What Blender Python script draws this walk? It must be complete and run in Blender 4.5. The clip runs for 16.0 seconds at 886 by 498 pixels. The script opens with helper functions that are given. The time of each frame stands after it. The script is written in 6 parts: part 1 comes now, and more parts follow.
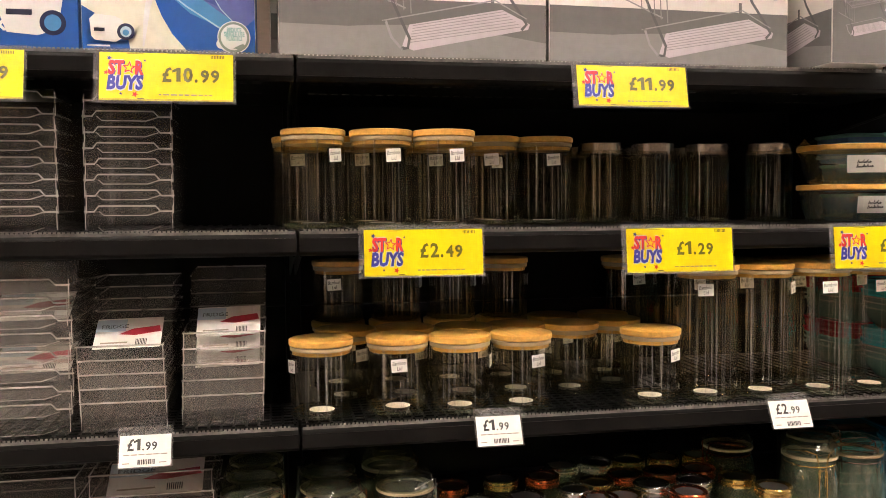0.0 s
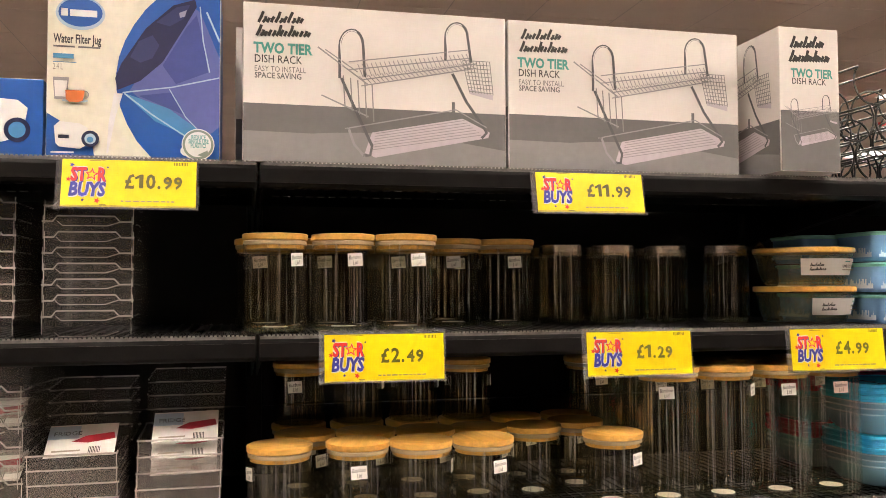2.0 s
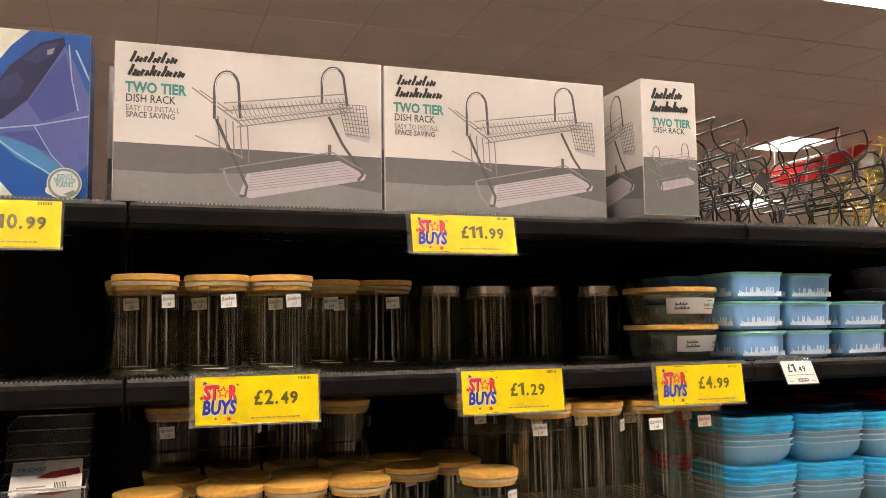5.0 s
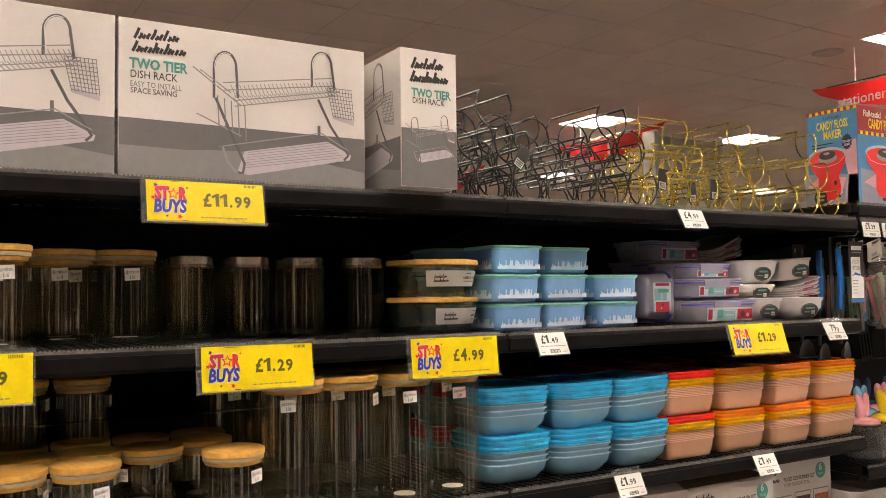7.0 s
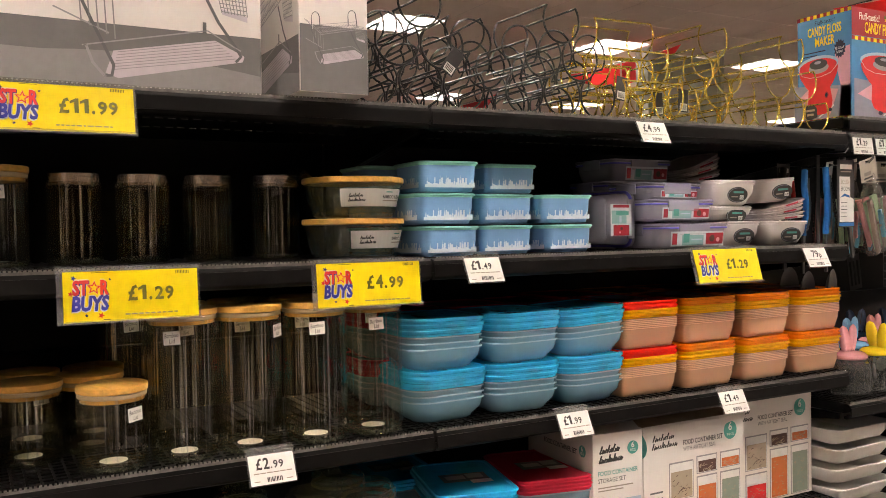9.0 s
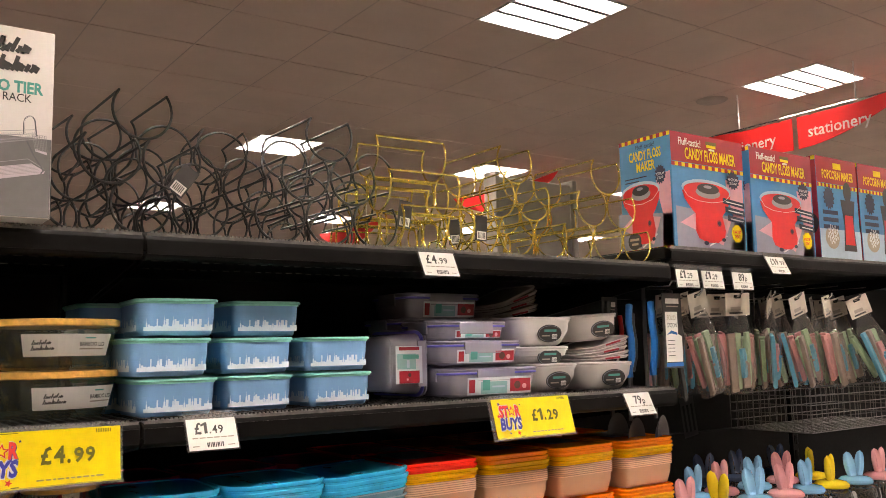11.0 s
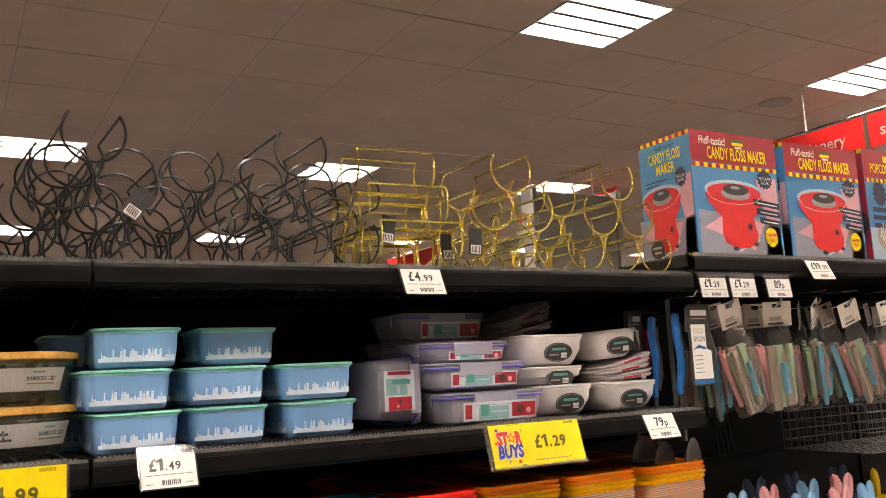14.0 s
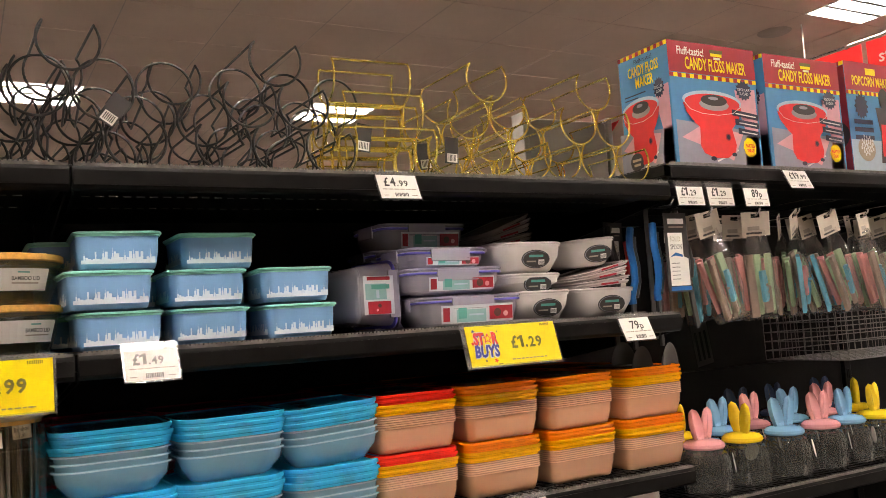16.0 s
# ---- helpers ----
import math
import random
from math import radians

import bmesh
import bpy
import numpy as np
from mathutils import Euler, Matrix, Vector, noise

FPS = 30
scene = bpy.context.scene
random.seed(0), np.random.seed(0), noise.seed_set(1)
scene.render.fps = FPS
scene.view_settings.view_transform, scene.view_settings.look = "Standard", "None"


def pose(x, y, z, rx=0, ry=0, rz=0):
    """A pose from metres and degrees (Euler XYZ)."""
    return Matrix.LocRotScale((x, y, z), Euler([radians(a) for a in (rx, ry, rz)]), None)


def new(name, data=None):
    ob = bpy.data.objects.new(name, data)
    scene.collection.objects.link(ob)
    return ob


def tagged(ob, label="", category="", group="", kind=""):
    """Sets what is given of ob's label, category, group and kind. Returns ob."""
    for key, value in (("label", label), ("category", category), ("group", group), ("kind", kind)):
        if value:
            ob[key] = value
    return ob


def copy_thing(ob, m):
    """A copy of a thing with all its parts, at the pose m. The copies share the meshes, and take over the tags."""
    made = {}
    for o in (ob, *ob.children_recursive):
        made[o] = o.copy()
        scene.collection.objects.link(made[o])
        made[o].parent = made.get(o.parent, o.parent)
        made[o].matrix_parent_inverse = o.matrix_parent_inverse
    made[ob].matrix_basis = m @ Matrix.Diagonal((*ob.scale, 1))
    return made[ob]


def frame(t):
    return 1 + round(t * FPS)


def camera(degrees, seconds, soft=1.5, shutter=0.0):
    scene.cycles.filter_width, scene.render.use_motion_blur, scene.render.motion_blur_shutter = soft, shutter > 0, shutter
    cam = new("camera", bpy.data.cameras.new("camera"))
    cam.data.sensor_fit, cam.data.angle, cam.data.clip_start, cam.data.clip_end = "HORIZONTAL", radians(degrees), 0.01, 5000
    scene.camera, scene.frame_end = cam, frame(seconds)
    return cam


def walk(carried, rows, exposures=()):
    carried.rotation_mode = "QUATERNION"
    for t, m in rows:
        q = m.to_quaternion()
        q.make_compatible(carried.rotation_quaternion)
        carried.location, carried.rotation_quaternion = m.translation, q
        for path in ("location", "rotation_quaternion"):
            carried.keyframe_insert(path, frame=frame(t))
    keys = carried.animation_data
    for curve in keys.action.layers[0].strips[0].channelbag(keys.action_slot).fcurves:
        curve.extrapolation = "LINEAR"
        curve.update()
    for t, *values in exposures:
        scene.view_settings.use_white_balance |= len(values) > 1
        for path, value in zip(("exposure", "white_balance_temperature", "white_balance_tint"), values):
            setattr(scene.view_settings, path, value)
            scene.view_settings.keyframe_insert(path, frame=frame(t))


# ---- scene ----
cam = camera(54.2, 16.0, soft=0.6, shutter=0.0)
METRES, EYE, TILT, LEAN, TURN = 1.3, 1.5, 0.0, -0.6, -10.9
ROWS = [
    (0.0, 0.0, 0.0, 0.0, -0.05, -2.97, 0.93),
    (0.5, 0.0074, -0.0001, 0.0093, -0.49, -2.01, 1.09),
    (1.0, 0.0104, -0.001, 0.0195, -1.14, -0.46, 0.87),
    (1.5, 0.0097, -0.0014, 0.0223, -1.66, 1.13, 0.71),
    (2.0, 0.0124, -0.006, 0.0294, -2.0, 2.4, 0.82),
    (2.5, 0.0159, -0.01, 0.0337, -2.28, 3.54, 1.01),
    (3.0, 0.0188, -0.014, 0.0365, -2.65, 4.39, 1.12),
    (5.5, 0.0634, -0.0204, 0.0207, -11.43, 5.4, 1.58),
    (6.0, 0.087, -0.0162, 0.0282, -15.08, 5.12, 1.78),
    (6.5, 0.1071, -0.0114, 0.0362, -18.88, 4.24, 1.67),
    (7.0, 0.1574, -0.0102, 0.028, -19.96, 2.83, 1.31),
    (7.5, 0.2172, -0.0117, 0.021, -19.84, 1.19, 1.38),
    (8.0, 0.2663, -0.0041, 0.0112, -19.28, -0.12, 1.55),
    (8.5, 0.3059, 0.0204, 0.0089, -18.43, -1.4, 1.79),
    (9.0, 0.3528, 0.0736, 0.0031, -18.23, -1.41, 1.51),
    (9.5, 0.4195, 0.1289, 0.0125, -20.63, 0.82, 0.37),
    (10.0, 0.4926, 0.1708, 0.0176, -25.3, 3.15, 0.71),
    (12.5, 0.7533, 0.2218, 0.0536, -20.09, 9.13, 2.64),
    (13.0, 0.7682, 0.2218, 0.0527, -19.21, 9.29, 2.87),
    (13.5, 0.7741, 0.2273, 0.0443, -18.82, 8.95, 3.15),
    (14.0, 0.7823, 0.228, 0.0278, -18.76, 8.2, 3.44),
    (14.5, 0.7885, 0.2273, 0.0054, -18.81, 7.3, 3.75),
    (15.0, 0.7986, 0.2205, -0.0143, -18.76, 6.36, 4.01),
    (15.5, 0.8076, 0.2101, -0.027, -18.52, 5.52, 4.21),
    (16.0, 0.8126, 0.1967, -0.0359, -18.22, 4.77, 4.37),
]
walk(cam, [(t, pose(0, 0, EYE, TILT, LEAN, TURN) @ pose(METRES * x, METRES * y, METRES * z, 90 + pitch, roll, yaw)) for t, x, y, z, yaw, pitch, roll in ROWS],
     exposures=[(0.0, 0.24), (3.0, 0.17), (5.5, 0.0), (7.5, -0.1), (9.0, -0.05), (12.5, 0.0), (16.0, 0.0)])

# ---- light: warm white ceiling panels of the shop, nothing else ----
LAMP_POWER = 112.0
world = bpy.data.worlds.new("world")
world.use_nodes = True
world.node_tree.nodes["Background"].inputs["Color"].default_value = (0.9, 0.85, 0.8, 1)
world.node_tree.nodes["Background"].inputs["Strength"].default_value = 0.0
scene.world = world
scene.view_settings.exposure = 0.0
scene.cycles.transparent_max_bounces = 32


# ---- materials ----
def material(name, color, rough=0.5, metal=0.0, scale=30.0, vary=0.12, bump=0.0, bump_scale=200.0, stretch=(1, 1, 1), coat=0.0, specular=0.5):
    """A Principled material with colour variation at two scales and fine relief."""
    m = bpy.data.materials.new(name)
    m.use_nodes = True
    nt = m.node_tree
    b = nt.nodes["Principled BSDF"]
    b.inputs["Roughness"].default_value = rough
    b.inputs["Metallic"].default_value = metal
    b.inputs["Coat Weight"].default_value = coat
    b.inputs["Specular IOR Level"].default_value = specular
    tc = nt.nodes.new("ShaderNodeTexCoord")
    mp = nt.nodes.new("ShaderNodeMapping")
    mp.inputs["Scale"].default_value = stretch
    nt.links.new(tc.outputs["Object"], mp.inputs["Vector"])
    n1 = nt.nodes.new("ShaderNodeTexNoise")
    n1.inputs["Scale"].default_value = scale
    n1.inputs["Detail"].default_value = 5
    nt.links.new(mp.outputs["Vector"], n1.inputs["Vector"])
    ramp = nt.nodes.new("ShaderNodeValToRGB")
    ramp.color_ramp.elements[0].position, ramp.color_ramp.elements[1].position = 0.3, 0.7
    ramp.color_ramp.elements[0].color = (*[c * (1 - vary) for c in color], 1)
    ramp.color_ramp.elements[1].color = (*[min(1, c * (1 + vary)) for c in color], 1)
    nt.links.new(n1.outputs["Fac"], ramp.inputs["Fac"])
    nt.links.new(ramp.outputs["Color"], b.inputs["Base Color"])
    n2 = nt.nodes.new("ShaderNodeTexNoise")
    n2.inputs["Scale"].default_value = bump_scale
    n2.inputs["Detail"].default_value = 3
    nt.links.new(mp.outputs["Vector"], n2.inputs["Vector"])
    mr = nt.nodes.new("ShaderNodeMapRange")
    mr.inputs["To Min"].default_value, mr.inputs["To Max"].default_value = max(0.02, rough - 0.08), min(1, rough + 0.08)
    nt.links.new(n2.outputs["Fac"], mr.inputs["Value"])
    nt.links.new(mr.outputs["Result"], b.inputs["Roughness"])
    if bump:
        bp = nt.nodes.new("ShaderNodeBump")
        bp.inputs["Strength"].default_value = bump
        bp.inputs["Distance"].default_value = 0.001
        nt.links.new(n2.outputs["Fac"], bp.inputs["Height"])
        nt.links.new(bp.outputs["Normal"], b.inputs["Normal"])
    return m


def glass(name, tint, rough=0.04, ripple=0.25, stretch=(60, 60, 1.5), haze=0.0, haze_color=(0.8, 0.8, 0.8), gloss=0.9, streak=0.0, base=0.04):
    """Thin clear glass or plastic: straight-through with a Fresnel gloss, fine upright ripples, painted-in reflection
    streaks where asked for, and some haze for milky plastic or to make clear glass show.
    """
    m = bpy.data.materials.new(name)
    m.use_nodes = True
    nt = m.node_tree
    nt.nodes.remove(nt.nodes["Principled BSDF"])
    out = nt.nodes["Material Output"]
    tr = nt.nodes.new("ShaderNodeBsdfTransparent")
    tr.inputs["Color"].default_value = (*tint, 1)
    gl = nt.nodes.new("ShaderNodeBsdfGlossy")
    gl.inputs["Roughness"].default_value = rough
    gl.inputs["Color"].default_value = (gloss, gloss, gloss, 1)
    lw = nt.nodes.new("ShaderNodeLayerWeight")
    lw.inputs["Blend"].default_value = 0.5
    pw = nt.nodes.new("ShaderNodeMath")
    pw.operation = "POWER"
    pw.inputs[1].default_value = 3.5
    fr = nt.nodes.new("ShaderNodeMath")
    fr.operation = "MULTIPLY_ADD"
    fr.inputs[1].default_value, fr.inputs[2].default_value = 0.75, base
    nt.links.new(lw.outputs["Facing"], pw.inputs[0])
    nt.links.new(pw.outputs[0], fr.inputs[0])
    tc = nt.nodes.new("ShaderNodeTexCoord")
    mp = nt.nodes.new("ShaderNodeMapping")
    mp.inputs["Scale"].default_value = stretch
    ns = nt.nodes.new("ShaderNodeTexNoise")
    ns.inputs["Scale"].default_value = 1.0
    ns.inputs["Detail"].default_value = 3
    bp = nt.nodes.new("ShaderNodeBump")
    bp.inputs["Strength"].default_value = ripple
    bp.inputs["Distance"].default_value = 0.004
    nt.links.new(tc.outputs["Object"], mp.inputs["Vector"])
    nt.links.new(mp.outputs["Vector"], ns.inputs["Vector"])
    nt.links.new(ns.outputs["Fac"], bp.inputs["Height"])
    nt.links.new(bp.outputs["Normal"], gl.inputs["Normal"])
    mix = nt.nodes.new("ShaderNodeMixShader")
    # noise masks the gloss into streaks that stand in for reflections and refraction
    if streak:
        sr = nt.nodes.new("ShaderNodeMapRange")
        sr.inputs["From Min"].default_value, sr.inputs["From Max"].default_value = 0.56, 0.68
        sr.inputs["To Min"].default_value, sr.inputs["To Max"].default_value = base, streak
        nt.links.new(ns.outputs["Fac"], sr.inputs["Value"])
        nt.links.new(sr.outputs["Result"], fr.inputs[2])
    nt.links.new(fr.outputs[0], mix.inputs["Fac"])
    base = tr
    if haze:
        df = nt.nodes.new("ShaderNodeBsdfDiffuse")
        df.inputs["Color"].default_value = (*haze_color, 1)
        tl = nt.nodes.new("ShaderNodeBsdfTranslucent")
        tl.inputs["Color"].default_value = (*haze_color, 1)
        m1 = nt.nodes.new("ShaderNodeMixShader")
        m1.inputs["Fac"].default_value = 0.35
        nt.links.new(df.outputs["BSDF"], m1.inputs[1])
        nt.links.new(tl.outputs["BSDF"], m1.inputs[2])
        m2 = nt.nodes.new("ShaderNodeMixShader")
        m2.inputs["Fac"].default_value = haze
        nt.links.new(tr.outputs["BSDF"], m2.inputs[1])
        nt.links.new(m1.outputs["Shader"], m2.inputs[2])
        base = m2
    nt.links.new(base.outputs[0], mix.inputs[1])
    nt.links.new(gl.outputs["BSDF"], mix.inputs[2])
    nt.links.new(mix.outputs["Shader"], out.inputs["Surface"])
    return m


def emitter(name, color, strength):
    m = bpy.data.materials.new(name)
    m.use_nodes = True
    nt = m.node_tree
    nt.nodes.remove(nt.nodes["Principled BSDF"])
    e = nt.nodes.new("ShaderNodeEmission")
    e.inputs["Color"].default_value = (*color, 1)
    e.inputs["Strength"].default_value = strength
    nt.links.new(e.outputs["Emission"], nt.nodes["Material Output"].inputs["Surface"])
    return m


def ink(name, color, rough=0.35):
    return material("ink_" + name, color, rough, scale=60, vary=0.05, bump_scale=400)


BLACK_STEEL = material("black_powder_coated_steel", (0.0045, 0.004, 0.0035), 0.42, scale=14, vary=0.35, bump=0.15, bump_scale=900, specular=0.15)
BLACK_EDGE = material("worn_black_shelf_edge", (0.005, 0.0045, 0.004), 0.45, scale=25, vary=0.4, bump=0.1, bump_scale=600, specular=0.12)
BACK_PANEL = material("black_back_panel", (0.004, 0.0037, 0.0033), 0.6, scale=8, vary=0.4, bump=0.1, specular=0.2)
EDGE_METAL = material("lip_glint_metal", (0.22, 0.21, 0.19), 0.45, 0.6, scale=80, vary=0.3)
LIP_METAL = material("thin_lip_metal", (0.16, 0.15, 0.14), 0.4, 0.6, scale=80, vary=0.3)
CHROME = material("chrome_wire", (0.6, 0.6, 0.6), 0.2, 1.0, scale=60, vary=0.1)
CEILING_TILE = material("mineral_ceiling_tile", (0.62, 0.485, 0.40), 0.9, scale=2.5, vary=0.05, bump=0.5, bump_scale=180)
CEILING_GRID = material("ceiling_grid", (0.43, 0.355, 0.30), 0.6, scale=10, vary=0.08)
WALL_PAINT = material("shop_wall_paint", (0.48, 0.44, 0.41), 0.8, scale=3, vary=0.06, bump=0.2, bump_scale=120)
PANEL_GREY = material("dull_grey_panel", (0.33, 0.30, 0.27), 0.6, scale=6, vary=0.1, bump=0.1, bump_scale=200)
WALL_STREAKS = material("unseen_wall_streaks", (0.16, 0.13, 0.10), 0.6, scale=2.2, vary=0.9, stretch=(2.5, 1, 0.25))
FLOOR_VINYL = material("grey_vinyl_floor", (0.17, 0.155, 0.14), 0.35, scale=5, vary=0.12, bump=0.05)
LAMP_GLOW = emitter("lamp_tube_light", (1.0, 0.87, 0.785), LAMP_POWER)
WHITE_STEEL = material("white_lamp_steel", (0.78, 0.76, 0.72), 0.35, scale=40, vary=0.04)
# darker than the white frame: the blades' weaker light is put into the colour
LOUVRE = material("shaded_louvre_steel", (0.30, 0.27, 0.24), 0.5, scale=40, vary=0.05)
GLASS = glass("jar_glass", (0.95, 0.935, 0.88), rough=0.03, ripple=0.4, stretch=(170, 170, 1.6), base=0.008, streak=0.34)
GREEN_GLASS = glass("thick_green_glass", (0.86, 0.90, 0.82), ripple=0.35, stretch=(60, 60, 30), haze=0.05, haze_color=(0.6, 0.62, 0.5), base=0.03, streak=0.3)
RIB_GLASS = glass("ribbed_glass", (0.86, 0.87, 0.85), ripple=0.15, stretch=(60, 60, 30), haze=0.03, base=0.03, streak=0.22)
# pale haze on the bin edges stands in for the light they catch
RIM_PLASTIC = glass("lit_acrylic_rim", (0.92, 0.90, 0.88), rough=0.08, ripple=0.3, stretch=(25, 25, 25), haze=0.42, haze_color=(0.95, 0.88, 0.82), base=0.16, streak=0.5)
FROSTY_PLASTIC = glass("hazy_acrylic", (0.94, 0.93, 0.91), rough=0.08, ripple=0.3, stretch=(40, 40, 10), haze=0.11, haze_color=(0.78, 0.71, 0.66), base=0.025, streak=0.09)
CLEAR_PLASTIC = glass("clear_acrylic", (0.94, 0.93, 0.91), rough=0.06, ripple=0.35, stretch=(40, 40, 10), base=0.02, streak=0.14, haze=0.05, haze_color=(0.75, 0.68, 0.64))
FILM = glass("crinkled_film", (0.95, 0.95, 0.95), rough=0.10, ripple=1.0, stretch=(55, 55, 18), haze=0.035)
HOLDER = glass("ticket_holder_plastic", (0.95, 0.95, 0.95), rough=0.1, ripple=0.1, haze=0.12)
BAMBOO = material("bamboo", (0.66, 0.37, 0.08), 0.42, scale=8, vary=0.22, bump=0.15, bump_scale=90, stretch=(14, 1.2, 14), coat=0.2)
SILICONE = material("white_silicone", (0.42, 0.33, 0.20), 0.5, scale=40, vary=0.05)
STEEL_LID = material("brushed_steel_lid", (0.55, 0.49, 0.42), 0.25, 1.0, scale=10, vary=0.15, stretch=(1, 1, 40))
CARD = material("white_box_card", (0.80, 0.755, 0.71), 0.5, scale=6, vary=0.03, bump=0.06, bump_scale=300, coat=0.15)
CARD_BROWN = material("brown_box_card", (0.36, 0.25, 0.16), 0.8, scale=25, vary=0.12, bump=0.2)
PAPER = material("ticket_paper", (0.82, 0.80, 0.76), 0.6, scale=30, vary=0.03)
YELLOW = ink("yellow", (0.92, 0.72, 0.0), 0.3)
RED = ink("red", (0.72, 0.03, 0.03))
BLUE = ink("blue", (0.035, 0.035, 0.33))
DARK = ink("dark", (0.035, 0.03, 0.03))
OLIVE = ink("price_grey", (0.13, 0.11, 0.02))
FAINT = ink("faint", (0.35, 0.3, 0.25))
GREY_A = ink("mid_grey", (0.16, 0.155, 0.15))
GREY_D = ink("chrome_print", (0.12, 0.115, 0.12))
GREY_B = ink("light_grey", (0.27, 0.265, 0.255))
GREY_C = ink("silver", (0.34, 0.325, 0.33))
LILAC = ink("lilac_tray", (0.60, 0.54, 0.58))
TEAL = ink("teal", (0.09, 0.36, 0.30))
CREAM = ink("cream", (0.80, 0.77, 0.63))
JUG_LID = ink("jug_lid_sheen", (0.028, 0.034, 0.115))
JUG_SHADE = ink("jug_shade", (0.055, 0.075, 0.27))
JUG_BLUE = ink("box_blue", (0.012, 0.09, 0.36))
JUG_NAVY = ink("jug_navy", (0.012, 0.014, 0.06))
JUG_PALE = ink("jug_pale", (0.11, 0.13, 0.36))
SKY = ink("sky_blue", (0.075, 0.26, 0.50))
PALE = ink("pale_sky", (0.45, 0.57, 0.66))
CRIMSON = ink("crimson", (0.36, 0.02, 0.035))
PINK = ink("pink", (0.72, 0.38, 0.42))
SLATE = ink("slate", (0.30, 0.30, 0.36))
NAVY = ink("navy", (0.02, 0.02, 0.05))
WHITE_INK = ink("white", (0.8, 0.78, 0.75))
ORANGE_INK = ink("orange", (0.75, 0.22, 0.02))
BEAN = ink("beans", (0.42, 0.34, 0.24))
PASTA = ink("pasta", (0.60, 0.16, 0.04))
CHOC = ink("chocolate", (0.09, 0.04, 0.03))
SAGE = ink("sage", (0.27, 0.32, 0.25))
SLEEVE = ink("pale_sleeve", (0.62, 0.66, 0.68))
SLEEVE_TEAL = ink("sleeve_teal", (0.26, 0.46, 0.46))
SIGN_RED = material("sign_red_plastic", (0.75, 0.02, 0.02), 0.35, scale=4, vary=0.06)
BLACK_WIRE = material("black_wire", (0.012, 0.011, 0.010), 0.4, scale=60, vary=0.3)
GOLD_WIRE = material("gold_wire", (0.92, 0.73, 0.14), 0.24, 0.75, scale=8, vary=0.06)
TUB_BLUE = material("blue_tub_plastic", (0.20, 0.40, 0.68), 0.4, scale=12, vary=0.05, bump=0.05)
LID_MINT = material("mint_lid_plastic", (0.26, 0.66, 0.55), 0.35, scale=12, vary=0.05)
SKYLINE = material("white_print_on_tub", (0.66, 0.76, 0.84), 0.45, scale=20, vary=0.04)
LID_CYAN = glass("cyan_lid_plastic", (0.25, 0.76, 0.98), rough=0.1, ripple=0.35, stretch=(20, 20, 20), haze=0.86, haze_color=(0.05, 0.66, 1.0), base=0.06, streak=0.22)
TUB_CLEAR = glass("milky_tub_plastic", (0.86, 0.93, 0.95), rough=0.12, ripple=0.2, stretch=(18, 18, 18), haze=0.40, haze_color=(0.52, 0.84, 0.97), base=0.05)
TUB_RIM = glass("milky_rim_plastic", (0.9, 0.94, 0.95), rough=0.12, ripple=0.1, haze=0.5, haze_color=(0.70, 0.88, 0.94), base=0.06)
WARM_RIM = glass("milky_warm_rim", (0.92, 0.88, 0.80), rough=0.12, ripple=0.1, haze=0.72, haze_color=(1.0, 0.70, 0.46))
TUB_WARM = glass("milky_warm_plastic", (0.92, 0.84, 0.74), rough=0.2, ripple=0.15, stretch=(18, 18, 18), haze=0.50, haze_color=(1.0, 0.70, 0.46), base=0.04)
LID_RED = glass("red_lid_plastic", (0.9, 0.1, 0.05), rough=0.12, ripple=0.1, haze=0.97, haze_color=(1.0, 0.03, 0.01))
LID_ORANGE = glass("orange_lid_plastic", (1.0, 0.35, 0.03), rough=0.12, ripple=0.1, haze=0.97, haze_color=(1.0, 0.29, 0.003))
LID_YELLOW = glass("amber_lid_plastic", (1.0, 0.6, 0.03), rough=0.12, ripple=0.1, haze=0.97, haze_color=(1.0, 0.55, 0.0))
LID_PINK = glass("red_pink_lid_plastic", (0.9, 0.15, 0.2), rough=0.1, ripple=0.2, stretch=(20, 20, 20), haze=0.8, haze_color=(0.80, 0.04, 0.09))
LOCK_CLEAR = glass("lock_box_plastic", (0.90, 0.90, 0.93), rough=0.12, ripple=0.2, stretch=(20, 20, 20), haze=0.45, haze_color=(0.82, 0.80, 0.85))
PAN_LID = glass("clear_pan_lid", (0.92, 0.90, 0.90), rough=0.1, ripple=0.2, stretch=(20, 20, 20), haze=0.6, haze_color=(0.90, 0.84, 0.82))
GASKET = material("violet_gasket", (0.14, 0.13, 0.55), 0.4, scale=30, vary=0.08)
PAN_WHITE = material("white_pan_plastic", (0.74, 0.71, 0.68), 0.35, scale=15, vary=0.03, coat=0.2)
CERAMIC_PINK = material("pink_ceramic", (0.72, 0.33, 0.34), 0.15, scale=10, vary=0.05, coat=0.6)
CERAMIC_BLUE = material("blue_ceramic", (0.20, 0.43, 0.66), 0.15, scale=10, vary=0.05, coat=0.6)
CERAMIC_YELLOW = material("yellow_ceramic", (0.85, 0.60, 0.02), 0.15, scale=10, vary=0.05, coat=0.6)
CERAMIC_NAVY = material("dark_blue_ceramic", (0.05, 0.08, 0.15), 0.15, scale=10, vary=0.05, coat=0.6)
NYLON = material("grey_nylon", (0.055, 0.053, 0.05), 0.45, scale=20, vary=0.1)
NYLON_BLUE = material("blue_grip", (0.01, 0.13, 0.42), 0.4, scale=20, vary=0.08)
CLIP_PINK = material("pink_clip", (0.66, 0.30, 0.28), 0.45, scale=20, vary=0.06)
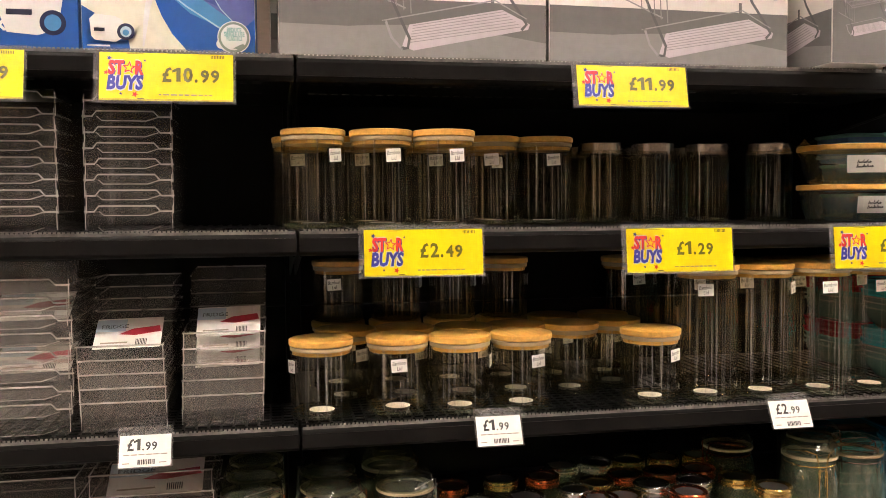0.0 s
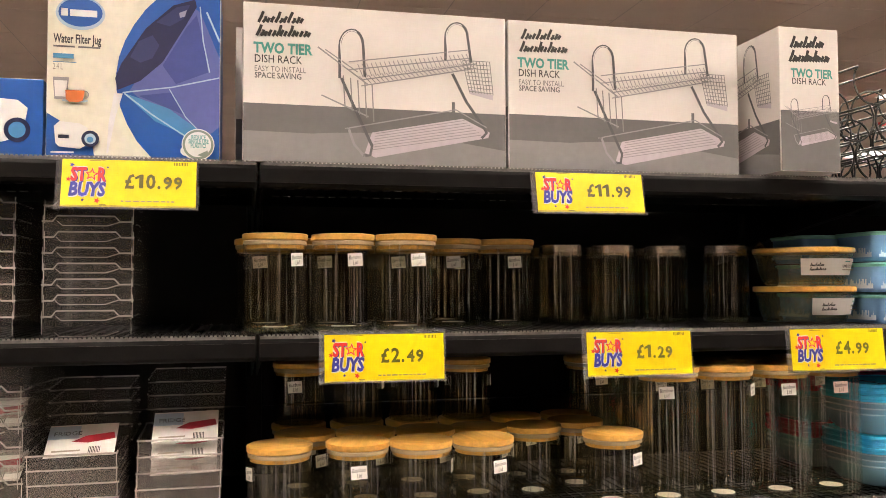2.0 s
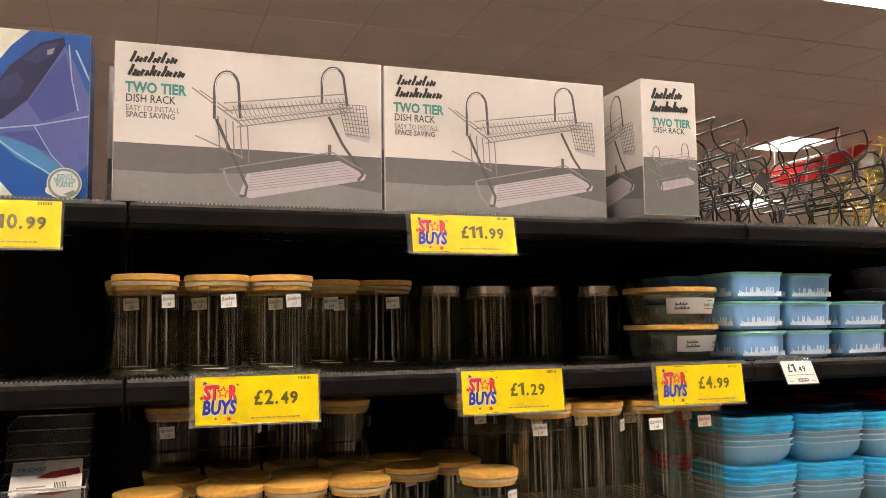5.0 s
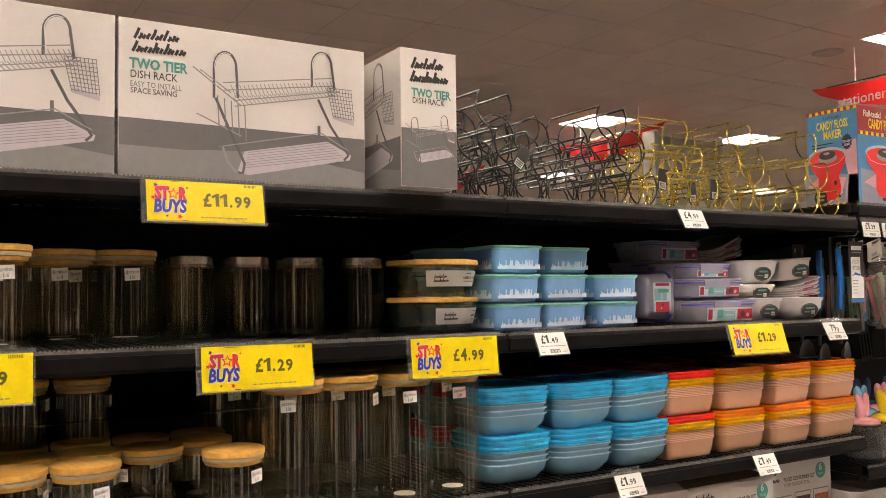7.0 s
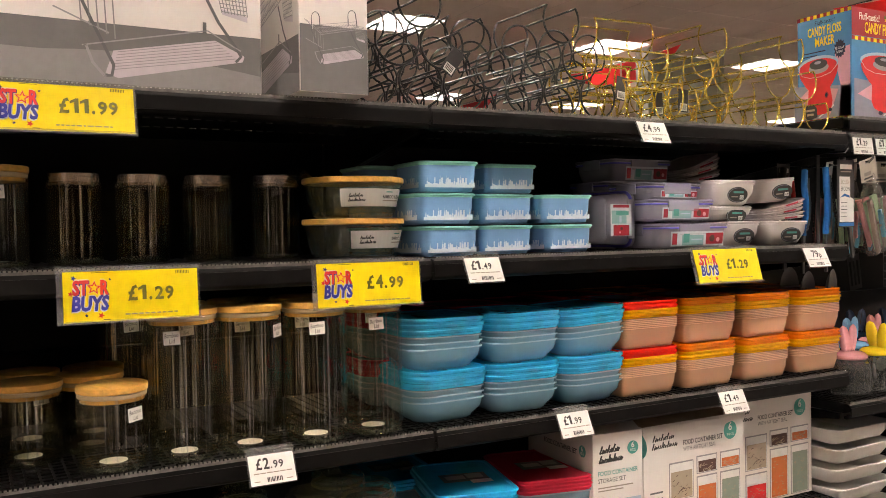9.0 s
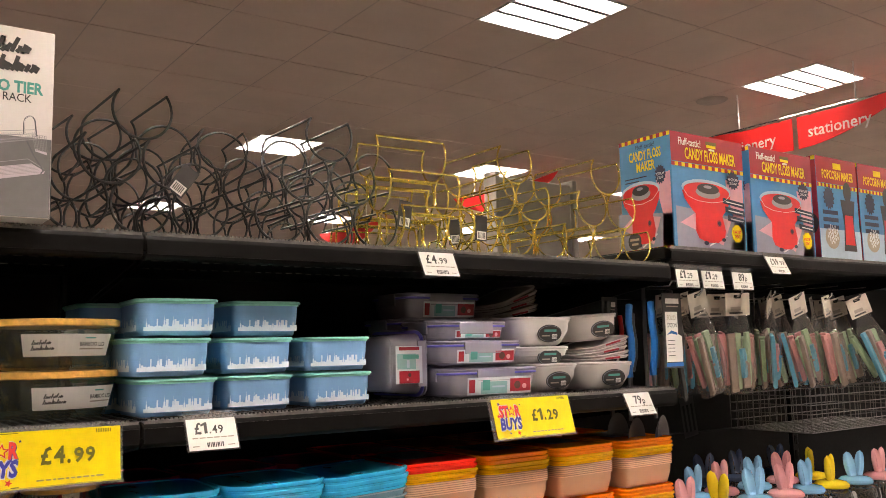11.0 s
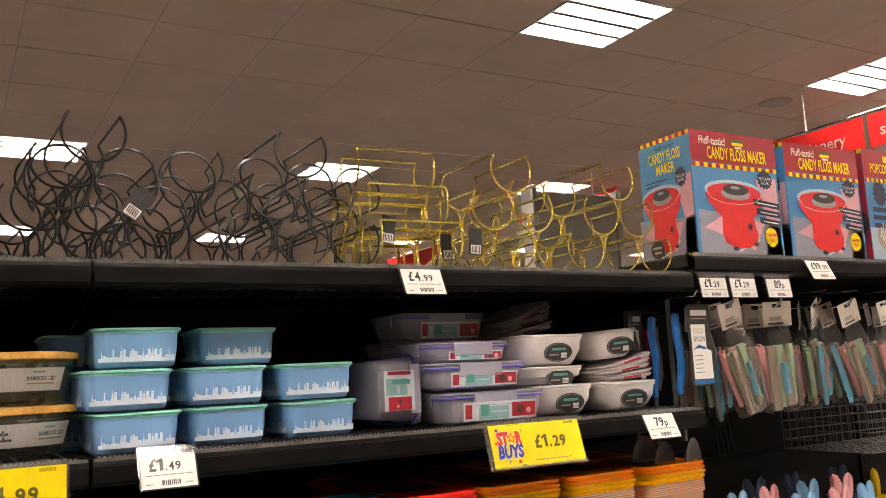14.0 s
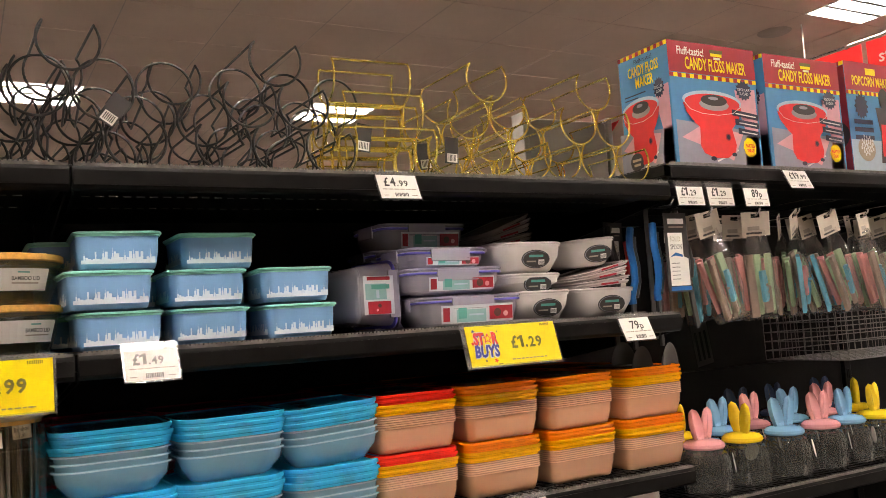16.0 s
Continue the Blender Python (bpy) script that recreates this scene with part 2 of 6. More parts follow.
CLIP_BLUE = material("blue_clip", (0.12, 0.36, 0.50), 0.45, scale=20, vary=0.06)
CLIP_GREEN = material("green_clip", (0.36, 0.48, 0.28), 0.45, scale=20, vary=0.06)
CLIP_BROWN = material("taupe_clip", (0.30, 0.23, 0.18), 0.45, scale=20, vary=0.06)
KRAFT = material("grey_header_card", (0.60, 0.53, 0.44), 0.7, scale=30, vary=0.06)
COPPER = material("copper_lid", (0.62, 0.15, 0.06), 0.25, 1.0, scale=30, vary=0.15)
BRASS = material("brass_lid", (0.62, 0.43, 0.14), 0.25, 1.0, scale=30, vary=0.15)
TIN = material("tin_lid", (0.60, 0.58, 0.55), 0.25, 1.0, scale=30, vary=0.15)
TRAY_WHITE = material("white_tray_plastic", (0.74, 0.71, 0.66), 0.4, scale=12, vary=0.04)


# ---- mesh helpers ----
def part(name, bm, mat, parent=None, label="", smooth=False):
    """One mesh object from a bmesh, under its thing."""
    me = bpy.data.meshes.new(name)
    bmesh.ops.recalc_face_normals(bm, faces=bm.faces) if smooth else None
    bm.to_mesh(me)
    bm.free()
    me.materials.append(mat)
    if smooth:
        me.shade_smooth()
        me.set_sharp_from_angle(angle=radians(35))
    ob = new(name, me)
    ob.parent = parent
    return tagged(ob, label) if label else ob


def thing(name, m, label, category, group="", kind=""):
    ob = new(name)
    ob.empty_display_size = 0.05
    ob.matrix_basis = m
    return tagged(ob, label, category, group, kind)


def add_box(bm, x0, x1, y0, y1, z0, z1, bevel=0.0, m=None):
    vs = [bm.verts.new((x, y, z)) for z in (z0, z1) for y in (y0, y1) for x in (x0, x1)]
    fs = [bm.faces.new([vs[i] for i in q]) for q in ((0, 2, 3, 1), (4, 5, 7, 6), (0, 1, 5, 4), (2, 6, 7, 3), (0, 4, 6, 2), (1, 3, 7, 5))]
    if bevel:
        es = list({e for f in fs for e in f.edges})
        out = bmesh.ops.bevel(bm, geom=es, offset=bevel, segments=2, affect="EDGES", profile=0.5)
        vs = list({v for v in vs if v.is_valid} | set(out["verts"]))
    if m is not None:
        bmesh.ops.transform(bm, matrix=m, verts=[v for v in vs if v.is_valid])
    return bm


def box(x0, x1, y0, y1, z0, z1, bevel=0.0, m=None):
    return add_box(bmesh.new(), x0, x1, y0, y1, z0, z1, bevel, m)


def ring(bm, pts):
    return [bm.verts.new(p) for p in pts]


def bridge(bm, a, b):
    n = len(a)
    for i in range(n):
        bm.faces.new((a[i], a[(i + 1) % n], b[(i + 1) % n], b[i]))


def lathe(profile, n=32, m=None, rib=0.0, ribs=0):
    """A turned body from (radius, height) pairs; radius 0 closes it."""
    bm = bmesh.new()
    last = None
    for r, z in profile:
        if r <= 1e-6:
            now = [bm.verts.new((0, 0, z))]
        else:
            now = ring(bm, [((r + rib * math.cos(ribs * 2 * math.pi * i / n)) * math.cos(2 * math.pi * i / n), (r + rib * math.cos(ribs * 2 * math.pi * i / n)) * math.sin(2 * math.pi * i / n), z) for i in range(n)])
        if last is not None:
            if len(last) == 1 and len(now) > 1:
                for i in range(n):
                    bm.faces.new((last[0], now[(i + 1) % n], now[i]))
            elif len(now) == 1 and len(last) > 1:
                for i in range(n):
                    bm.faces.new((last[i], last[(i + 1) % n], now[0]))
            elif len(now) > 1:
                bridge(bm, last, now)
        last = now
    if m is not None:
        bmesh.ops.transform(bm, matrix=m, verts=bm.verts)
    return bm


def rounded(w, d, r, z, k=5, bow=0.0):
    """Points of a rounded rectangle; bow swells its sides."""
    r = min(r, w / 2 - 1e-4, d / 2 - 1e-4)
    pts = []
    for cx, cy, a0 in ((w / 2 - r, d / 2 - r, 0), (-w / 2 + r, d / 2 - r, 90), (-w / 2 + r, -d / 2 + r, 180), (w / 2 - r, -d / 2 + r, 270)):
        for i in range(k + 1):
            a = radians(a0 + 90 * i / k)
            pts.append((cx + r * math.cos(a), cy + r * math.sin(a), z))
    if bow:
        pts = [(x * (1 + bow * (1 - (2 * y / d) ** 2)), y * (1 + bow * (1 - (2 * x / w) ** 2)), z) for x, y, z in pts]
    return pts


def loft(sections, cap0=True, cap1=True, m=None, bm=None):
    """Stacked rounded rectangles (w, d, r, z) skinned into one body."""
    bm = bm or bmesh.new()
    last = None
    for sec in sections:
        now = ring(bm, rounded(*sec))
        if last:
            bridge(bm, last, now)
        elif cap0:
            bm.faces.new(now[::-1])
        last = now
    if cap1:
        bm.faces.new(last)
    if m is not None:
        bmesh.ops.transform(bm, matrix=m, verts=bm.verts)
    return bm


def tube(pts, r, n=6, bm=None, closed=False):
    """A wire of radius r along points."""
    bm = bm or bmesh.new()
    pts = [Vector(p) for p in pts]
    rings, up = [], None
    cnt = len(pts)
    for i, p in enumerate(pts):
        a = pts[(i - 1) % cnt] if (closed or i) else p
        b = pts[(i + 1) % cnt] if (closed or i < cnt - 1) else p
        d = (b - a).normalized()
        if up is None:
            up = d.orthogonal().normalized()
        up = (up - d * up.dot(d))
        up = up.normalized() if up.length > 1e-6 else d.orthogonal().normalized()
        s = d.cross(up)
        rings.append([bm.verts.new(p + r * (math.cos(2 * math.pi * k / n) * up + math.sin(2 * math.pi * k / n) * s)) for k in range(n)])
    for i in range(cnt - 1):
        bridge(bm, rings[i], rings[i + 1])
    if closed:
        bridge(bm, rings[-1], rings[0])
    else:
        bm.faces.new(rings[0][::-1])
        bm.faces.new(rings[-1])
    return bm


TEXTS = {}


def letters(body, bold=0.0, shear=0.0):
    """Flat triangles of a line of text in Blender's own font, one unit high, from x = 0."""
    key = (body, bold, shear)
    if key not in TEXTS:
        cu = bpy.data.curves.new("lettering", "FONT")
        cu.body, cu.offset, cu.shear, cu.resolution_u = body, bold, shear, 2
        ob = new("lettering", cu)
        me = bpy.data.meshes.new_from_object(ob.evaluated_get(bpy.context.evaluated_depsgraph_get()))
        vs = [(v.co.x, v.co.y) for v in me.vertices]
        fs = [tuple(p.vertices) for p in me.polygons]
        bpy.data.objects.remove(ob)
        bpy.data.curves.remove(cu)
        bpy.data.meshes.remove(me)
        x0, x1 = min(v[0] for v in vs), max(v[0] for v in vs)
        TEXTS[key] = ([(x - x0, y) for x, y in vs], fs, x1 - x0)
    return TEXTS[key]


class Face:
    """A printed face: shapes in shares of its size from its lower left corner, in thin layers over one another. Large shapes and
    lines of lettering are parts of their own; hairlines and tiny bars of one ink are joined."""

    def __init__(self, origin, u, v, w=1.0, h=1.0, lift=0.0006):
        self.o, self.u, self.v, self.w, self.h, self.lift = Vector(origin), Vector(u).normalized(), Vector(v).normalized(), w, h, lift
        self.n = self.u.cross(self.v)
        self.fine, self.pieces, self.layer = {}, [], 1.0

    def spot(self, x, y):
        return self.o + self.u * x + self.v * y + self.n * (self.lift * self.layer)

    def up(self, k=1.0):
        self.layer += k
        return self

    def joined(self, mat, name):
        return self.fine.setdefault((mat.name, name), (mat, name, bmesh.new()))[2]

    def own(self, mat, name):
        bm = bmesh.new()
        self.pieces.append((mat, name, bm))
        return bm

    def poly(self, mat, pts, name="printed_shape"):
        xs, ys = [p[0] * self.w for p in pts], [p[1] * self.h for p in pts]
        small = (max(xs) - min(xs)) * (max(ys) - min(ys)) < 0.00022
        bm = self.joined(mat, "fine_print") if small else self.own(mat, name)
        bm.faces.new([bm.verts.new(self.spot(x, y)) for x, y in zip(xs, ys)])
        return self

    def rect(self, mat, x0, y0, x1, y1):
        return self.poly(mat, ((x0, y0), (x1, y0), (x1, y1), (x0, y1)))

    def disc(self, mat, x, y, r, ry=None, n=24, spikes=0.0):
        ry = r * self.w / self.h if ry is None else ry
        return self.poly(mat, [(x + r * (1 - spikes * (i % 2)) * math.cos(2 * math.pi * i / n), y + ry * (1 - spikes * (i % 2)) * math.sin(2 * math.pi * i / n)) for i in range(n)])

    def star(self, mat, x, y, r, turn=0.0):
        k = self.w / self.h
        return self.poly(mat, [(x + r * (1 - 0.55 * (i % 2)) * math.sin(math.pi * i / 5 + turn), y + k * r * (1 - 0.55 * (i % 2)) * math.cos(math.pi * i / 5 + turn)) for i in range(10)])

    def stroke(self, mat, pts, width):
        """A band along points, width in metres."""
        bm = self.joined(mat, "line_art")
        q = [Vector((x * self.w, y * self.h)) for x, y in pts]
        left, right = [], []
        for i, p in enumerate(q):
            d = (q[min(i + 1, len(q) - 1)] - q[max(i - 1, 0)]).normalized()
            s = Vector((-d.y, d.x)) * width / 2
            left.append(p + s)
            right.append(p - s)
        a, b = [bm.verts.new(self.spot(c.x, c.y)) for c in left], [bm.verts.new(self.spot(c.x, c.y)) for c in right]
        for i in range(len(q) - 1):
            bm.faces.new((b[i], b[i + 1], a[i + 1], a[i]))
        return self

    def text(self, mat, body, x, y, size, width=None, bold=0.0, shear=0.0, turn=0.0, center=False):
        """Lettering whose capitals are about 0.7 * size metres high; width (a share of the face) squeezes it."""
        vs, fs, long = letters(body, bold, shear)
        bm = self.own(mat, "lettering") if size > 0.012 else self.joined(mat, "fine_print")
        kx = size if width is None else width * self.w / long
        c, s = math.cos(turn), math.sin(turn)
        x0 = x * self.w - (kx * long / 2 if center else 0)
        out = [bm.verts.new(self.spot(x0 + a * kx * c - b * size * s, y * self.h + a * kx * s + b * size * c)) for a, b in vs]
        for f in fs:
            bm.faces.new([out[i] for i in f])
        return self

    def price(self, mat, body, x, y, size, pitch, bold=0.03):
        """A price in evenly set figures of one pitch (metres); the figure one has its flag drawn."""
        at, cap = x * self.w, 0.70 * size
        for c in body:
            step = pitch * {".": 0.5, "1": 0.82}.get(c, 1.0)
            if c == "1":
                st, bm = 0.19 * size, self.own(mat, "lettering")
                x1 = at + step * 0.72
                bm.faces.new([bm.verts.new(self.spot(a, y * self.h + b)) for a, b in ((x1 - st, 0), (x1, 0), (x1, cap), (x1 - st * 0.72, cap), (x1 - st * 2.0, cap * 0.80), (x1 - st * 2.0, cap * 0.63), (x1 - st, cap * 0.74))])
            else:
                self.text(mat, c, at / self.w, y, size, width=step * (0.55 if c == "." else 0.84) / self.w, bold=bold)
            at += step
        return at / self.w

    def finish(self, parent, name=""):
        for mat, kind, bm in self.pieces:
            part(kind, bm, mat, parent)
        for mat, kind, bm in self.fine.values():
            tagged(part(kind, bm, mat, parent), kind="stuff")


def arc(cx, cy, rx, ry, a0, a1, n=12):
    return [(cx + rx * math.cos(radians(a0 + (a1 - a0) * i / n)), cy + ry * math.sin(radians(a0 + (a1 - a0) * i / n))) for i in range(n + 1)]


# ---- plan: shelf front, back, levels and bay joints ----
FRONT, BACK = 1.43, 1.92
TOP, MID, LOW, BASE = 1.742, 1.458, 1.135, 0.80
BAYS = (-1.165, 0.035, 1.236, 2.437, 3.638, 4.839)
CEIL = 3.4

# ---- the room ----
def slab(name, x0, x1, y0, y1, z0, z1, mat, label, category):
    return tagged(part(name, box(x0, x1, y0, y1, z0, z1), mat), label, category, kind="structure")


slab("floor", -10, 16, -9, 18, -0.1, 0, FLOOR_VINYL, "grey vinyl shop floor", "floor")
slab("wall_north", -10, 16, 18, 18.15, 0, CEIL, WALL_PAINT, "plain painted shop wall", "wall")
# unseen wall, given dark upright streaks for glass and steel to reflect
slab("wall_south", -10, 16, -9.15, -9, 0, CEIL, WALL_STREAKS, "dark panelled shop wall", "wall")
slab("wall_west", -10.15, -10, -9, 18, 0, CEIL, WALL_PAINT, "plain painted shop wall", "wall")
slab("wall_east", 16, 16.15, -9, 18, 0, CEIL, WALL_PAINT, "plain painted shop wall", "wall")

# suspended ceiling: sunk grid, tiles a little proud, holes at the lamps
LAMPS = [(1.64 + 2.4 * i, 3.5 + 3.6 * k) for i in range(-4, 6) for k in range(-3, 4)]
TX0, TY0 = 1.64 - 0.3 - 0.6 * 18, 3.5 - 0.3 - 0.6 * 20
bm = box(-10, 16, -9, 18, CEIL + 0.10, CEIL + 0.2)
lamp_cells = {(round((x - 0.3 - TX0) / 0.6), round((y - 0.3 - TY0) / 0.6)) for x, y in LAMPS}
for i in range(-1, 43):
    for k in range(-1, 46):
        x, y = TX0 + 0.6 * i, TY0 + 0.6 * k
        x0, x1, y0, y1 = max(x + 0.004, -9.99), min(x + 0.596, 15.99), max(y + 0.004, -8.99), min(y + 0.596, 17.99)
        if (i, k) in lamp_cells or x1 - x0 < 0.05 or y1 - y0 < 0.05:
            continue
        add_box(bm, x0, x1, y0, y1, CEIL, CEIL + 0.02)
ceiling = tagged(part("ceiling", bm, CEILING_TILE), "suspended ceiling of beige mineral tiles", "ceiling", kind="structure")
bm = bmesh.new()
for i in range(-1, 44):
    x = TX0 + 0.6 * i
    if -10 < x < 16:
        add_box(bm, x - 0.012, x + 0.012, -9, 18, CEIL + 0.0015, CEIL + 0.03)
part("ceiling_rail", bm, CEILING_GRID, ceiling)
bm = bmesh.new()
for k in range(-1, 46):
    y = TY0 + 0.6 * k
    if -9 < y < 18:
        add_box(bm, -10, 16, y - 0.012, y + 0.012, CEIL + 0.003, CEIL + 0.028)
part("ceiling_rail", bm, CEILING_GRID, ceiling)


def make_lamp(x, y):
    """A recessed square lamp: housing, four glowing tubes' trough, louvre blades."""
    t = thing("ceiling_light", pose(x, y, CEIL), "square recessed ceiling light with white louvre blades", "light", "ceiling lights")
    bm = bmesh.new()
    for a in ((-0.298, -0.285, -0.298, 0.298), (0.285, 0.298, -0.298, 0.298), (-0.285, 0.285, -0.298, -0.285), (-0.285, 0.285, 0.285, 0.298)):
        add_box(bm, *a, -0.004, 0.09)
    part("frame", bm, WHITE_STEEL, t)
    part("diffuser", box(-0.284, 0.284, -0.284, 0.284, 0.06, 0.07), LAMP_GLOW, t)
    for k in range(1, 4):
        b = -0.284 + 0.142 * k
        part("louvre_blade", box(-0.284, 0.284, b - 0.016, b + 0.016, -0.002, 0.05), LOUVRE, t)
    return t


first_lamp = make_lamp(*LAMPS[0])
for x, y in LAMPS[1:]:
    copy_thing(first_lamp, pose(x, y, CEIL))

# ceiling speaker and hanging department signs
t = thing("ceiling_speaker", pose(6.25, 4.14, CEIL), "round flush ceiling speaker grille, beige", "speaker")
part("grille", lathe([(0, -0.012), (0.10, -0.012), (0.115, -0.004), (0.12, 0.002)], 32), CEILING_GRID, t, smooth=True)


def make_sign(x, y, z, words):
    """Two red boards with one pointed end each, on a rail hung from the ceiling by rods; they face -x and run along y."""
    t = thing("hanging_sign", pose(x, y, z), "red hanging shop sign of two pointed boards on a rail", "sign", "hanging signs")
    for side in (-1, 1):
        pts = [(0.02, 0.0), (0.02, 0.225)] + [(0.45 + 0.38 * i / 6, 0.225 + 0.03 * i / 6) for i in range(7)] + [(0.83 - 0.81 * i / 10, 0.225 * (1 - math.sin(math.pi / 2 * i / 10)) + 0.0) for i in range(1, 10)]
        bm = bmesh.new()
        for dx in (-0.004, 0.004):
            f = bm.faces.new([bm.verts.new((dx, side * a, b)) for a, b in pts])
        n = len(pts)
        bm.verts.ensure_lookup_table()
        for i in range(n):
            bm.faces.new((bm.verts[i], bm.verts[(i + 1) % n], bm.verts[n + (i + 1) % n], bm.verts[n + i]))
        bmesh.ops.recalc_face_normals(bm, faces=bm.faces)
        board = part("board", bm, SIGN_RED, t)
        if words:
            fc = Face((-0.0045, 0.60 if side > 0 else -0.10, 0.07), (0, -1, 0), (0, 0, 1), 0.45, 0.12)
            fc.text(WHITE_INK, "stationery", 0.0, 0.0, 0.115, width=1.0, bold=0.012)
            fc.finish(board, "lettering")
        part("clip", box(-0.006, 0.006, side * 0.12 - 0.008, side * 0.12 + 0.008, 0.22, 0.25), CHROME, t)
    part("rail", tube([(0, -0.7, 0.245), (0, 0.7, 0.245)], 0.006), CHROME, t)
    for a in (-0.45, 0.45):
        part("rod", tube([(0, a, 0.25), (0, a, CEIL - z)], 0.005), WHITE_STEEL, t)
    return t


make_sign(6.3, 3.50, 2.89, True)
make_sign(6.3, 6.75, 2.93, False)
make_sign(6.3, 9.9, 2.93, False)

t = thing("hanging_board", pose(-0.85, 4.0, 2.83), "dark hanging board with a red rim and pointed foot", "sign")
shape = [(0, 0), (0.05, 0.05), (0.075, 0.14), (0.08, 0.50), (-0.08, 0.50), (-0.075, 0.14), (-0.05, 0.05)]
for name, k, mat in (("rim", 1.0, SIGN_RED), ("panel", 0.84, NAVY)):
    bm = bmesh.new()
    p = [[bm.verts.new((x * k, y, 0.25 + (z - 0.25) * k)) for x, z in shape] for y in ((-0.004, 0.004) if k == 1 else (-0.007, 0.007))]
    bm.faces.new(p[0])
    bm.faces.new(p[1][::-1])
    bridge(bm, p[0], p[1])
    bmesh.ops.recalc_face_normals(bm, faces=bm.faces)
    part(name, bm, mat, t)
part("rod", tube([(0, 0, 0.5), (0, 0, CEIL - 2.83)], 0.004), CHROME, t)

# ---- shelving: black gondola bays ----
def make_shelf(name_label, x0, x1, z, front=FRONT, back=BACK, slots=True):
    """A steel shelf: deck, folded front edge with a ticket channel, a lip with pale dots for its highlights, end
    brackets.
    """
    w = x1 - x0
    t = thing("shelf", pose(x0, front, z), name_label, "shelf", "gondola shelves")
    d = back - front
    part("deck", box(0.002, w - 0.002, 0.012, d, -0.028, -0.002, 0.002), BLACK_STEEL, t)
    bm = bmesh.new()
    prof = [(0.012, -0.001), (0.0, -0.003), (-0.004, -0.010), (-0.004, -0.030), (0.0, -0.038), (0.006, -0.042), (0.014, -0.042), (0.014, -0.034)]
    a = [bm.verts.new((0.002, y, zz)) for y, zz in prof]
    b = [bm.verts.new((w - 0.002, y, zz)) for y, zz in prof]
    for i in range(len(prof) - 1):
        bm.faces.new((a[i], b[i], b[i + 1], a[i + 1]))
    part("front_edge", bm, BLACK_EDGE, t, smooth=True)
    part("ticket_rail", box(0.004, w - 0.004, -0.0065, -0.0045, -0.034, -0.012), BLACK_EDGE, t)
    # pale dots and strip stand in for highlights along the slotted lip
    bm = bmesh.new()
    step = 0.0068
    for i in range(int((w - 0.02) / step)):
        x = 0.01 + i * step
        add_box(bm, x, x + 0.0042, -0.0005, 0.0012, -0.0008, 0.0018)
    tagged(part("lip_glints", bm, EDGE_METAL, t), kind="stuff")
    part("lip", box(0.004, w - 0.004, -0.0022, -0.0006, -0.0055, -0.0008), LIP_METAL, t, "thin bare metal lip")
    # pale dashes on the underside stand in for reflections in its slots
    bm = bmesh.new()
    for y in (0.14, 0.27):
        for i in range(int((w - 0.06) / 0.022)):
            add_box(bm, 0.03 + i * 0.022, 0.043 + i * 0.022, y, y + 0.003, -0.0292, -0.0278)
    tagged(part("underside_slot_glints", bm, LIP_METAL, t), kind="stuff")
    bm = bmesh.new()
    for i in range(int(w / 0.02)):
        x = 0.01 + i * 0.02
        add_box(bm, x, x + 0.004, 0.016, d - 0.02, -0.002, 0.001)
    for k in range(8):
        y = 0.03 + k * 0.02
        add_box(bm, 0.004, w - 0.004, y, y + 0.004, -0.0022, 0.0006)
    tagged(part("mesh_grid", bm, BLACK_STEEL, t), kind="stuff")
    for x in (0.004, w - 0.007):
        bm = bmesh.new()
        pts = [(0.03, -0.03), (0.03, -0.045), (d - 0.02, -0.11), (d, -0.11), (d, -0.03)]
        p = [[bm.verts.new((xx, y, zz)) for y, zz in pts] for xx in (x, x + 0.003)]
        bm.faces.new(p[0][::-1])
        bm.faces.new(p[1])
        bridge(bm, p[0], p[1])
        part("bracket", bm, BLACK_STEEL, t)
    return t


for i, x in enumerate(BAYS):
    t = thing("shelf_upright", pose(x, 0, 0), "black slotted steel shelving upright", "shelving", "shelving uprights")
    bm = box(-0.016, 0.016, BACK, BACK + 0.05, 0.02, 1.76 if i != 3 else 1.80, 0.002)
    part("post", bm, BLACK_STEEL, t)
    part("foot", box(-0.02, 0.02, FRONT + 0.02, BACK + 0.05, 0, 0.02), BLACK_STEEL, t)
    bm = bmesh.new()
    for k in range(34):
        add_box(bm, -0.006, -0.002, BACK - 0.002, BACK, 0.1 + k * 0.05, 0.13 + k * 0.05)
        add_box(bm, 0.002, 0.006, BACK - 0.002, BACK, 0.1 + k * 0.05, 0.13 + k * 0.05)
    tagged(part("slot_strip", bm, BACK_PANEL, t), kind="stuff")
for x0, x1 in zip(BAYS, BAYS[1:]):
    for z0 in (0.08, 0.48, 0.88, 1.28):
        p = part("back_panel", box(x0 + 0.017, x1 - 0.017, BACK + 0.012, BACK + 0.03, z0, z0 + 0.397 if z0 < 1.2 else (1.735 if x1 < 2.5 else 1.779), 0.003), BACK_PANEL)
        tagged(p, "black steel back panel of the shelving", "panel", "shelving back panels", "structure")
    slab("plinth", x0 + 0.002, x1 - 0.002, FRONT + 0.03, FRONT + 0.05, 0, 0.14, BLACK_STEEL, "black steel shelving plinth", "plinth")
    levels = (TOP, MID, LOW, BASE) if x1 < 2.5 else (1.783, 1.05, 0.72)
    for z in levels:
        make_shelf("black steel gondola shelf with dotted metal lip", x0, x1, z)
    make_shelf("black steel base shelf of the gondola", x0, x1, 0.16)

# the far face of the same gondola, closing it behind
slab("wall_gondola_back", BAYS[0], BAYS[3] - 0.001, BACK + 0.055, BACK + 0.07, 0.0, 1.735, BACK_PANEL, "black back of the shelving run", "panel")
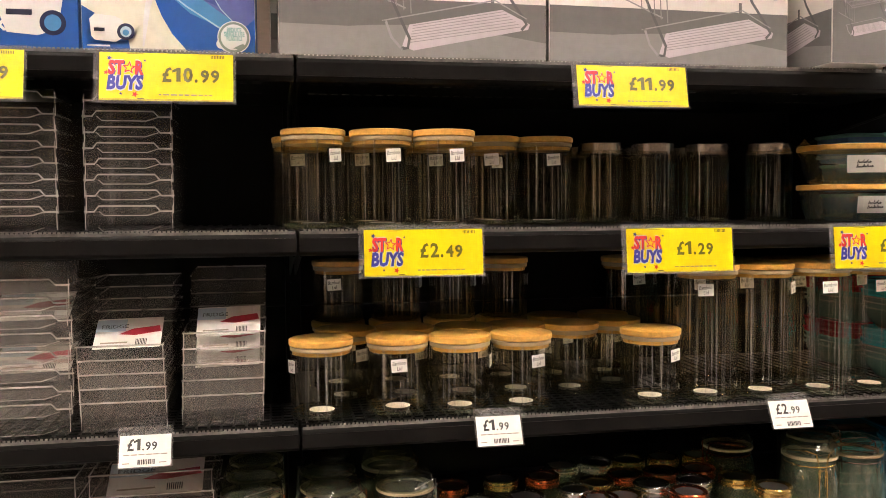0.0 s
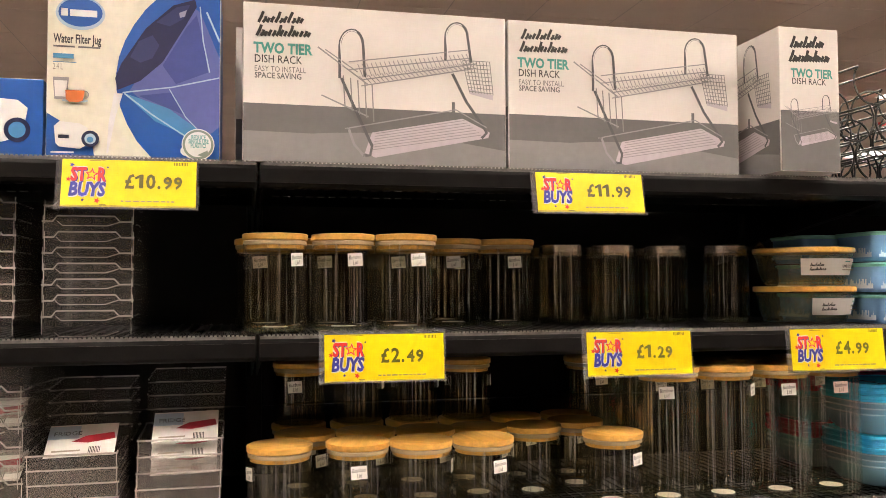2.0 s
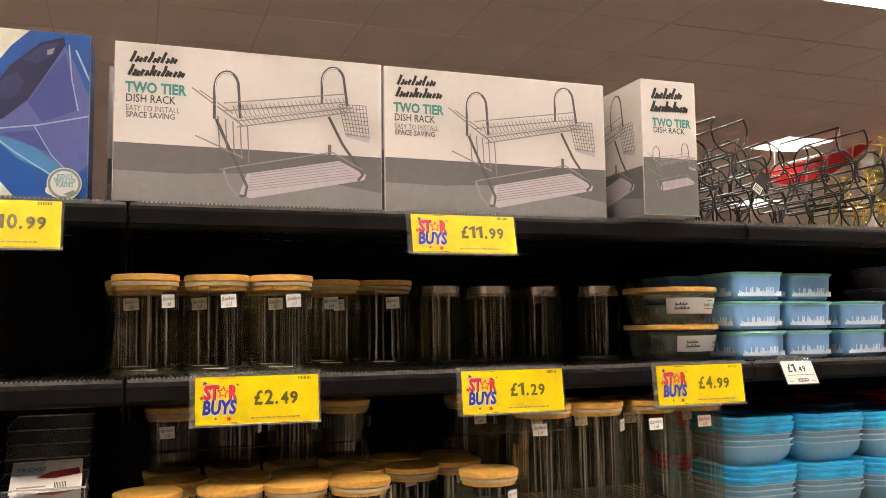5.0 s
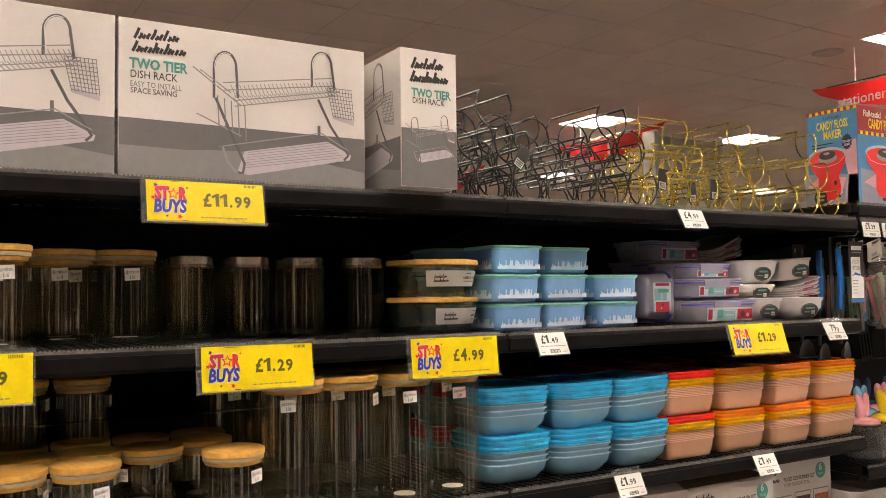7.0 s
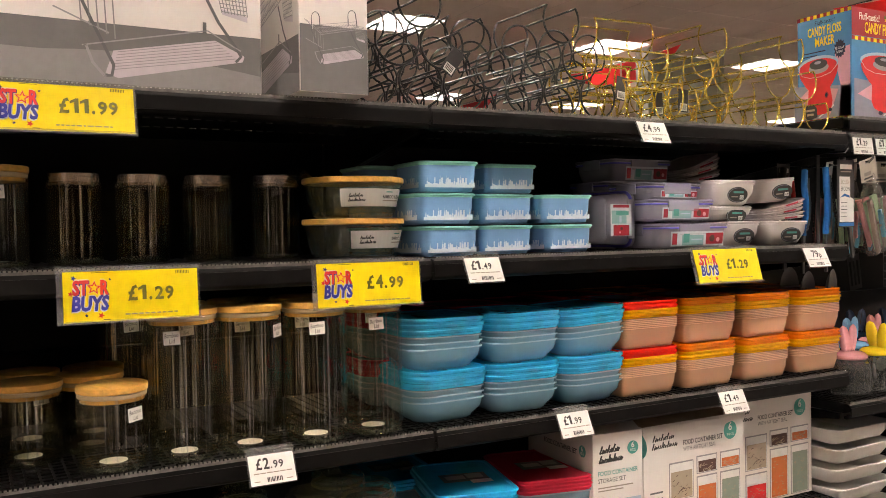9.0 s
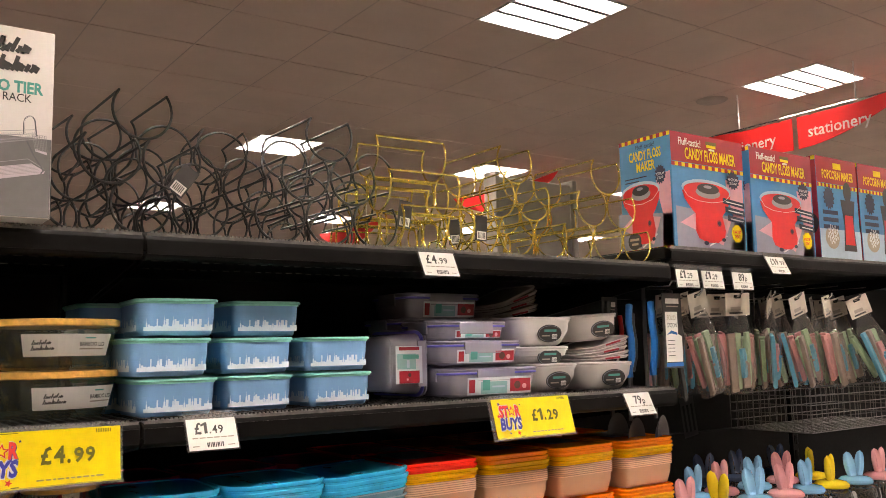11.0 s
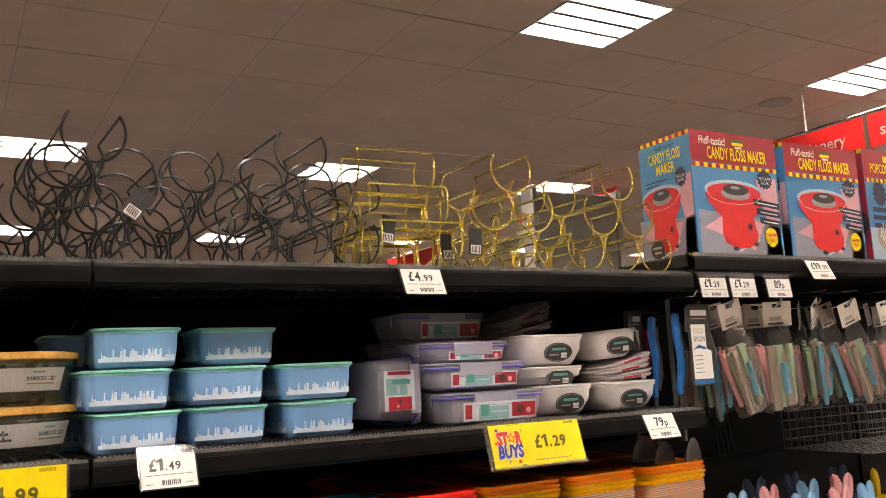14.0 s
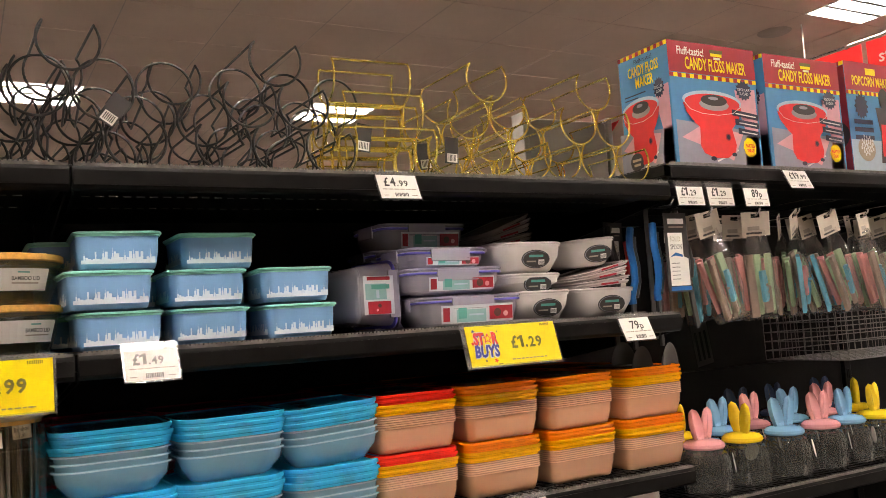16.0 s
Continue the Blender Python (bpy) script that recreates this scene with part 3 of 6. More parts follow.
slab("wall_gondola_back", BAYS[3] + 0.001, BAYS[-1], BACK + 0.055, BACK + 0.07, 0.0, 1.779, BACK_PANEL, "black back of the shelving run", "panel")


# ---- shelf tickets ----
def star_ticket(x, z, price, w=0.2, y=FRONT, lean=-6, h=0.078):
    """A yellow offer card in a clear holder, hung from the ticket rail and leaning out at its foot."""
    t = thing("offer_ticket", pose(x, y - 0.008, z, lean), "bright yellow offer card in a clear plastic holder", "price tag", "yellow offer tickets")
    part("holder", box(-0.009, w + 0.004, 0.001, 0.0022, -h - 0.003, 0.007), HOLDER, t)
    card = part("card", box(0, w, -0.0006, 0.0004, -h, -0.001), YELLOW, t)
    part("holder_lip", box(-0.009, w + 0.004, -0.003, -0.0018, -h - 0.003, -h + 0.002), HOLDER, t)
    fc = Face((0, -0.0006, -h), (1, 0, 0), (0, 0, 1), w, h, 0.0004)
    for mat, fat, dx, dy, top in ((WHITE_INK, 0.10, 0.0, 0.0, 0), (BLUE, 0.05, 0.006, -0.012, 1), (None, 0.045, 0.0, 0.0, 2)):
        fc.text(mat or RED, "ST", 0.065 + dx, 0.54 + dy, 0.030, width=0.118, bold=fat, shear=0.05)
        fc.text(mat or RED, "R", 0.262 + dx, 0.54 + dy, 0.030, width=0.062, bold=fat, shear=0.05)
        if top != 1:
            fc.text(mat or BLUE, "BUYS", 0.055 + dx, 0.23 + dy, 0.030, width=0.272, bold=fat, shear=0.14)
        if top != 1:
            fc.star(mat or RED, 0.219, 0.665, 0.060 if mat else 0.055, 0.1)
        fc.up()
    fc.star(YELLOW, 0.219, 0.665, 0.034, 0.1)
    fc.star(BLUE, 0.075, 0.86, 0.022, 0.3)
    fc.star(RED, 0.052, 0.56, 0.022, 0.2)
    fc.star(RED, 0.265, 0.12, 0.026, 0.4)
    fc.star(BLUE, 0.16, 0.13, 0.014)
    fc.star(BLUE, 0.335, 0.82, 0.012)
    pounds, pence = price.split(".")
    at = fc.price(OLIVE, pounds + ".", 0.465, 0.395, 0.0325, 0.0172)
    fc.price(OLIVE, pence, at + 0.002, 0.395, 0.0275, 0.0155)
    rnd = random.Random(price)
    at = 0.44
    while at < 0.84:
        step = rnd.uniform(0.016, 0.05)
        fc.rect(FAINT, at, 0.105, at + step, 0.133)
        at += step + 0.012
    for i in range(9):
        fc.rect(OLIVE, 0.83 + i * 0.012, 0.89, 0.836 + i * 0.012, 0.955)
    fc.rect(OLIVE, 0.28, 0.025, 0.33, 0.045).rect(OLIVE, 0.2, 0.955, 0.32, 0.965)
    fc.finish(card)
    return t


def white_ticket(x, z, price, y=FRONT, w=0.078, h=0.052, lean=-26):
    t = thing("price_ticket", pose(x, y - 0.008, z, lean), "small white paper price ticket in a clear holder", "price tag", "white price tickets")
    part("holder", box(-0.003, w + 0.003, 0.001, 0.002, -h - 0.002, 0.012), HOLDER, t)
    card = part("card", box(0, w, -0.0006, 0.0004, -h, -0.002), PAPER, t)
    fc = Face((0, -0.0006, -h), (1, 0, 0), (0, 0, 1), w, h, 0.0004)
    if "." in price:
        at = fc.price(DARK, price.split(".")[0], 0.15, 0.5, 0.026, 0.0125, 0.025)
        fc.price(DARK, "." + price.split(".")[1], at, 0.5, 0.018, 0.0095, 0.02)
    else:
        fc.text(DARK, price[:-1], 0.3, 0.48, 0.026, width=0.3, bold=0.02)
        fc.text(DARK, "p", 0.62, 0.48, 0.02, bold=0.015)
    for i in range(6):
        fc.rect(FAINT, 0.08 + i * 0.145, 0.35, 0.2 + i * 0.145, 0.385)
    for i in range(10):
        fc.rect(DARK, 0.36 + i * 0.034, 0.07, 0.36 + i * 0.034 + (0.018 if i % 3 else 0.026), 0.22)
    fc.rect(FAINT, 0.07, 0.1, 0.2, 0.13).rect(FAINT, 0.78, 0.1, 0.92, 0.13)
    fc.finish(card)
    return t


for x, z, price in ((-0.262, TOP - 0.004, "£10.99"), (-0.570, TOP - 0.004, "£19.99"), (0.508, TOP - 0.005, "£11.99"), (0.142, MID + 0.001, "£2.49"), (0.60, MID - 0.002, "£1.29"),
                    (1.004, MID - 0.003, "£4.99"), (1.892, MID - 0.001, "£1.29"), (3.07, 1.045, "£3.99"), (3.45, 1.765, "£14.99")):
    star_ticket(x, z, price, lean=-12 if z > 1.6 else (-16 if x > 1.5 else -6), h=0.073 if price == "£11.99" else 0.078)
for x, z, price in ((-0.246, LOW + 0.004, "£1.99"), (0.329, LOW + 0.004, "£1.99"), (0.876, LOW + 0.004, "£2.99"), (1.512, LOW, "£1.99"), (1.966, LOW - 0.004, "£1.49"),
                    (1.30, MID - 0.001, "£1.49"), (2.256, MID - 0.005, "79p"), (1.732, TOP - 0.006, "£4.99"), (2.795, 1.775, "£19.99")):
    white_ticket(x, z, price)
for x, price in ((2.448, "£1.29"), (2.540, "£1.29"), (2.656, "89p")):
    white_ticket(x, 1.730, price, lean=-8, h=0.044)


# ---- boxes on the top shelf ----
def script(fc, x, y, w, h, seed):
    """A brand mark drawn as two slanted lines of plain brush strokes, not letters."""
    k = fc.h / fc.w
    for tall_at, n, y0, x0, span in (((0, 4, 7), 11, y + h * 0.52, x + w * 0.03, 0.80), ((0, 5, 8), 14, y, x, 0.95)):
        step = w * span / n
        low, tall, pen = h * 0.25, h * 0.43, 0.0048 * h * fc.h / 0.043
        for i in range(n):
            ax, rise = x0 + i * step, y0 + 0.06 * h * i / n
            top = tall if i in tall_at else low * (0.86 + 0.14 * math.sin(i * 2.3))
            lean = lambda px, py: (ax + px * step + 0.34 * py * k, rise + py)
            fc.stroke(DARK, [lean(0.1, 0), lean(0.3 + 0.2 * math.sin(i * 1.7), top * 0.5), lean(0.35, top)], pen)


def rack_picture(fc, x0, y0, w, h, thick=0.0036):
    """The printed two-tier dish rack: hoops, wire basket, drip tray, cutlery cage."""
    P = lambda pts: [(x0 + a * w, y0 + (b + 0.12 * (a - 0.78)) * h) for a, b in pts]
    S = lambda mat, pts, k=1.0: fc.stroke(mat, P(pts), thick * k)
    fc.poly(LILAC, P([(0.26, 0.05), (0.30, 0.20), (0.82, 0.27), (0.98, 0.15), (0.97, 0.11), (0.32, 0.01)]))
    fc.poly(LILAC, P([(0.86, 0.50), (1.0, 0.44), (1.0, 0.40), (0.86, 0.46)]))
    fc.up()
    for i in range(7):
        k = i / 6
        S(GREY_C, [(0.30 + 0.02 * k, 0.07 + 0.12 * k), (0.93 - 0.1 * k, 0.135 + 0.12 * k)], 0.35)
    for i in range(26):
        k = i / 25
        xa = 0.20 + 0.62 * k
        S(GREY_C, [(xa + 0.02, 0.72 + 0.05 * k), (xa + 0.05, 0.62 + 0.07 * k)], 0.4)
        S(GREY_C, [(xa + 0.03, 0.63 + 0.07 * k), (xa + 0.075, 0.56 + 0.09 * k)], 0.4)
    for ya, yb in ((0.74, 0.80), (0.68, 0.735), (0.60, 0.69), (0.555, 0.655)):
        S(GREY_C, [(0.17 if ya > 0.65 else 0.24, ya), (0.86 if ya > 0.65 else 0.90, yb)], 0.55)
    for i in range(9):
        k = i / 8
        S(GREY_B, [(0.82 + 0.16 * k, 0.72 - 0.02 * k), (0.86 + 0.14 * k, 0.47 - 0.03 * k)], 0.4)
        S(GREY_B, [(0.82 + 0.04 * k, 0.72 - 0.24 * k), (0.985 + 0.015 * k, 0.70 - 0.25 * k)], 0.35)
    for i in range(5):
        S(GREY_B, [(0.14 + 0.04 * i, 0.64 - 0.02 * i), (0.15 + 0.04 * i, 0.40 - 0.03 * i)], 0.6)
    S(GREY_C, [(0.0, 0.86), (0.28, 0.56)], 0.7)
    S(GREY_C, [(0.04, 0.84), (0.22, 0.66)], 0.6)
    S(GREY_C, [(0.02, 0.50), (0.28, 0.32)], 0.7)
    S(GREY_D, [(0.12, 0.62)] + arc(0.185, 0.86, 0.065, 0.12, 180, 0, 10) + [(0.26, 0.62)], 1.3)
    S(GREY_D, [(0.72, 0.72)] + arc(0.785, 0.90, 0.065, 0.11, 180, 0, 10) + [(0.87, 0.70)], 1.3)
    S(GREY_D, [(0.13, 0.62), (0.20, 0.40), (0.30, 0.10), (0.29, 0.03), (0.25, 0.03)], 1.4)
    S(GREY_D, [(0.76, 0.62), (0.84, 0.40), (0.93, 0.22), (0.96, 0.15), (0.93, 0.11)], 1.4)
    S(GREY_C, [(0.17, 0.24), (0.20, 0.12), (0.26, 0.02)], 1.2)
    S(GREY_C, [(0.15, 0.24), (0.78, 0.34)], 0.6)
    S(GREY_C, [(0.78, 0.34), (0.96, 0.19)], 0.6)
    S(GREY_A, [(0.165, 0.31), (0.165, 0.23)], 1.6)
    S(GREY_A, [(0.765, 0.40), (0.765, 0.32)], 1.6)
    fc.up().stroke(WHITE_INK, P([(0.135, 0.66)] + arc(0.185, 0.86, 0.062, 0.115, 170, 60, 8)), thick * 0.45)
    fc.stroke(WHITE_INK, P([(0.735, 0.74)] + arc(0.785, 0.90, 0.062, 0.105, 170, 60, 8)), thick * 0.45)


def carton(t, w, d, h, mat=CARD, bevel=0.0015):
    """The board of a carton with its closing flaps' edges."""
    return part("carton", box(0, w, 0, d, 0, h, bevel), mat, t)


def dish_rack_box(m, seed, end_on=False):
    w, d, h = 0.455, 0.125, 0.268
    t = thing("dish_rack_box", m, "white and grey printed cardboard dish rack carton on the top shelf", "box", "dish rack cartons")
    board = carton(t, w, d, h)
    for o, u in (((0.0012, 0, 0.0012), (1, 0, 0)), ((w - 0.0012, d, 0.0012), (-1, 0, 0))):
        if u[0] < 0 and not end_on:
            continue
        fc = Face(o, u, (0, 0, 1), w - 0.0024, h - 0.0024)
        fc.poly(GREY_A, [(0, 0), (1, 0), (1, 0.355), (0, 0.365)])
        fc.up().poly(GREY_B, [(0, 0)] + [(1, 0)] + [(1 - 0.75 * k / 8, 0.11 + 0.09 * math.sin(k / 8 * 2.2)) for k in range(9)] + [(0, 0.19)])
        fc.up()
        script(fc, 0.045, 0.79, 0.21, 0.165, seed)
        fc.text(TEAL, "TWO TIER", 0.035, 0.685, 0.0245, width=0.216, bold=0.035)
        fc.text(DARK, "DISH RACK", 0.04, 0.622, 0.019, width=0.172, bold=0.004)
        fc.text(GREY_A, "EASY TO INSTALL", 0.04, 0.566, 0.0135, width=0.187)
        fc.text(GREY_A, "SPACE SAVING", 0.04, 0.524, 0.0135, width=0.17, bold=0.02)
        rack_picture(fc, 0.27, 0.08, 0.68, 0.86)
        fc.finish(board)
    fc = Face((0, d - 0.0012, 0.0012), (0, -1, 0), (0, 0, 1), d - 0.0024, h - 0.0024)
    fc.poly(GREY_A, [(0, 0), (1, 0), (1, 0.42), (0, 0.42)])
    fc.up()
    script(fc, 0.16, 0.76, 0.72, 0.19, seed + 1)
    fc.text(TEAL, "TWO TIER", 0.18, 0.655, 0.0225, width=0.72, bold=0.035)
    fc.text(DARK, "DISH RACK", 0.2, 0.605, 0.0165, width=0.58, bold=0.004)
    rack_picture(fc, 0.06, 0.19, 0.9, 0.34, 0.0014)
    fc.finish(board)
    part("tape", box(w * 0.2, w * 0.8, d * 0.35, d * 0.65, h - 0.0002, h + 0.0004), HOLDER, t)
    return t


dish_rack_box(pose(0.009, 1.45, TOP + 0.003), 3)
dish_rack_box(pose(0.4695, 1.452, TOP + 0.003), 5)
dish_rack_box(pose(0.968 + 0.125, 1.385, TOP + 0.003, 0, 0, 90), 9, True)
dish_rack_box(pose(-0.004, 1.60, TOP + 0.003), 11)


def filter_jug_box():
    w, d, h = 0.266, 0.13, 0.272
    t = thing("water_jug_box", pose(-0.293, 1.45, TOP + 0.003), "cream and blue printed water filter jug carton", "box")
    board = carton(t, w, d, h)
    fc = Face((0.001, 0, 0.001), (1, 0, 0), (0, 0, 1), w - 0.002, h - 0.002)
    right = [(0.66, 1.0)] + [(0.66 - 0.24 * math.sin(math.pi * k / 10) ** 0.8 - 0.06 * k / 10, 1 - k / 10) for k in range(1, 10)] + [(0.60, 0.0), (1, 0), (1, 1)]
    fc.rect(CREAM, 0, 0, 1, 1).up().poly(JUG_BLUE, right)
    fc.poly(JUG_BLUE, [(0, 0), (0.27, 0), (0.25, 0.13), (0.1, 0.19), (0, 0.25)])
    fc.up().poly(JUG_PALE, [(0.47, 0.40), (0.60, 0.62), (0.83, 0.93), (0.88, 0.90), (1.0, 0.62), (1, 0.2), (0.93, 0.14), (0.83, 0.13)])
    fc.poly(WHITE_INK, [(0.38, 0.38), (0.43, 0.38), (0.39, 0.24), (0.35, 0.02), (0.34, 0.02), (0.35, 0.2)])
    fc.up().poly(SKY, [(0.43, 0.385), (0.70, 0.30), (0.93, 0.14), (0.83, 0.13), (0.62, 0.22)])
    fc.poly(JUG_NAVY, [(0.40, 0.40), (0.385, 0.47), (0.42, 0.56), (0.56, 0.78), (0.72, 0.93), (0.85, 0.975), (0.86, 0.93), (0.80, 0.82), (0.66, 0.58), (0.53, 0.46)])
    fc.up().poly(JUG_LID, [(0.47, 0.60), (0.52, 0.70), (0.60, 0.74), (0.64, 0.68), (0.60, 0.60), (0.53, 0.57)]).poly(JUG_LID, [(0.62, 0.82), (0.74, 0.92), (0.82, 0.94), (0.78, 0.85), (0.70, 0.80)])
    fc.poly(JUG_SHADE, [(0.66, 0.56), (0.80, 0.80), (0.86, 0.88), (0.90, 0.72), (0.93, 0.53), (0.74, 0.45)]).poly(JUG_SHADE, [(0.52, 0.37), (0.72, 0.40), (0.80, 0.26), (0.70, 0.30)])
    fc.up().poly(SLATE, [(0.755, 0.885), (0.80, 0.905), (0.79, 0.865), (0.76, 0.855)]).stroke(PALE, [(0.43, 0.385), (0.72, 0.43), (1.0, 0.50)], 0.0022)
    fc.stroke(PALE, [(0.88, 0.93), (0.90, 0.72), (0.94, 0.53)], 0.002).stroke(PALE, [(0.44, 0.38), (0.60, 0.26), (0.80, 0.135)], 0.0025).stroke(PALE, [(0.92, 0.9), (1.0, 0.72)], 0.003)
    fc.stroke(PALE, [(0.70, 0.42), (0.80, 0.25), (0.90, 0.15)], 0.0016)
    fc.disc(PALE, 0.185, 0.845, 0.14, 0.10).up().disc(JUG_BLUE, 0.185, 0.85, 0.125, 0.085).up().rect(WHITE_INK, 0.075, 0.825, 0.115, 0.87).rect(WHITE_INK, 0.125, 0.825, 0.28, 0.865)
    fc.text(DARK, "Water Filter Jug", 0.035, 0.665, 0.020, width=0.27, bold=0.025)
    fc.rect(GREY_A, 0.035, 0.638, 0.155, 0.648).rect(GREY_A, 0.175, 0.638, 0.30, 0.648)
    fc.rect(SKY, 0.035, 0.572, 0.15, 0.60)
    fc.rect(SKY, 0.035, 0.548, 0.165, 0.552).text(FAINT, "2.4 L", 0.035, 0.505, 0.014, width=0.055)
    fc.poly(GREY_C, [(0.035, 0.46), (0.125, 0.46), (0.115, 0.33), (0.045, 0.33)]).disc(PALE, 0.16, 0.325, 0.075, 0.012)
    fc.up().poly(PAPER, [(0.043, 0.44), (0.117, 0.44), (0.108, 0.345), (0.05, 0.345)]).poly(PASTA, [(0.105, 0.385), (0.215, 0.385), (0.205, 0.325), (0.18, 0.315), (0.13, 0.315), (0.11, 0.33)])
    fc.stroke(GREY_C, arc(0.215, 0.36, 0.022, 0.022, 80, -80, 6), 0.0016)
    fc.poly(PAPER, [(0.045, 0.17), (0.075, 0.2), (0.19, 0.19), (0.235, 0.165), (0.225, 0.06), (0.19, 0.04), (0.075, 0.05), (0.055, 0.07)])
    fc.up().rect(NAVY, 0.07, 0.10, 0.13, 0.12).disc(JUG_NAVY, 0.25, 0.10, 0.05).up().disc(PALE, 0.25, 0.10, 0.032).up().disc(SKY, 0.25, 0.095, 0.018)
    fc.rect(WHITE_INK, 0.03, 0.012, 0.16, 0.022)
    fc.disc(PAPER, 0.875, 0.085, 0.098).disc(PAPER, 0.80, 0.045, 0.03).disc(PAPER, 0.83, 0.03, 0.03).up().disc(SAGE, 0.875, 0.085, 0.092).up().disc(PAPER, 0.875, 0.085, 0.078)
    fc.up().text(TEAL, "REDUCE", 0.835, 0.115, 0.010, width=0.085, bold=0.02).text(TEAL, "SINGLE USE", 0.818, 0.09, 0.010, width=0.12, bold=0.02).text(TEAL, "PLASTIC!", 0.832, 0.065, 0.010, width=0.09, bold=0.02)
    fc.poly(SAGE, [(0.87, 0.02), (0.93, 0.05), (0.94, 0.03), (0.90, 0.012)])
    fc.finish(board)
    s = Face((w, 0.001, 0.001), (0, 1, 0), (0, 0, 1), d - 0.002, h - 0.002)
    s.rect(JUG_BLUE, 0, 0, 1, 1)
    s.finish(board)


filter_jug_box()


def cartridge_box():
    w, d, h = 0.15, 0.11, 0.122
    t = thing("filter_cartridge_box", pose(-0.448, 1.455, TOP + 0.003), "small blue printed filter cartridge carton", "box")
    board = carton(t, w, d, h, JUG_BLUE)
    fc = Face((0, 0, 0), (1, 0, 0), (0, 0, 1), w, h)
    fc.poly(PAPER, [(0.18, 0.6), (0.3, 0.76), (0.75, 0.72), (0.85, 0.62), (0.8, 0.25), (0.6, 0.17), (0.3, 0.2)])
    fc.up().rect(NAVY, 0.3, 0.42, 0.55, 0.49).disc(JUG_NAVY, 0.75, 0.33, 0.13).up().disc(SKY, 0.75, 0.33, 0.085).text(WHITE_INK, "2x", 0.06, 0.22, 0.036, bold=0.02)
    fc.finish(board)


cartridge_box()
for k in range(2):
    t = thing("carton", pose(-0.60 - 0.16 * k, 1.46, TOP + 0.003), "blue printed filter cartridge carton", "box")
    board = carton(t, 0.14, 0.12, 0.15, JUG_BLUE)


# ---- glass canisters ----
def canister(r, h, lid, sticker=None, base=True, tall=False):
    """A cylindrical storage jar standing at the origin: glass, lid, seal, stickers."""
    if lid == "bamboo":
        t = thing("glass_canister", pose(0, 0, 0), "clear glass canister with a round bamboo lid", "jar", "bamboo-lidded canisters")
    else:
        t = thing("glass_canister", pose(0, 0, 0), "clear glass canister with a brushed steel lid", "jar", "steel-lidded canisters")
    hg = h - 0.018
    part("glass", lathe([(0, 0), (r - 0.008, 0), (r - 0.001, 0.004), (r, 0.010), (r, hg), (r - 0.0015, hg + 0.001), (r - 0.003, hg), (r - 0.003, 0.012), (r - 0.012, 0.008), (0, 0.009)], 40), GLASS, t, smooth=True)
    # ring of hazier glass added for the bright highlight in the thick base
    part("base_glint_ring", lathe([(r - 0.009, 0.002), (r - 0.0036, 0.004), (r - 0.0036, 0.0115), (r - 0.009, 0.0095), (r - 0.009, 0.002)], 40), GREEN_GLASS, t, smooth=True)
    if lid == "bamboo":
        cap = part("lid", lathe([(0, h), (r - 0.001, h), (r + 0.0015, h - 0.0015), (r + 0.0015, h - 0.010), (r, h - 0.0115), (0, h - 0.0115)], 40), BAMBOO, t, "bamboo lid", True)
        part("seal", lathe([(r - 0.004, h - 0.012), (r - 0.0005, h - 0.013), (r - 0.0005, h - 0.019), (r - 0.004, h - 0.02)], 40), SILICONE, cap, "pale silicone seal", True)
        part("plug", lathe([(r - 0.004, h - 0.02), (r - 0.004, h - 0.026), (0, h - 0.026)], 40), BAMBOO, cap, smooth=True)
    else:
        part("lid", lathe([(0, h), (r - 0.006, h), (r - 0.004, h - 0.002), (r - 0.004, h - 0.022), (r - 0.006, h - 0.024), (0, h - 0.024)], 40), STEEL_LID, t, "brushed steel lid", True)
    if base:
        part("base_sticker", lathe([(0, 0.0112), (0.022, 0.0112), (0.022, 0.0108)], 20), PAPER, t, "white round paper sticker")
    if sticker is not None:
        ang = radians(sticker)
        c, s = math.cos(ang), math.sin(ang)
        o = Vector(((r + 0.0008) * s, -(r + 0.0008) * c, h - 0.056))
        u = Vector((c, s, 0))
        v = Vector((0, 0, 1))
        tilt = 0.06
        u, v = (u * math.cos(tilt) + v * math.sin(tilt)), (v * math.cos(tilt) - u * math.sin(tilt))
        fc = Face(o - u * 0.0135, u, v, 0.027, 0.022, 0.0004)
        fc.poly(PAPER, [(0, 0), (1, 0), (1, 1), (0, 1)], "sticker")
        fc.up().text(DARK, "Bamboo", 0.08, 0.52, 0.010, width=0.84, shear=0.25, turn=0.05).text(DARK, "Lid", 0.34, 0.12, 0.010, width=0.36, shear=0.25, turn=0.05)
        fc.finish(t)
    return t


def row(make, spots, z):
    """One thing built at its first spot, copies at the others."""
    first = None
    for x, y, turn in spots:
        m = pose(x, y, z, 0, 0, turn)
        if first is None:
            first = make()
            first.matrix_basis = m
        else:
            copy_thing(first, m)


Y = FRONT
# middle shelf: large bamboo canisters in front, others set back, steel lids beyond
row(lambda: canister(0.054, 0.170, "bamboo", 12), [(0.065, Y + 0.075, 28), (0.182, Y + 0.075, 4), (0.292, Y + 0.070, 2), (0.410, Y + 0.20, -24), (0.517, Y + 0.20, -10)], MID)
row(lambda: canister(0.054, 0.170, "bamboo", 12), [(0.05, Y + 0.25, -20), (0.172, Y + 0.23, -25), (0.30, Y + 0.24, -12), (0.42, Y + 0.32, 10)], MID)
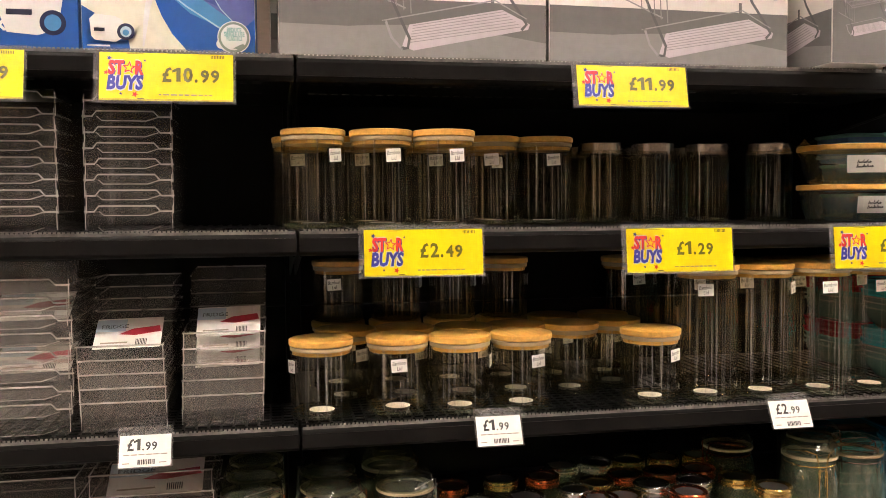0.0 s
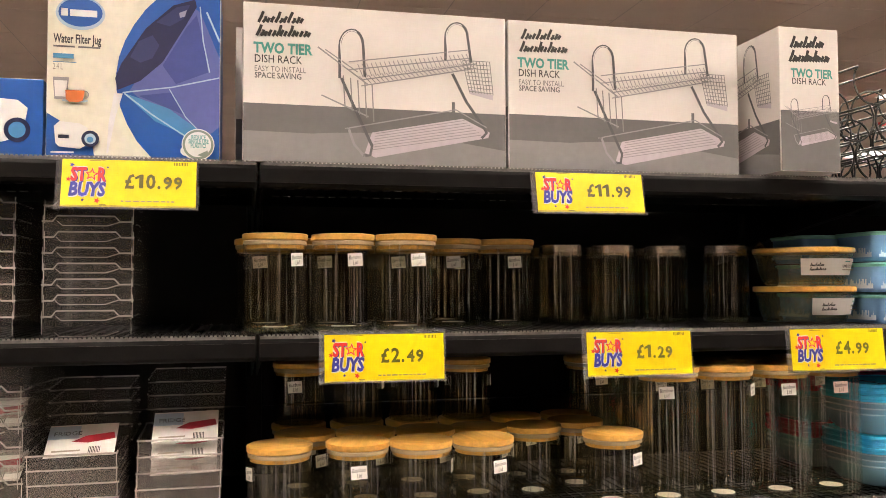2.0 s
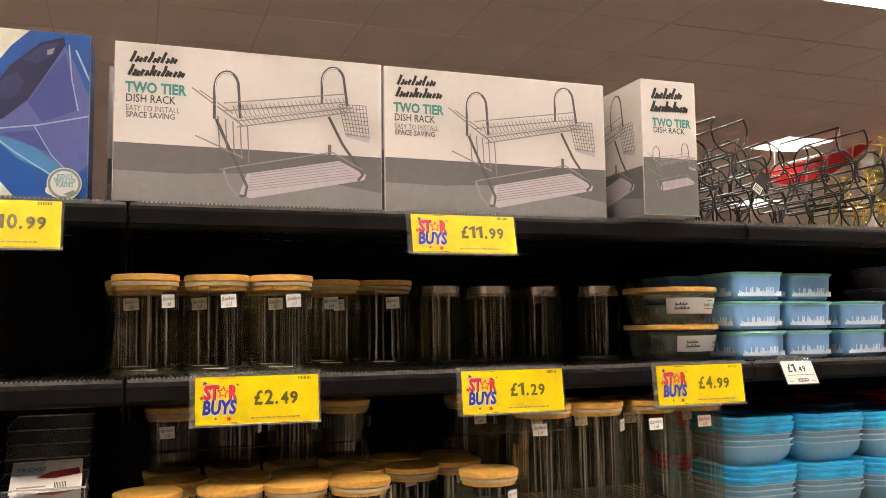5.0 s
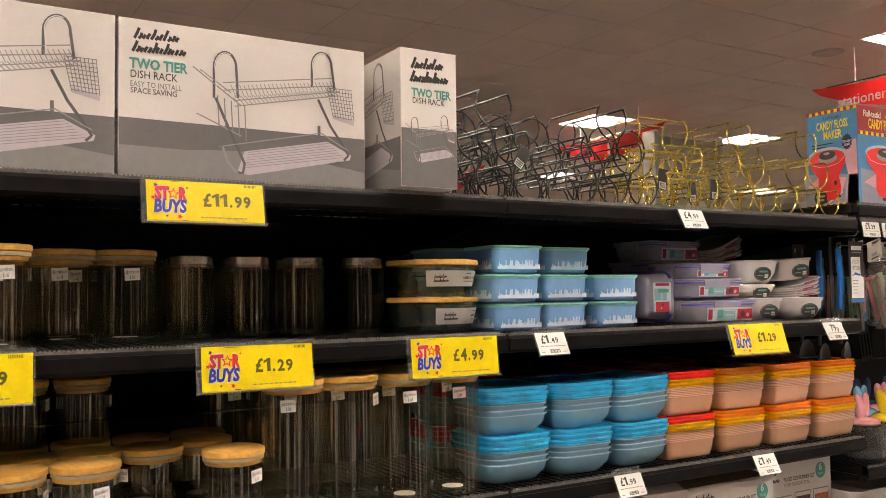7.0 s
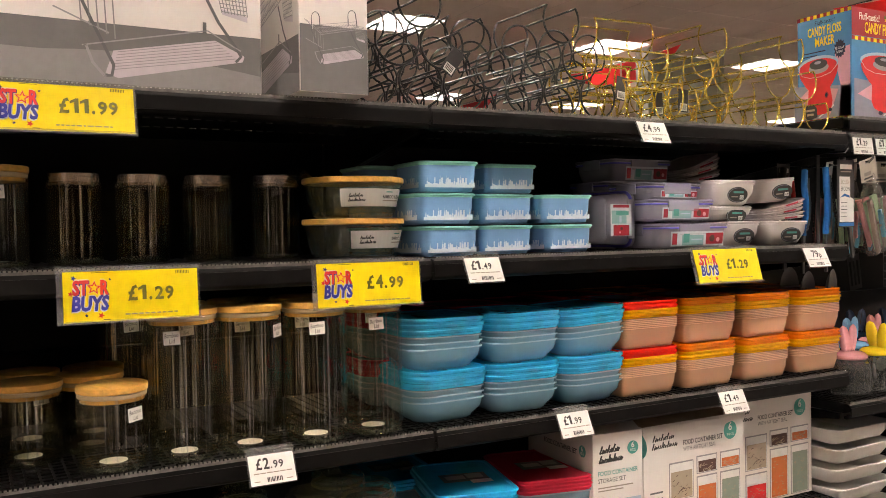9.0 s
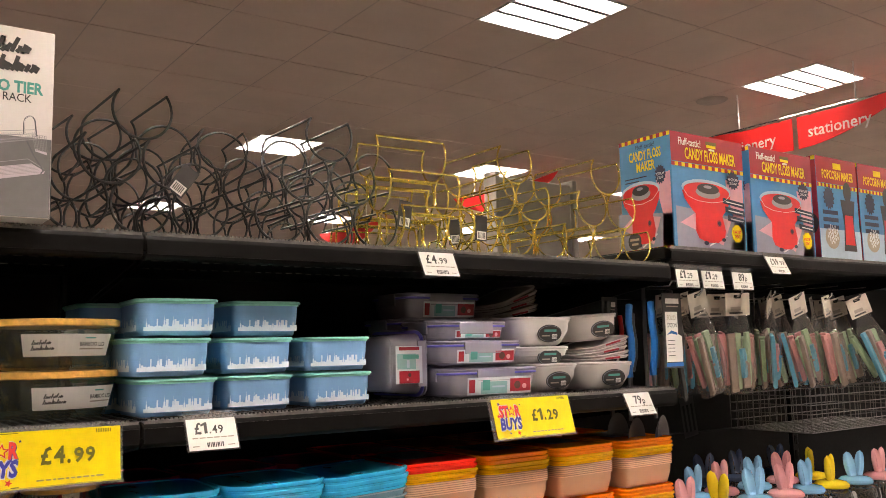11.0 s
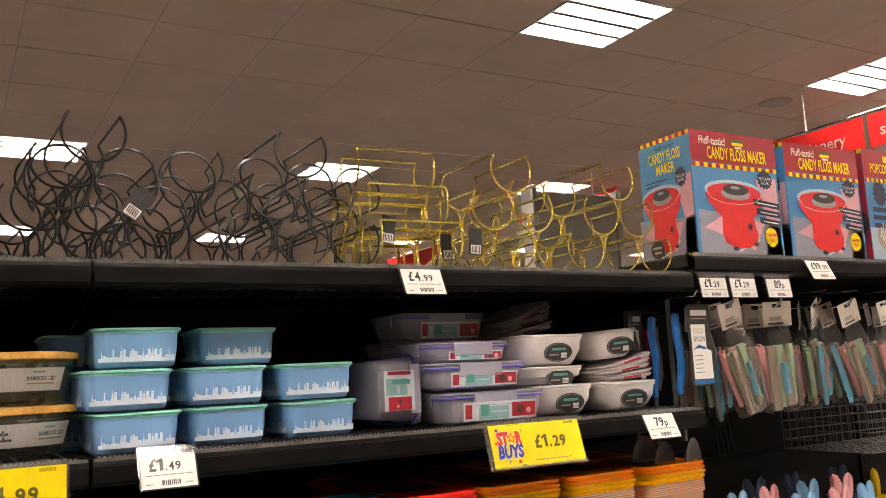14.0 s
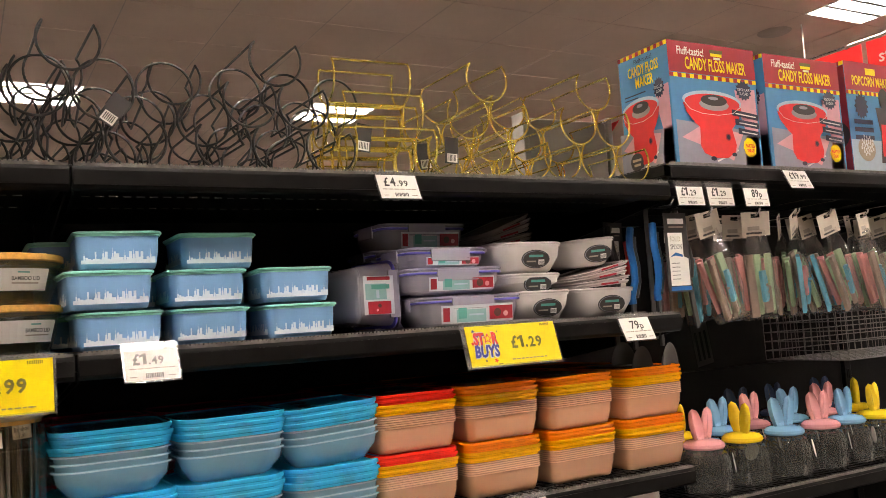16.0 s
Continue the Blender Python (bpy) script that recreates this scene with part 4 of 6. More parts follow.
row(lambda: canister(0.047, 0.163, "steel", base=False), [(0.645, Y + 0.235, 0), (0.762, Y + 0.24, 40), (0.884, Y + 0.245, 80), (1.008, Y + 0.215, 120), (0.66, Y + 0.36, 0), (0.79, Y + 0.36, 40), (0.91, Y + 0.37, 80)], MID)
# low shelf: short canisters in rows, some stacked, tall ones beyond
row(lambda: canister(0.054, 0.136, "bamboo", 8), [(0.074, Y + 0.070, -75), (0.207, Y + 0.071, -12), (0.317, Y + 0.060, 60), (0.430, Y + 0.062, 10), (0.676, Y + 0.057, 22)], LOW)
row(lambda: canister(0.054, 0.136, "bamboo", 0), [(0.124, Y + 0.182, 30), (0.236, Y + 0.180, 25), (0.348, Y + 0.172, 30), (0.452, Y + 0.174, 50), (0.558, Y + 0.165, -70), (0.661, Y + 0.205, 60)], LOW)
row(lambda: canister(0.052, 0.134, "bamboo", 0), [(0.12, Y + 0.305, 20), (0.235, Y + 0.305, 20), (0.347, Y + 0.305, 20), (0.457, Y + 0.305, 20), (0.568, Y + 0.305, 20), (0.679, Y + 0.305, 20)], LOW)
row(lambda: canister(0.050, 0.122, "bamboo", 0, base=False), [(0.12, Y + 0.29, -12), (0.235, Y + 0.29, 70), (0.347, Y + 0.29, 70), (0.457, Y + 0.29, 70)], LOW + 0.134)
row(lambda: canister(0.057, 0.252, "bamboo", 10), [(0.790, Y + 0.062, -38), (0.902, Y + 0.060, 32), (1.024, Y + 0.060, -25), (1.140, Y + 0.066, -25)], LOW)
row(lambda: canister(0.057, 0.252, "bamboo", 10, base=False), [(0.74, Y + 0.31, -10), (0.802, Y + 0.185, 0), (0.922, Y + 0.185, -20), (1.042, Y + 0.185, -25), (1.160, Y + 0.19, 0)], LOW)
# torn film caught on two steel lids
for x, y in ((0.892, Y + 0.24), (1.018, Y + 0.205)):
    bm = bmesh.new()
    vs = [[bm.verts.new((x - 0.035 + 0.016 * i, y - 0.055 + 0.028 * k, MID + 0.150 + 0.022 * math.sin(i * 2.1 + k * 1.7) * (0.4 + 0.2 * k) + 0.012 * (i > 3))) for k in range(5)] for i in range(6)]
    for i in range(5):
        for k in range(4):
            bm.faces.new((vs[i][k], vs[i + 1][k], vs[i + 1][k + 1], vs[i][k + 1]))
    bmesh.ops.solidify(bm, geom=bm.faces[:], thickness=0.0006)
    tagged(part("plastic_film", bm, FILM, smooth=True), "scrap of crinkled clear film over a steel jar lid", "film", "film scraps")


# ---- round glass dishes with bamboo lids ----
def bamboo_dish(x, y, z, turn):
    r = 0.097
    t = thing("round_food_dish", pose(x, y, z, 0, 0, turn), "round glass food dish with bamboo lid and paper sleeve", "dish", "bamboo-lidded dishes")
    part("bowl", lathe([(0, 0), (0.070, 0), (0.078, 0.004), (0.088, 0.03), (0.092, 0.056), (0.096, 0.060), (0.096, 0.064), (0.090, 0.064), (0.086, 0.03), (0.074, 0.007), (0, 0.006)], 40), GREEN_GLASS, t, smooth=True)
    part("lid", lathe([(0, 0.076), (r, 0.076), (r + 0.002, 0.0745), (r + 0.002, 0.0665), (r, 0.065), (0, 0.065)], 40), BAMBOO, t, "bamboo lid", True)
    bm = bmesh.new()
    n, a0, a1 = 14, -118, -30
    lo = [bm.verts.new((0.0862 * math.cos(radians(a0 + (a1 - a0) * i / n)), 0.0862 * math.sin(radians(a0 + (a1 - a0) * i / n)), 0.020)) for i in range(n + 1)]
    hi = [bm.verts.new((0.0945 * math.cos(radians(a0 + (a1 - a0) * i / n)), 0.0945 * math.sin(radians(a0 + (a1 - a0) * i / n)), 0.053)) for i in range(n + 1)]
    for i in range(n):
        bm.faces.new((lo[i], lo[i + 1], hi[i + 1], hi[i]))
    bmesh.ops.solidify(bm, geom=bm.faces[:], thickness=0.0006)
    part("sleeve", bm, PAPER, t, "off-white paper sleeve")
    ang = radians(-74)
    for a, wd, body in ((-98, 0.035, None), (-56, 0.045, "BAMBOO LID")):
        ang = radians(a)
        o = Vector((0.0945 * math.cos(ang), 0.0945 * math.sin(ang), 0.028))
        u = Vector((-math.sin(ang), math.cos(ang), 0))
        fc = Face(o - u * wd / 2, u, (0.1 * math.cos(ang), 0.1 * math.sin(ang), 0.98), wd, 0.02, 0.0012)
        if body:
            fc.text(DARK, body, 0.0, 0.35, 0.0085, width=0.95, bold=0.02).rect(FAINT, 0.0, 0.08, 0.9, 0.18).rect(TEAL, 0.2, 0.9, 0.6, 1.0)
        else:
            script(fc, 0.0, 0.05, 0.95, 0.8, 4)
        fc.finish(t)
    return t


bamboo_dish(1.134, Y + 0.13, MID, 2)
bamboo_dish(1.137, Y + 0.135, MID + 0.078, -10)


# ---- food tubs ----
def tub_mesh(w, d, h, r, taper, wall=0.0012, bow=0.0, rim=0.0, m=None):
    a, b = w - 2 * taper, d - 2 * taper
    foot = 0.022 if taper > 0.005 else 0.008
    secs = [(a - foot, b - foot, r * 0.8, 0.0), (a - foot * 0.36, b - foot * 0.36, r, 0.003), (a, b, r, 0.010), (w - taper * 0.4, d - taper * 0.4, r, h * 0.6), (w, d, r, h)]
    if rim:
        secs += [(w + 2 * rim, d + 2 * rim, r + rim, h), (w + 2 * rim, d + 2 * rim, r + rim, h + 0.003), (w, d, r, h + 0.003)]
    secs += [(w - 2 * wall, d - 2 * wall, r, h), (a - 2 * wall, b - 2 * wall, r, 0.007), (a - 0.014, b - 0.014, r * 0.8, 0.0025)]
    return loft([(q[0], q[1], q[2], q[3]) for q in secs], m=m)


def lid_mesh(w, d, h, r, lip=0.003, dome=0.0, m=None):
    """A press-on lid: inset skirt, wider lip, sunk top."""
    return loft([(w - 0.005, d - 0.005, r, 0.0), (w - 0.005, d - 0.005, r, h * 0.35), (w - 0.001, d - 0.001, r, h * 0.42), (w, d, r, h * 0.5), (w, d, r, h - 0.0015), (w - 0.003, d - 0.003, r, h), (w - 0.016, d - 0.016, r * 0.8, h), (w - 0.020, d - 0.020, r * 0.8, h - lip + dome), (w * 0.5, d * 0.5, r * 0.5, h - lip + dome * 1.4)], m=m)


def skyline_tub(w=0.126, d=0.13, h=0.053):
    t = thing("lunch_box", pose(0, 0, 0), "blue plastic lunch box with white skyline print and mint lid", "lunch box", "skyline lunch boxes")
    body = part("body", tub_mesh(w, d, h, 0.018, 0.003), TUB_BLUE, t, smooth=True)
    part("lid", lid_mesh(w + 0.010, d + 0.010, 0.008, 0.02, m=Matrix.Translation((0, 0, h - 0.0015))), LID_MINT, t, "mint green lid", True)
    rnd = random.Random(4)
    x, pts = -0.056, [(-0.056, 0.0)]
    while x < 0.053:
        s = rnd.uniform(0.0022, 0.0052)
        hh = rnd.choice((0.006, 0.008, 0.010, 0.012, 0.016, 0.019, 0.007))
        if rnd.random() < 0.16:
            pts += [(x, hh), (x + s * 0.2, hh), (x + s * 0.22, hh + 0.006), (x + s * 0.42, hh + 0.007), (x + s * 0.5, hh + 0.016), (x + s * 0.58, hh + 0.007), (x + s * 0.78, hh + 0.006), (x + s * 0.8, hh), (x + s, hh)]
        else:
            pts += [(x, hh), (x + s, hh)]
        x += s
    pts += [(x, 0.0)]
    for face, (o, u) in enumerate((((0, -d / 2 + 0.0012, 0.0), (1, 0, 0)), ((-w / 2 + 0.0012, 0, 0.0), (0, -1, 0)))):
        fc = Face(o, u, (0, -0.05 if face == 0 else 0, 1), 1, 1, 0.0022)
        bm = fc.own(SKYLINE, "skyline_print")
        base = 0.008
        for (xa, ha), (xb, hb) in zip(pts, pts[1:]):
            if xb - xa > 1e-5:
                bm.faces.new([bm.verts.new(fc.spot(p, base + q)) for p, q in ((xa, 0), (xb, 0), (xb, hb), (xa, ha))])
        fc.finish(body)
    return t


spots = [(1.307, 1.474, 0, 1), (1.456, 1.500, 0, -1), (1.614, 1.500, 0, 2), (1.291, 1.462, 1, 2), (1.450, 1.490, 1, 0), (1.607, 1.492, 1, -2), (1.311, 1.480, 2, -2), (1.475, 1.512, 2, 1), (1.27, 1.63, 0, 0), (1.268, 1.63, 1, 2), (1.255, 1.63, 2, 0), (1.42, 1.645, 0, 0), (1.42, 1.645, 1, 2), (1.57, 1.645, 0, 2), (1.56, 1.645, 1, 3)]
first = skyline_tub()
first.matrix_basis = pose(spots[0][0], spots[0][1] + 0.068, MID, 0, 0, spots[0][3])
for x, y, level, turn in spots[1:]:
    copy_thing(first, pose(x, y + 0.068, MID + level * 0.0635, 0, 0, turn))


def nested_tubs(n_tubs, n_lids, w, d, h, r, taper, tub_mat, lid_mats, label, group, category="food container", bow=0.0, lid_h=0.006, step=0.017, tilt=0.0, rim_mat=TUB_RIM):
    """A sale pack: tubs nested in one another with their lids stacked on top."""
    t = thing("food_tub_pack", pose(0, 0, 0), label, category, group)
    z = 0.0
    for i in range(n_tubs):
        k = 1 - 0.004 * (i % 2)
        part("tub", tub_mesh(w * k, d * k, h, r, taper, rim=0.0025, m=Matrix.Translation((0.001 * (i % 2), 0, z)) @ Matrix.Rotation(radians(tilt * (i - 1)), 4, "Y")), tub_mat, t, smooth=True)
        part("rim", loft([(w - 0.001, d - 0.001, r, z + h - 0.001), (w + 0.006, d + 0.006, r + 0.002, z + h), (w + 0.006, d + 0.006, r + 0.002, z + h + 0.0022), (w - 0.001, d - 0.001, r, z + h + 0.003)], False, False), rim_mat, t, smooth=True)
        z += step
    z += h - step + 0.004
    for i in range(n_lids):
        part("lid", lid_mesh(w + 0.010, d + 0.010, lid_h, r + 0.004, 0.002, m=Matrix.Translation((0.002 * ((i * 5) % 3 - 1), 0.002 * ((i * 3) % 3 - 1), z)) @ Matrix.Rotation(radians(tilt), 4, "Y")), lid_mats[min(i, len(lid_mats) - 1)], t, smooth=True)
        z += lid_h * 0.93
    return t


pack = nested_tubs(3, 3, 0.172, 0.172, 0.042, 0.040, 0.013, TUB_CLEAR, [LID_CYAN], "milky plastic tubs nested with blue lids on top", "blue-lidded tub packs", lid_h=0.0122, step=0.0115)
pack.matrix_basis = pose(1.296, 1.550, LOW, 0, 0, 2)
for x, y, z, turn in ((1.472, 1.543, LOW, -3), (1.646, 1.543, LOW, 3), (1.293, 1.548, LOW + 0.102, -2), (1.474, 1.541, LOW + 0.102, 3), (1.654, 1.541, LOW + 0.102, -4)):
    copy_thing(pack, pose(x, y, z, 0, -3 if z > LOW and x > 1.6 else 0, turn))
back = nested_tubs(3, 3, 0.172, 0.172, 0.042, 0.040, 0.013, TUB_CLEAR, [LID_PINK], "milky plastic tubs nested with dark red lids on top", "red-lidded tub packs", lid_h=0.0122, step=0.0115)
back.matrix_basis = pose(1.29, 1.745, LOW)
for x, y, z in ((1.48, 1.745, LOW), (1.66, 1.745, LOW), (1.29, 1.745, LOW + 0.102), (1.48, 1.745, LOW + 0.102), (1.66, 1.745, LOW + 0.102)):
    copy_thing(back, pose(x, y, z, 0, 0, 4))

for mats, cols, words in (([LID_YELLOW, LID_YELLOW, LID_RED, LID_RED], (1.808,), "milky plastic tubs nested with red and amber lids"), ([LID_YELLOW, LID_YELLOW, LID_ORANGE, LID_ORANGE], (1.993, 2.181, 2.376), "milky plastic tubs nested with orange and amber lids")):
    pack = nested_tubs(6, 4, 0.162, 0.20, 0.0435, 0.016, 0.0045, TUB_WARM, mats, words, "orange-lidded tub packs", lid_h=0.0098, step=0.0040, rim_mat=WARM_RIM)
    first = True
    for x in cols:
        for k in (0, 1):
            for yy in (0, 0.215):
                m = pose(x + 0.003 * k - 0.001, 1.566 + yy, LOW + 0.1055 * k, 0, 0, (x * 70 + k * 3) % 3 - 1)
                if first:
                    pack.matrix_basis = m
                    first = False
                else:
                    copy_thing(pack, m)
            # a printed paper insert lies on the upper packs
            if k == 1:
                tagged(part("paper_insert", box(x - 0.045, x + 0.05, 1.53, 1.64, LOW + 0.2105, LOW + 0.2112), DARK), "dark printed paper insert lying on a tub lid", "label", "tub inserts")


# ---- clip-lock boxes ----
def lock_box(m, w=0.235, d=0.15, h=0.046, flaps=True):
    t = thing("clip_lock_box", m, "clear clip-lock food box with violet seal and printed sleeve", "food container", "clip-lock boxes")
    body = part("body", tub_mesh(w - 0.012, d - 0.012, h - 0.010, 0.02, 0.006), LOCK_CLEAR, t, smooth=True)
    part("seal", loft([(w - 0.004, d - 0.004, 0.022, h - 0.0105), (w - 0.001, d - 0.001, 0.023, h - 0.0095), (w - 0.001, d - 0.001, 0.023, h - 0.0068), (w - 0.004, d - 0.004, 0.022, h - 0.006)]), GASKET, body, "violet silicone seal", True)
    lid = part("lid", lid_mesh(w, d, 0.009, 0.022, m=Matrix.Translation((0, 0, h - 0.007))), LOCK_CLEAR, t, smooth=True)
    for s in (-1, 1):
        part("clip", box(-0.045, 0.045, s * (d / 2) - 0.002, s * (d / 2) + 0.002, h - 0.024, h - 0.001, 0.0012), LOCK_CLEAR, lid)
        part("clip", box(s * (w / 2) - 0.002, s * (w / 2) + 0.002, -0.03, 0.03, h - 0.024, h - 0.001, 0.0012), LOCK_CLEAR, lid)
    fc = Face((-w / 2 + 0.022, -d / 2 + 0.002, 0.006), (1, 0, 0), (0, -0.1, 1), w - 0.05, h - 0.022, 0.0012)
    fc.rect(SLEEVE, 0.12, 0, 1.0, 1).up(0.6).rect(SLEEVE_TEAL, 0.30, 0.05, 0.66, 0.75).rect(CRIMSON, 0.70, 0.12, 0.99, 0.88).rect(CRIMSON, 0.14, 0.12, 0.22, 0.88)
    fc.up(0.6).rect(TEAL, 0.32, 0.25, 0.42, 0.85).disc(CHOC, 0.80, 0.5, 0.045).disc(PINK, 0.90, 0.42, 0.03).rect(PALE, 0.45, 0.4, 0.63, 0.5)
    fc.finish(body)
    return t


lock_box(pose(1.948, 1.540, MID, 0, 0, -4), 0.225, 0.15, 0.056)
lock_box(pose(1.922, 1.55, MID + 0.063, 0, 0, -2), 0.21, 0.15, 0.048)
lock_box(pose(1.905, 1.555, MID + 0.112, 0, 0, 5), 0.19, 0.14, 0.038)
lock_box(pose(1.935, 1.700, MID + 0.160, 0, 0, 3), 0.210, 0.15, 0.055)
lock_box(pose(1.92, 1.70, MID + 0.118, 0, 0, 2), 0.22, 0.15, 0.042)
lock_box(pose(1.722, 1.600, MID + 0.070, 0, 90, 8), 0.132, 0.17, 0.085)
lock_box(pose(1.93, 1.70, MID, 0, 0, 4), 0.235, 0.15, 0.056)
lock_box(pose(1.90, 1.70, MID + 0.06, 0, 0, -3), 0.235, 0.15, 0.056)


# ---- white microwave pans ----
def micro_pan(m, w=0.15, d=0.14, h=0.052, lid=True):
    t = thing("microwave_pan", m, "white plastic microwave pan with dark oval label", "food container", "white microwave pans")
    body = part("body", tub_mesh(w, d, h, 0.035, 0.012, rim=0.003), PAN_WHITE, t, smooth=True)
    for s in (-1, 1):
        bm = bmesh.new()
        pts = [(s * w / 2, -0.022), (s * (w / 2 + 0.022), -0.014), (s * (w / 2 + 0.026), 0), (s * (w / 2 + 0.022), 0.014), (s * w / 2, 0.022)]
        top, low = [bm.verts.new((a, b, h + 0.002)) for a, b in pts], [bm.verts.new((a * 0.99, b, h - 0.006)) for a, b in pts]
        bm.faces.new(top)
        bm.faces.new(low[::-1])
        bridge(bm, low, top)
        bmesh.ops.recalc_face_normals(bm, faces=bm.faces)
        part("handle", bm, PAN_WHITE, body)
    if lid:
        part("lid", lid_mesh(w + 0.008, d + 0.008, 0.008, 0.038, 0.002, 0.002, m=Matrix.Translation((0, 0, h + 0.001))), PAN_WHITE, t, smooth=True)
    fc = Face((0, -d / 2 + 0.0045, h * 0.5), (1, 0, 0), (0, -0.16, 1), 1, 1, 0.002)
    fc.poly(DARK, arc(0.005, 0.0, 0.036, 0.019, 0, 360, 28)[:-1])
    fc.up(0.5).poly(SLATE, arc(0.005, 0.0, 0.034, 0.0172, 0, 360, 28)[:-1])
    fc.up(0.5).poly(DARK, arc(0.005, 0.0, 0.0330, 0.0164, 0, 360, 28)[:-1])
    fc.up(0.5).rect(WHITE_INK, 0.010, -0.011, 0.025, -0.001).rect(TEAL, -0.014, 0.004, 0.022, 0.009).rect(FAINT, -0.02, -0.006, 0.004, -0.003)
    for i in range(5):
        fc.up(0.1).rect(DARK, 0.0115 + i * 0.0026, -0.010, 0.0125 + i * 0.0026, -0.003)
    fc.finish(body)
    return t


def lid_stack(x, y, z, n, tilt, w=0.15):
    for i in range(n):
        t = thing("pan_lid", pose(x + 0.004 * math.sin(i * 2), y, z + i * 0.0085, 0, tilt - i * 2.0 * (1 if tilt < 0 else 0), 6 * (i % 2)), "loose clear plastic pan lid in a stack", "lid", "loose pan lids")
        part("plate", lid_mesh(w, 0.14, 0.007, 0.035, 0.003, 0.001), PAN_LID, t, smooth=True)
        if i % 2 == 0:
            fc = Face((-0.03, -0.0705, 0.001), (1, 0, 0), (0, 0, 1), 0.06, 0.005, 0.0008)
            fc.rect(CRIMSON, 0.1, 0.1, 0.9, 0.9)
            fc.finish(t)


micro_pan(pose(2.130, 1.56, MID), 0.145)
micro_pan(pose(2.300, 1.56, MID, 0, 0, -2), 0.155)
micro_pan(pose(2.118, 1.575, MID + 0.063, 0, 0, 2), 0.15, h=0.026)
micro_pan(pose(2.107, 1.56, MID + 0.100, 0, 0, 2), 0.165)
micro_pan(pose(2.285, 1.57, MID + 0.110, 0, -4, -3), 0.125, h=0.05)
lid_stack(2.30, 1.56, MID + 0.066, 5, -4)
lid_stack(2.15, 1.70, MID + 0.172, 6, -10, 0.15)
micro_pan(pose(2.13, 1.73, MID + 0.128), 0.15, h=0.030)
micro_pan(pose(2.12, 1.73, MID), 0.15)
micro_pan(pose(2.12, 1.73, MID + 0.064), 0.15)
micro_pan(pose(2.30, 1.73, MID), 0.15)


# ---- clear fridge bins ----
def clear_bin(m, w, d, h_front, h_back, label_card=False, mat=CLEAR_PLASTIC, raised=False):
    t = thing("fridge_bin", m, "clear acrylic fridge storage bin in a stack", "storage bin", "clear fridge bins")
    bm = bmesh.new()
    q = 0.004
    v = {}
    for key, p in (("a", (q, q, 0)), ("b", (w - q, q, 0)), ("c", (w - q, d - q, 0)), ("d", (q, d - q, 0)), ("e", (0, 0, h_front)), ("f", (w, 0, h_front)), ("g", (w, d, h_back)), ("h", (0, d, h_back)),
                   ("i", (0, d * 0.42, h_front)), ("j", (0, d * 0.55, h_back)), ("k", (w, d * 0.42, h_front)), ("l", (w, d * 0.55, h_back))):
        v[key] = bm.verts.new(p)
    for f in ("abcd", "abfe", "cdhg", "adhjie", "bcglkf"):
        bm.faces.new([v[c] for c in f])
    part("shell", bm, mat, t)
    drop = 0.009 if raised else 0.0
    part("rim", tube([(0, d * 0.42, h_front - drop), (0, 0, h_front - drop), (w * 0.11, 0, h_front - drop), (w * 0.16, 0, h_front), (w * 0.80, 0, h_front), (w * 0.86, 0, h_front - drop), (w, 0, h_front - drop), (w, d * 0.42, h_front - drop)], 0.0015, 6), RIM_PLASTIC, t)
    if raised:
        part("foot_ridge", tube([(0.02, 0.002, 0.008), (w * 0.2, 0.002, 0.001), (w * 0.7, 0.002, 0.001), (w - 0.02, 0.002, 0.008)], 0.0009, 6), RIM_PLASTIC, t)
    for x in (0.001, w - 0.001):
        part("corner", tube([(x, 0.001, 0.004), (x, 0.0, h_front)], 0.0008, 6), RIM_PLASTIC, t)
    if h_back > h_front:
        part("rim", tube([(0, d * 0.55, h_back), (0, d, h_back), (w, d, h_back), (w, d * 0.55, h_back)], 0.0016, 6), RIM_PLASTIC, t)
    if label_card:
        fc = Face((0.018, 0.03, h_front * 0.75), (1, 0, 0.02), (0, 0.85, 0.5), w * 0.8, 0.075, 0.001)
        fc.rect(WHITE_INK, 0, 0, 1, 1).up().rect(PALE, 0.0, 0.55, 0.45, 0.95).poly(CRIMSON, [(0.35, 0.45), (0.55, 0.62), (0.95, 0.7), (0.98, 0.5), (0.6, 0.4)]).text(DARK, "FRIDGE", 0.08, 0.66, 0.013, width=0.4, bold=0.02)
        for i in range(8):
            fc.rect(DARK, 0.62 + i * 0.022, 0.08, 0.632 + i * 0.022, 0.28)
        fc.rect(FAINT, 0.1, 0.15, 0.5, 0.2)
        fc.finish(t)
    return t


for k in range(8):
    clear_bin(pose(-0.302 + 0.002 * (k % 2), Y + 0.05, MID + 0.0255 * k), 0.137, 0.26, 0.042, 0.042, raised=True)
    clear_bin(pose(-0.480 + 0.002 * (k % 2), Y + 0.05, MID + 0.0260 * k), 0.137, 0.26, 0.042, 0.042, raised=True)
for k in range(5):
    clear_bin(pose(-0.312 - 0.001 * k, Y + 0.03, LOW + 0.023 * k, 3), 0.134, 0.30, 0.048, 0.125, k == 4, FROSTY_PLASTIC)
    clear_bin(pose(-0.156 + 0.001 * k, Y + 0.035, LOW + 0.026 * k, 3), 0.132, 0.30, 0.052, 0.125, k > 1, FROSTY_PLASTIC)
for k in range(8):
    clear_bin(pose(-0.473 + 0.003 * (k % 3), Y + 0.03, LOW + 0.0285 * k), 0.146, 0.30, 0.05, 0.05, k in (2, 5), FROSTY_PLASTIC, True)
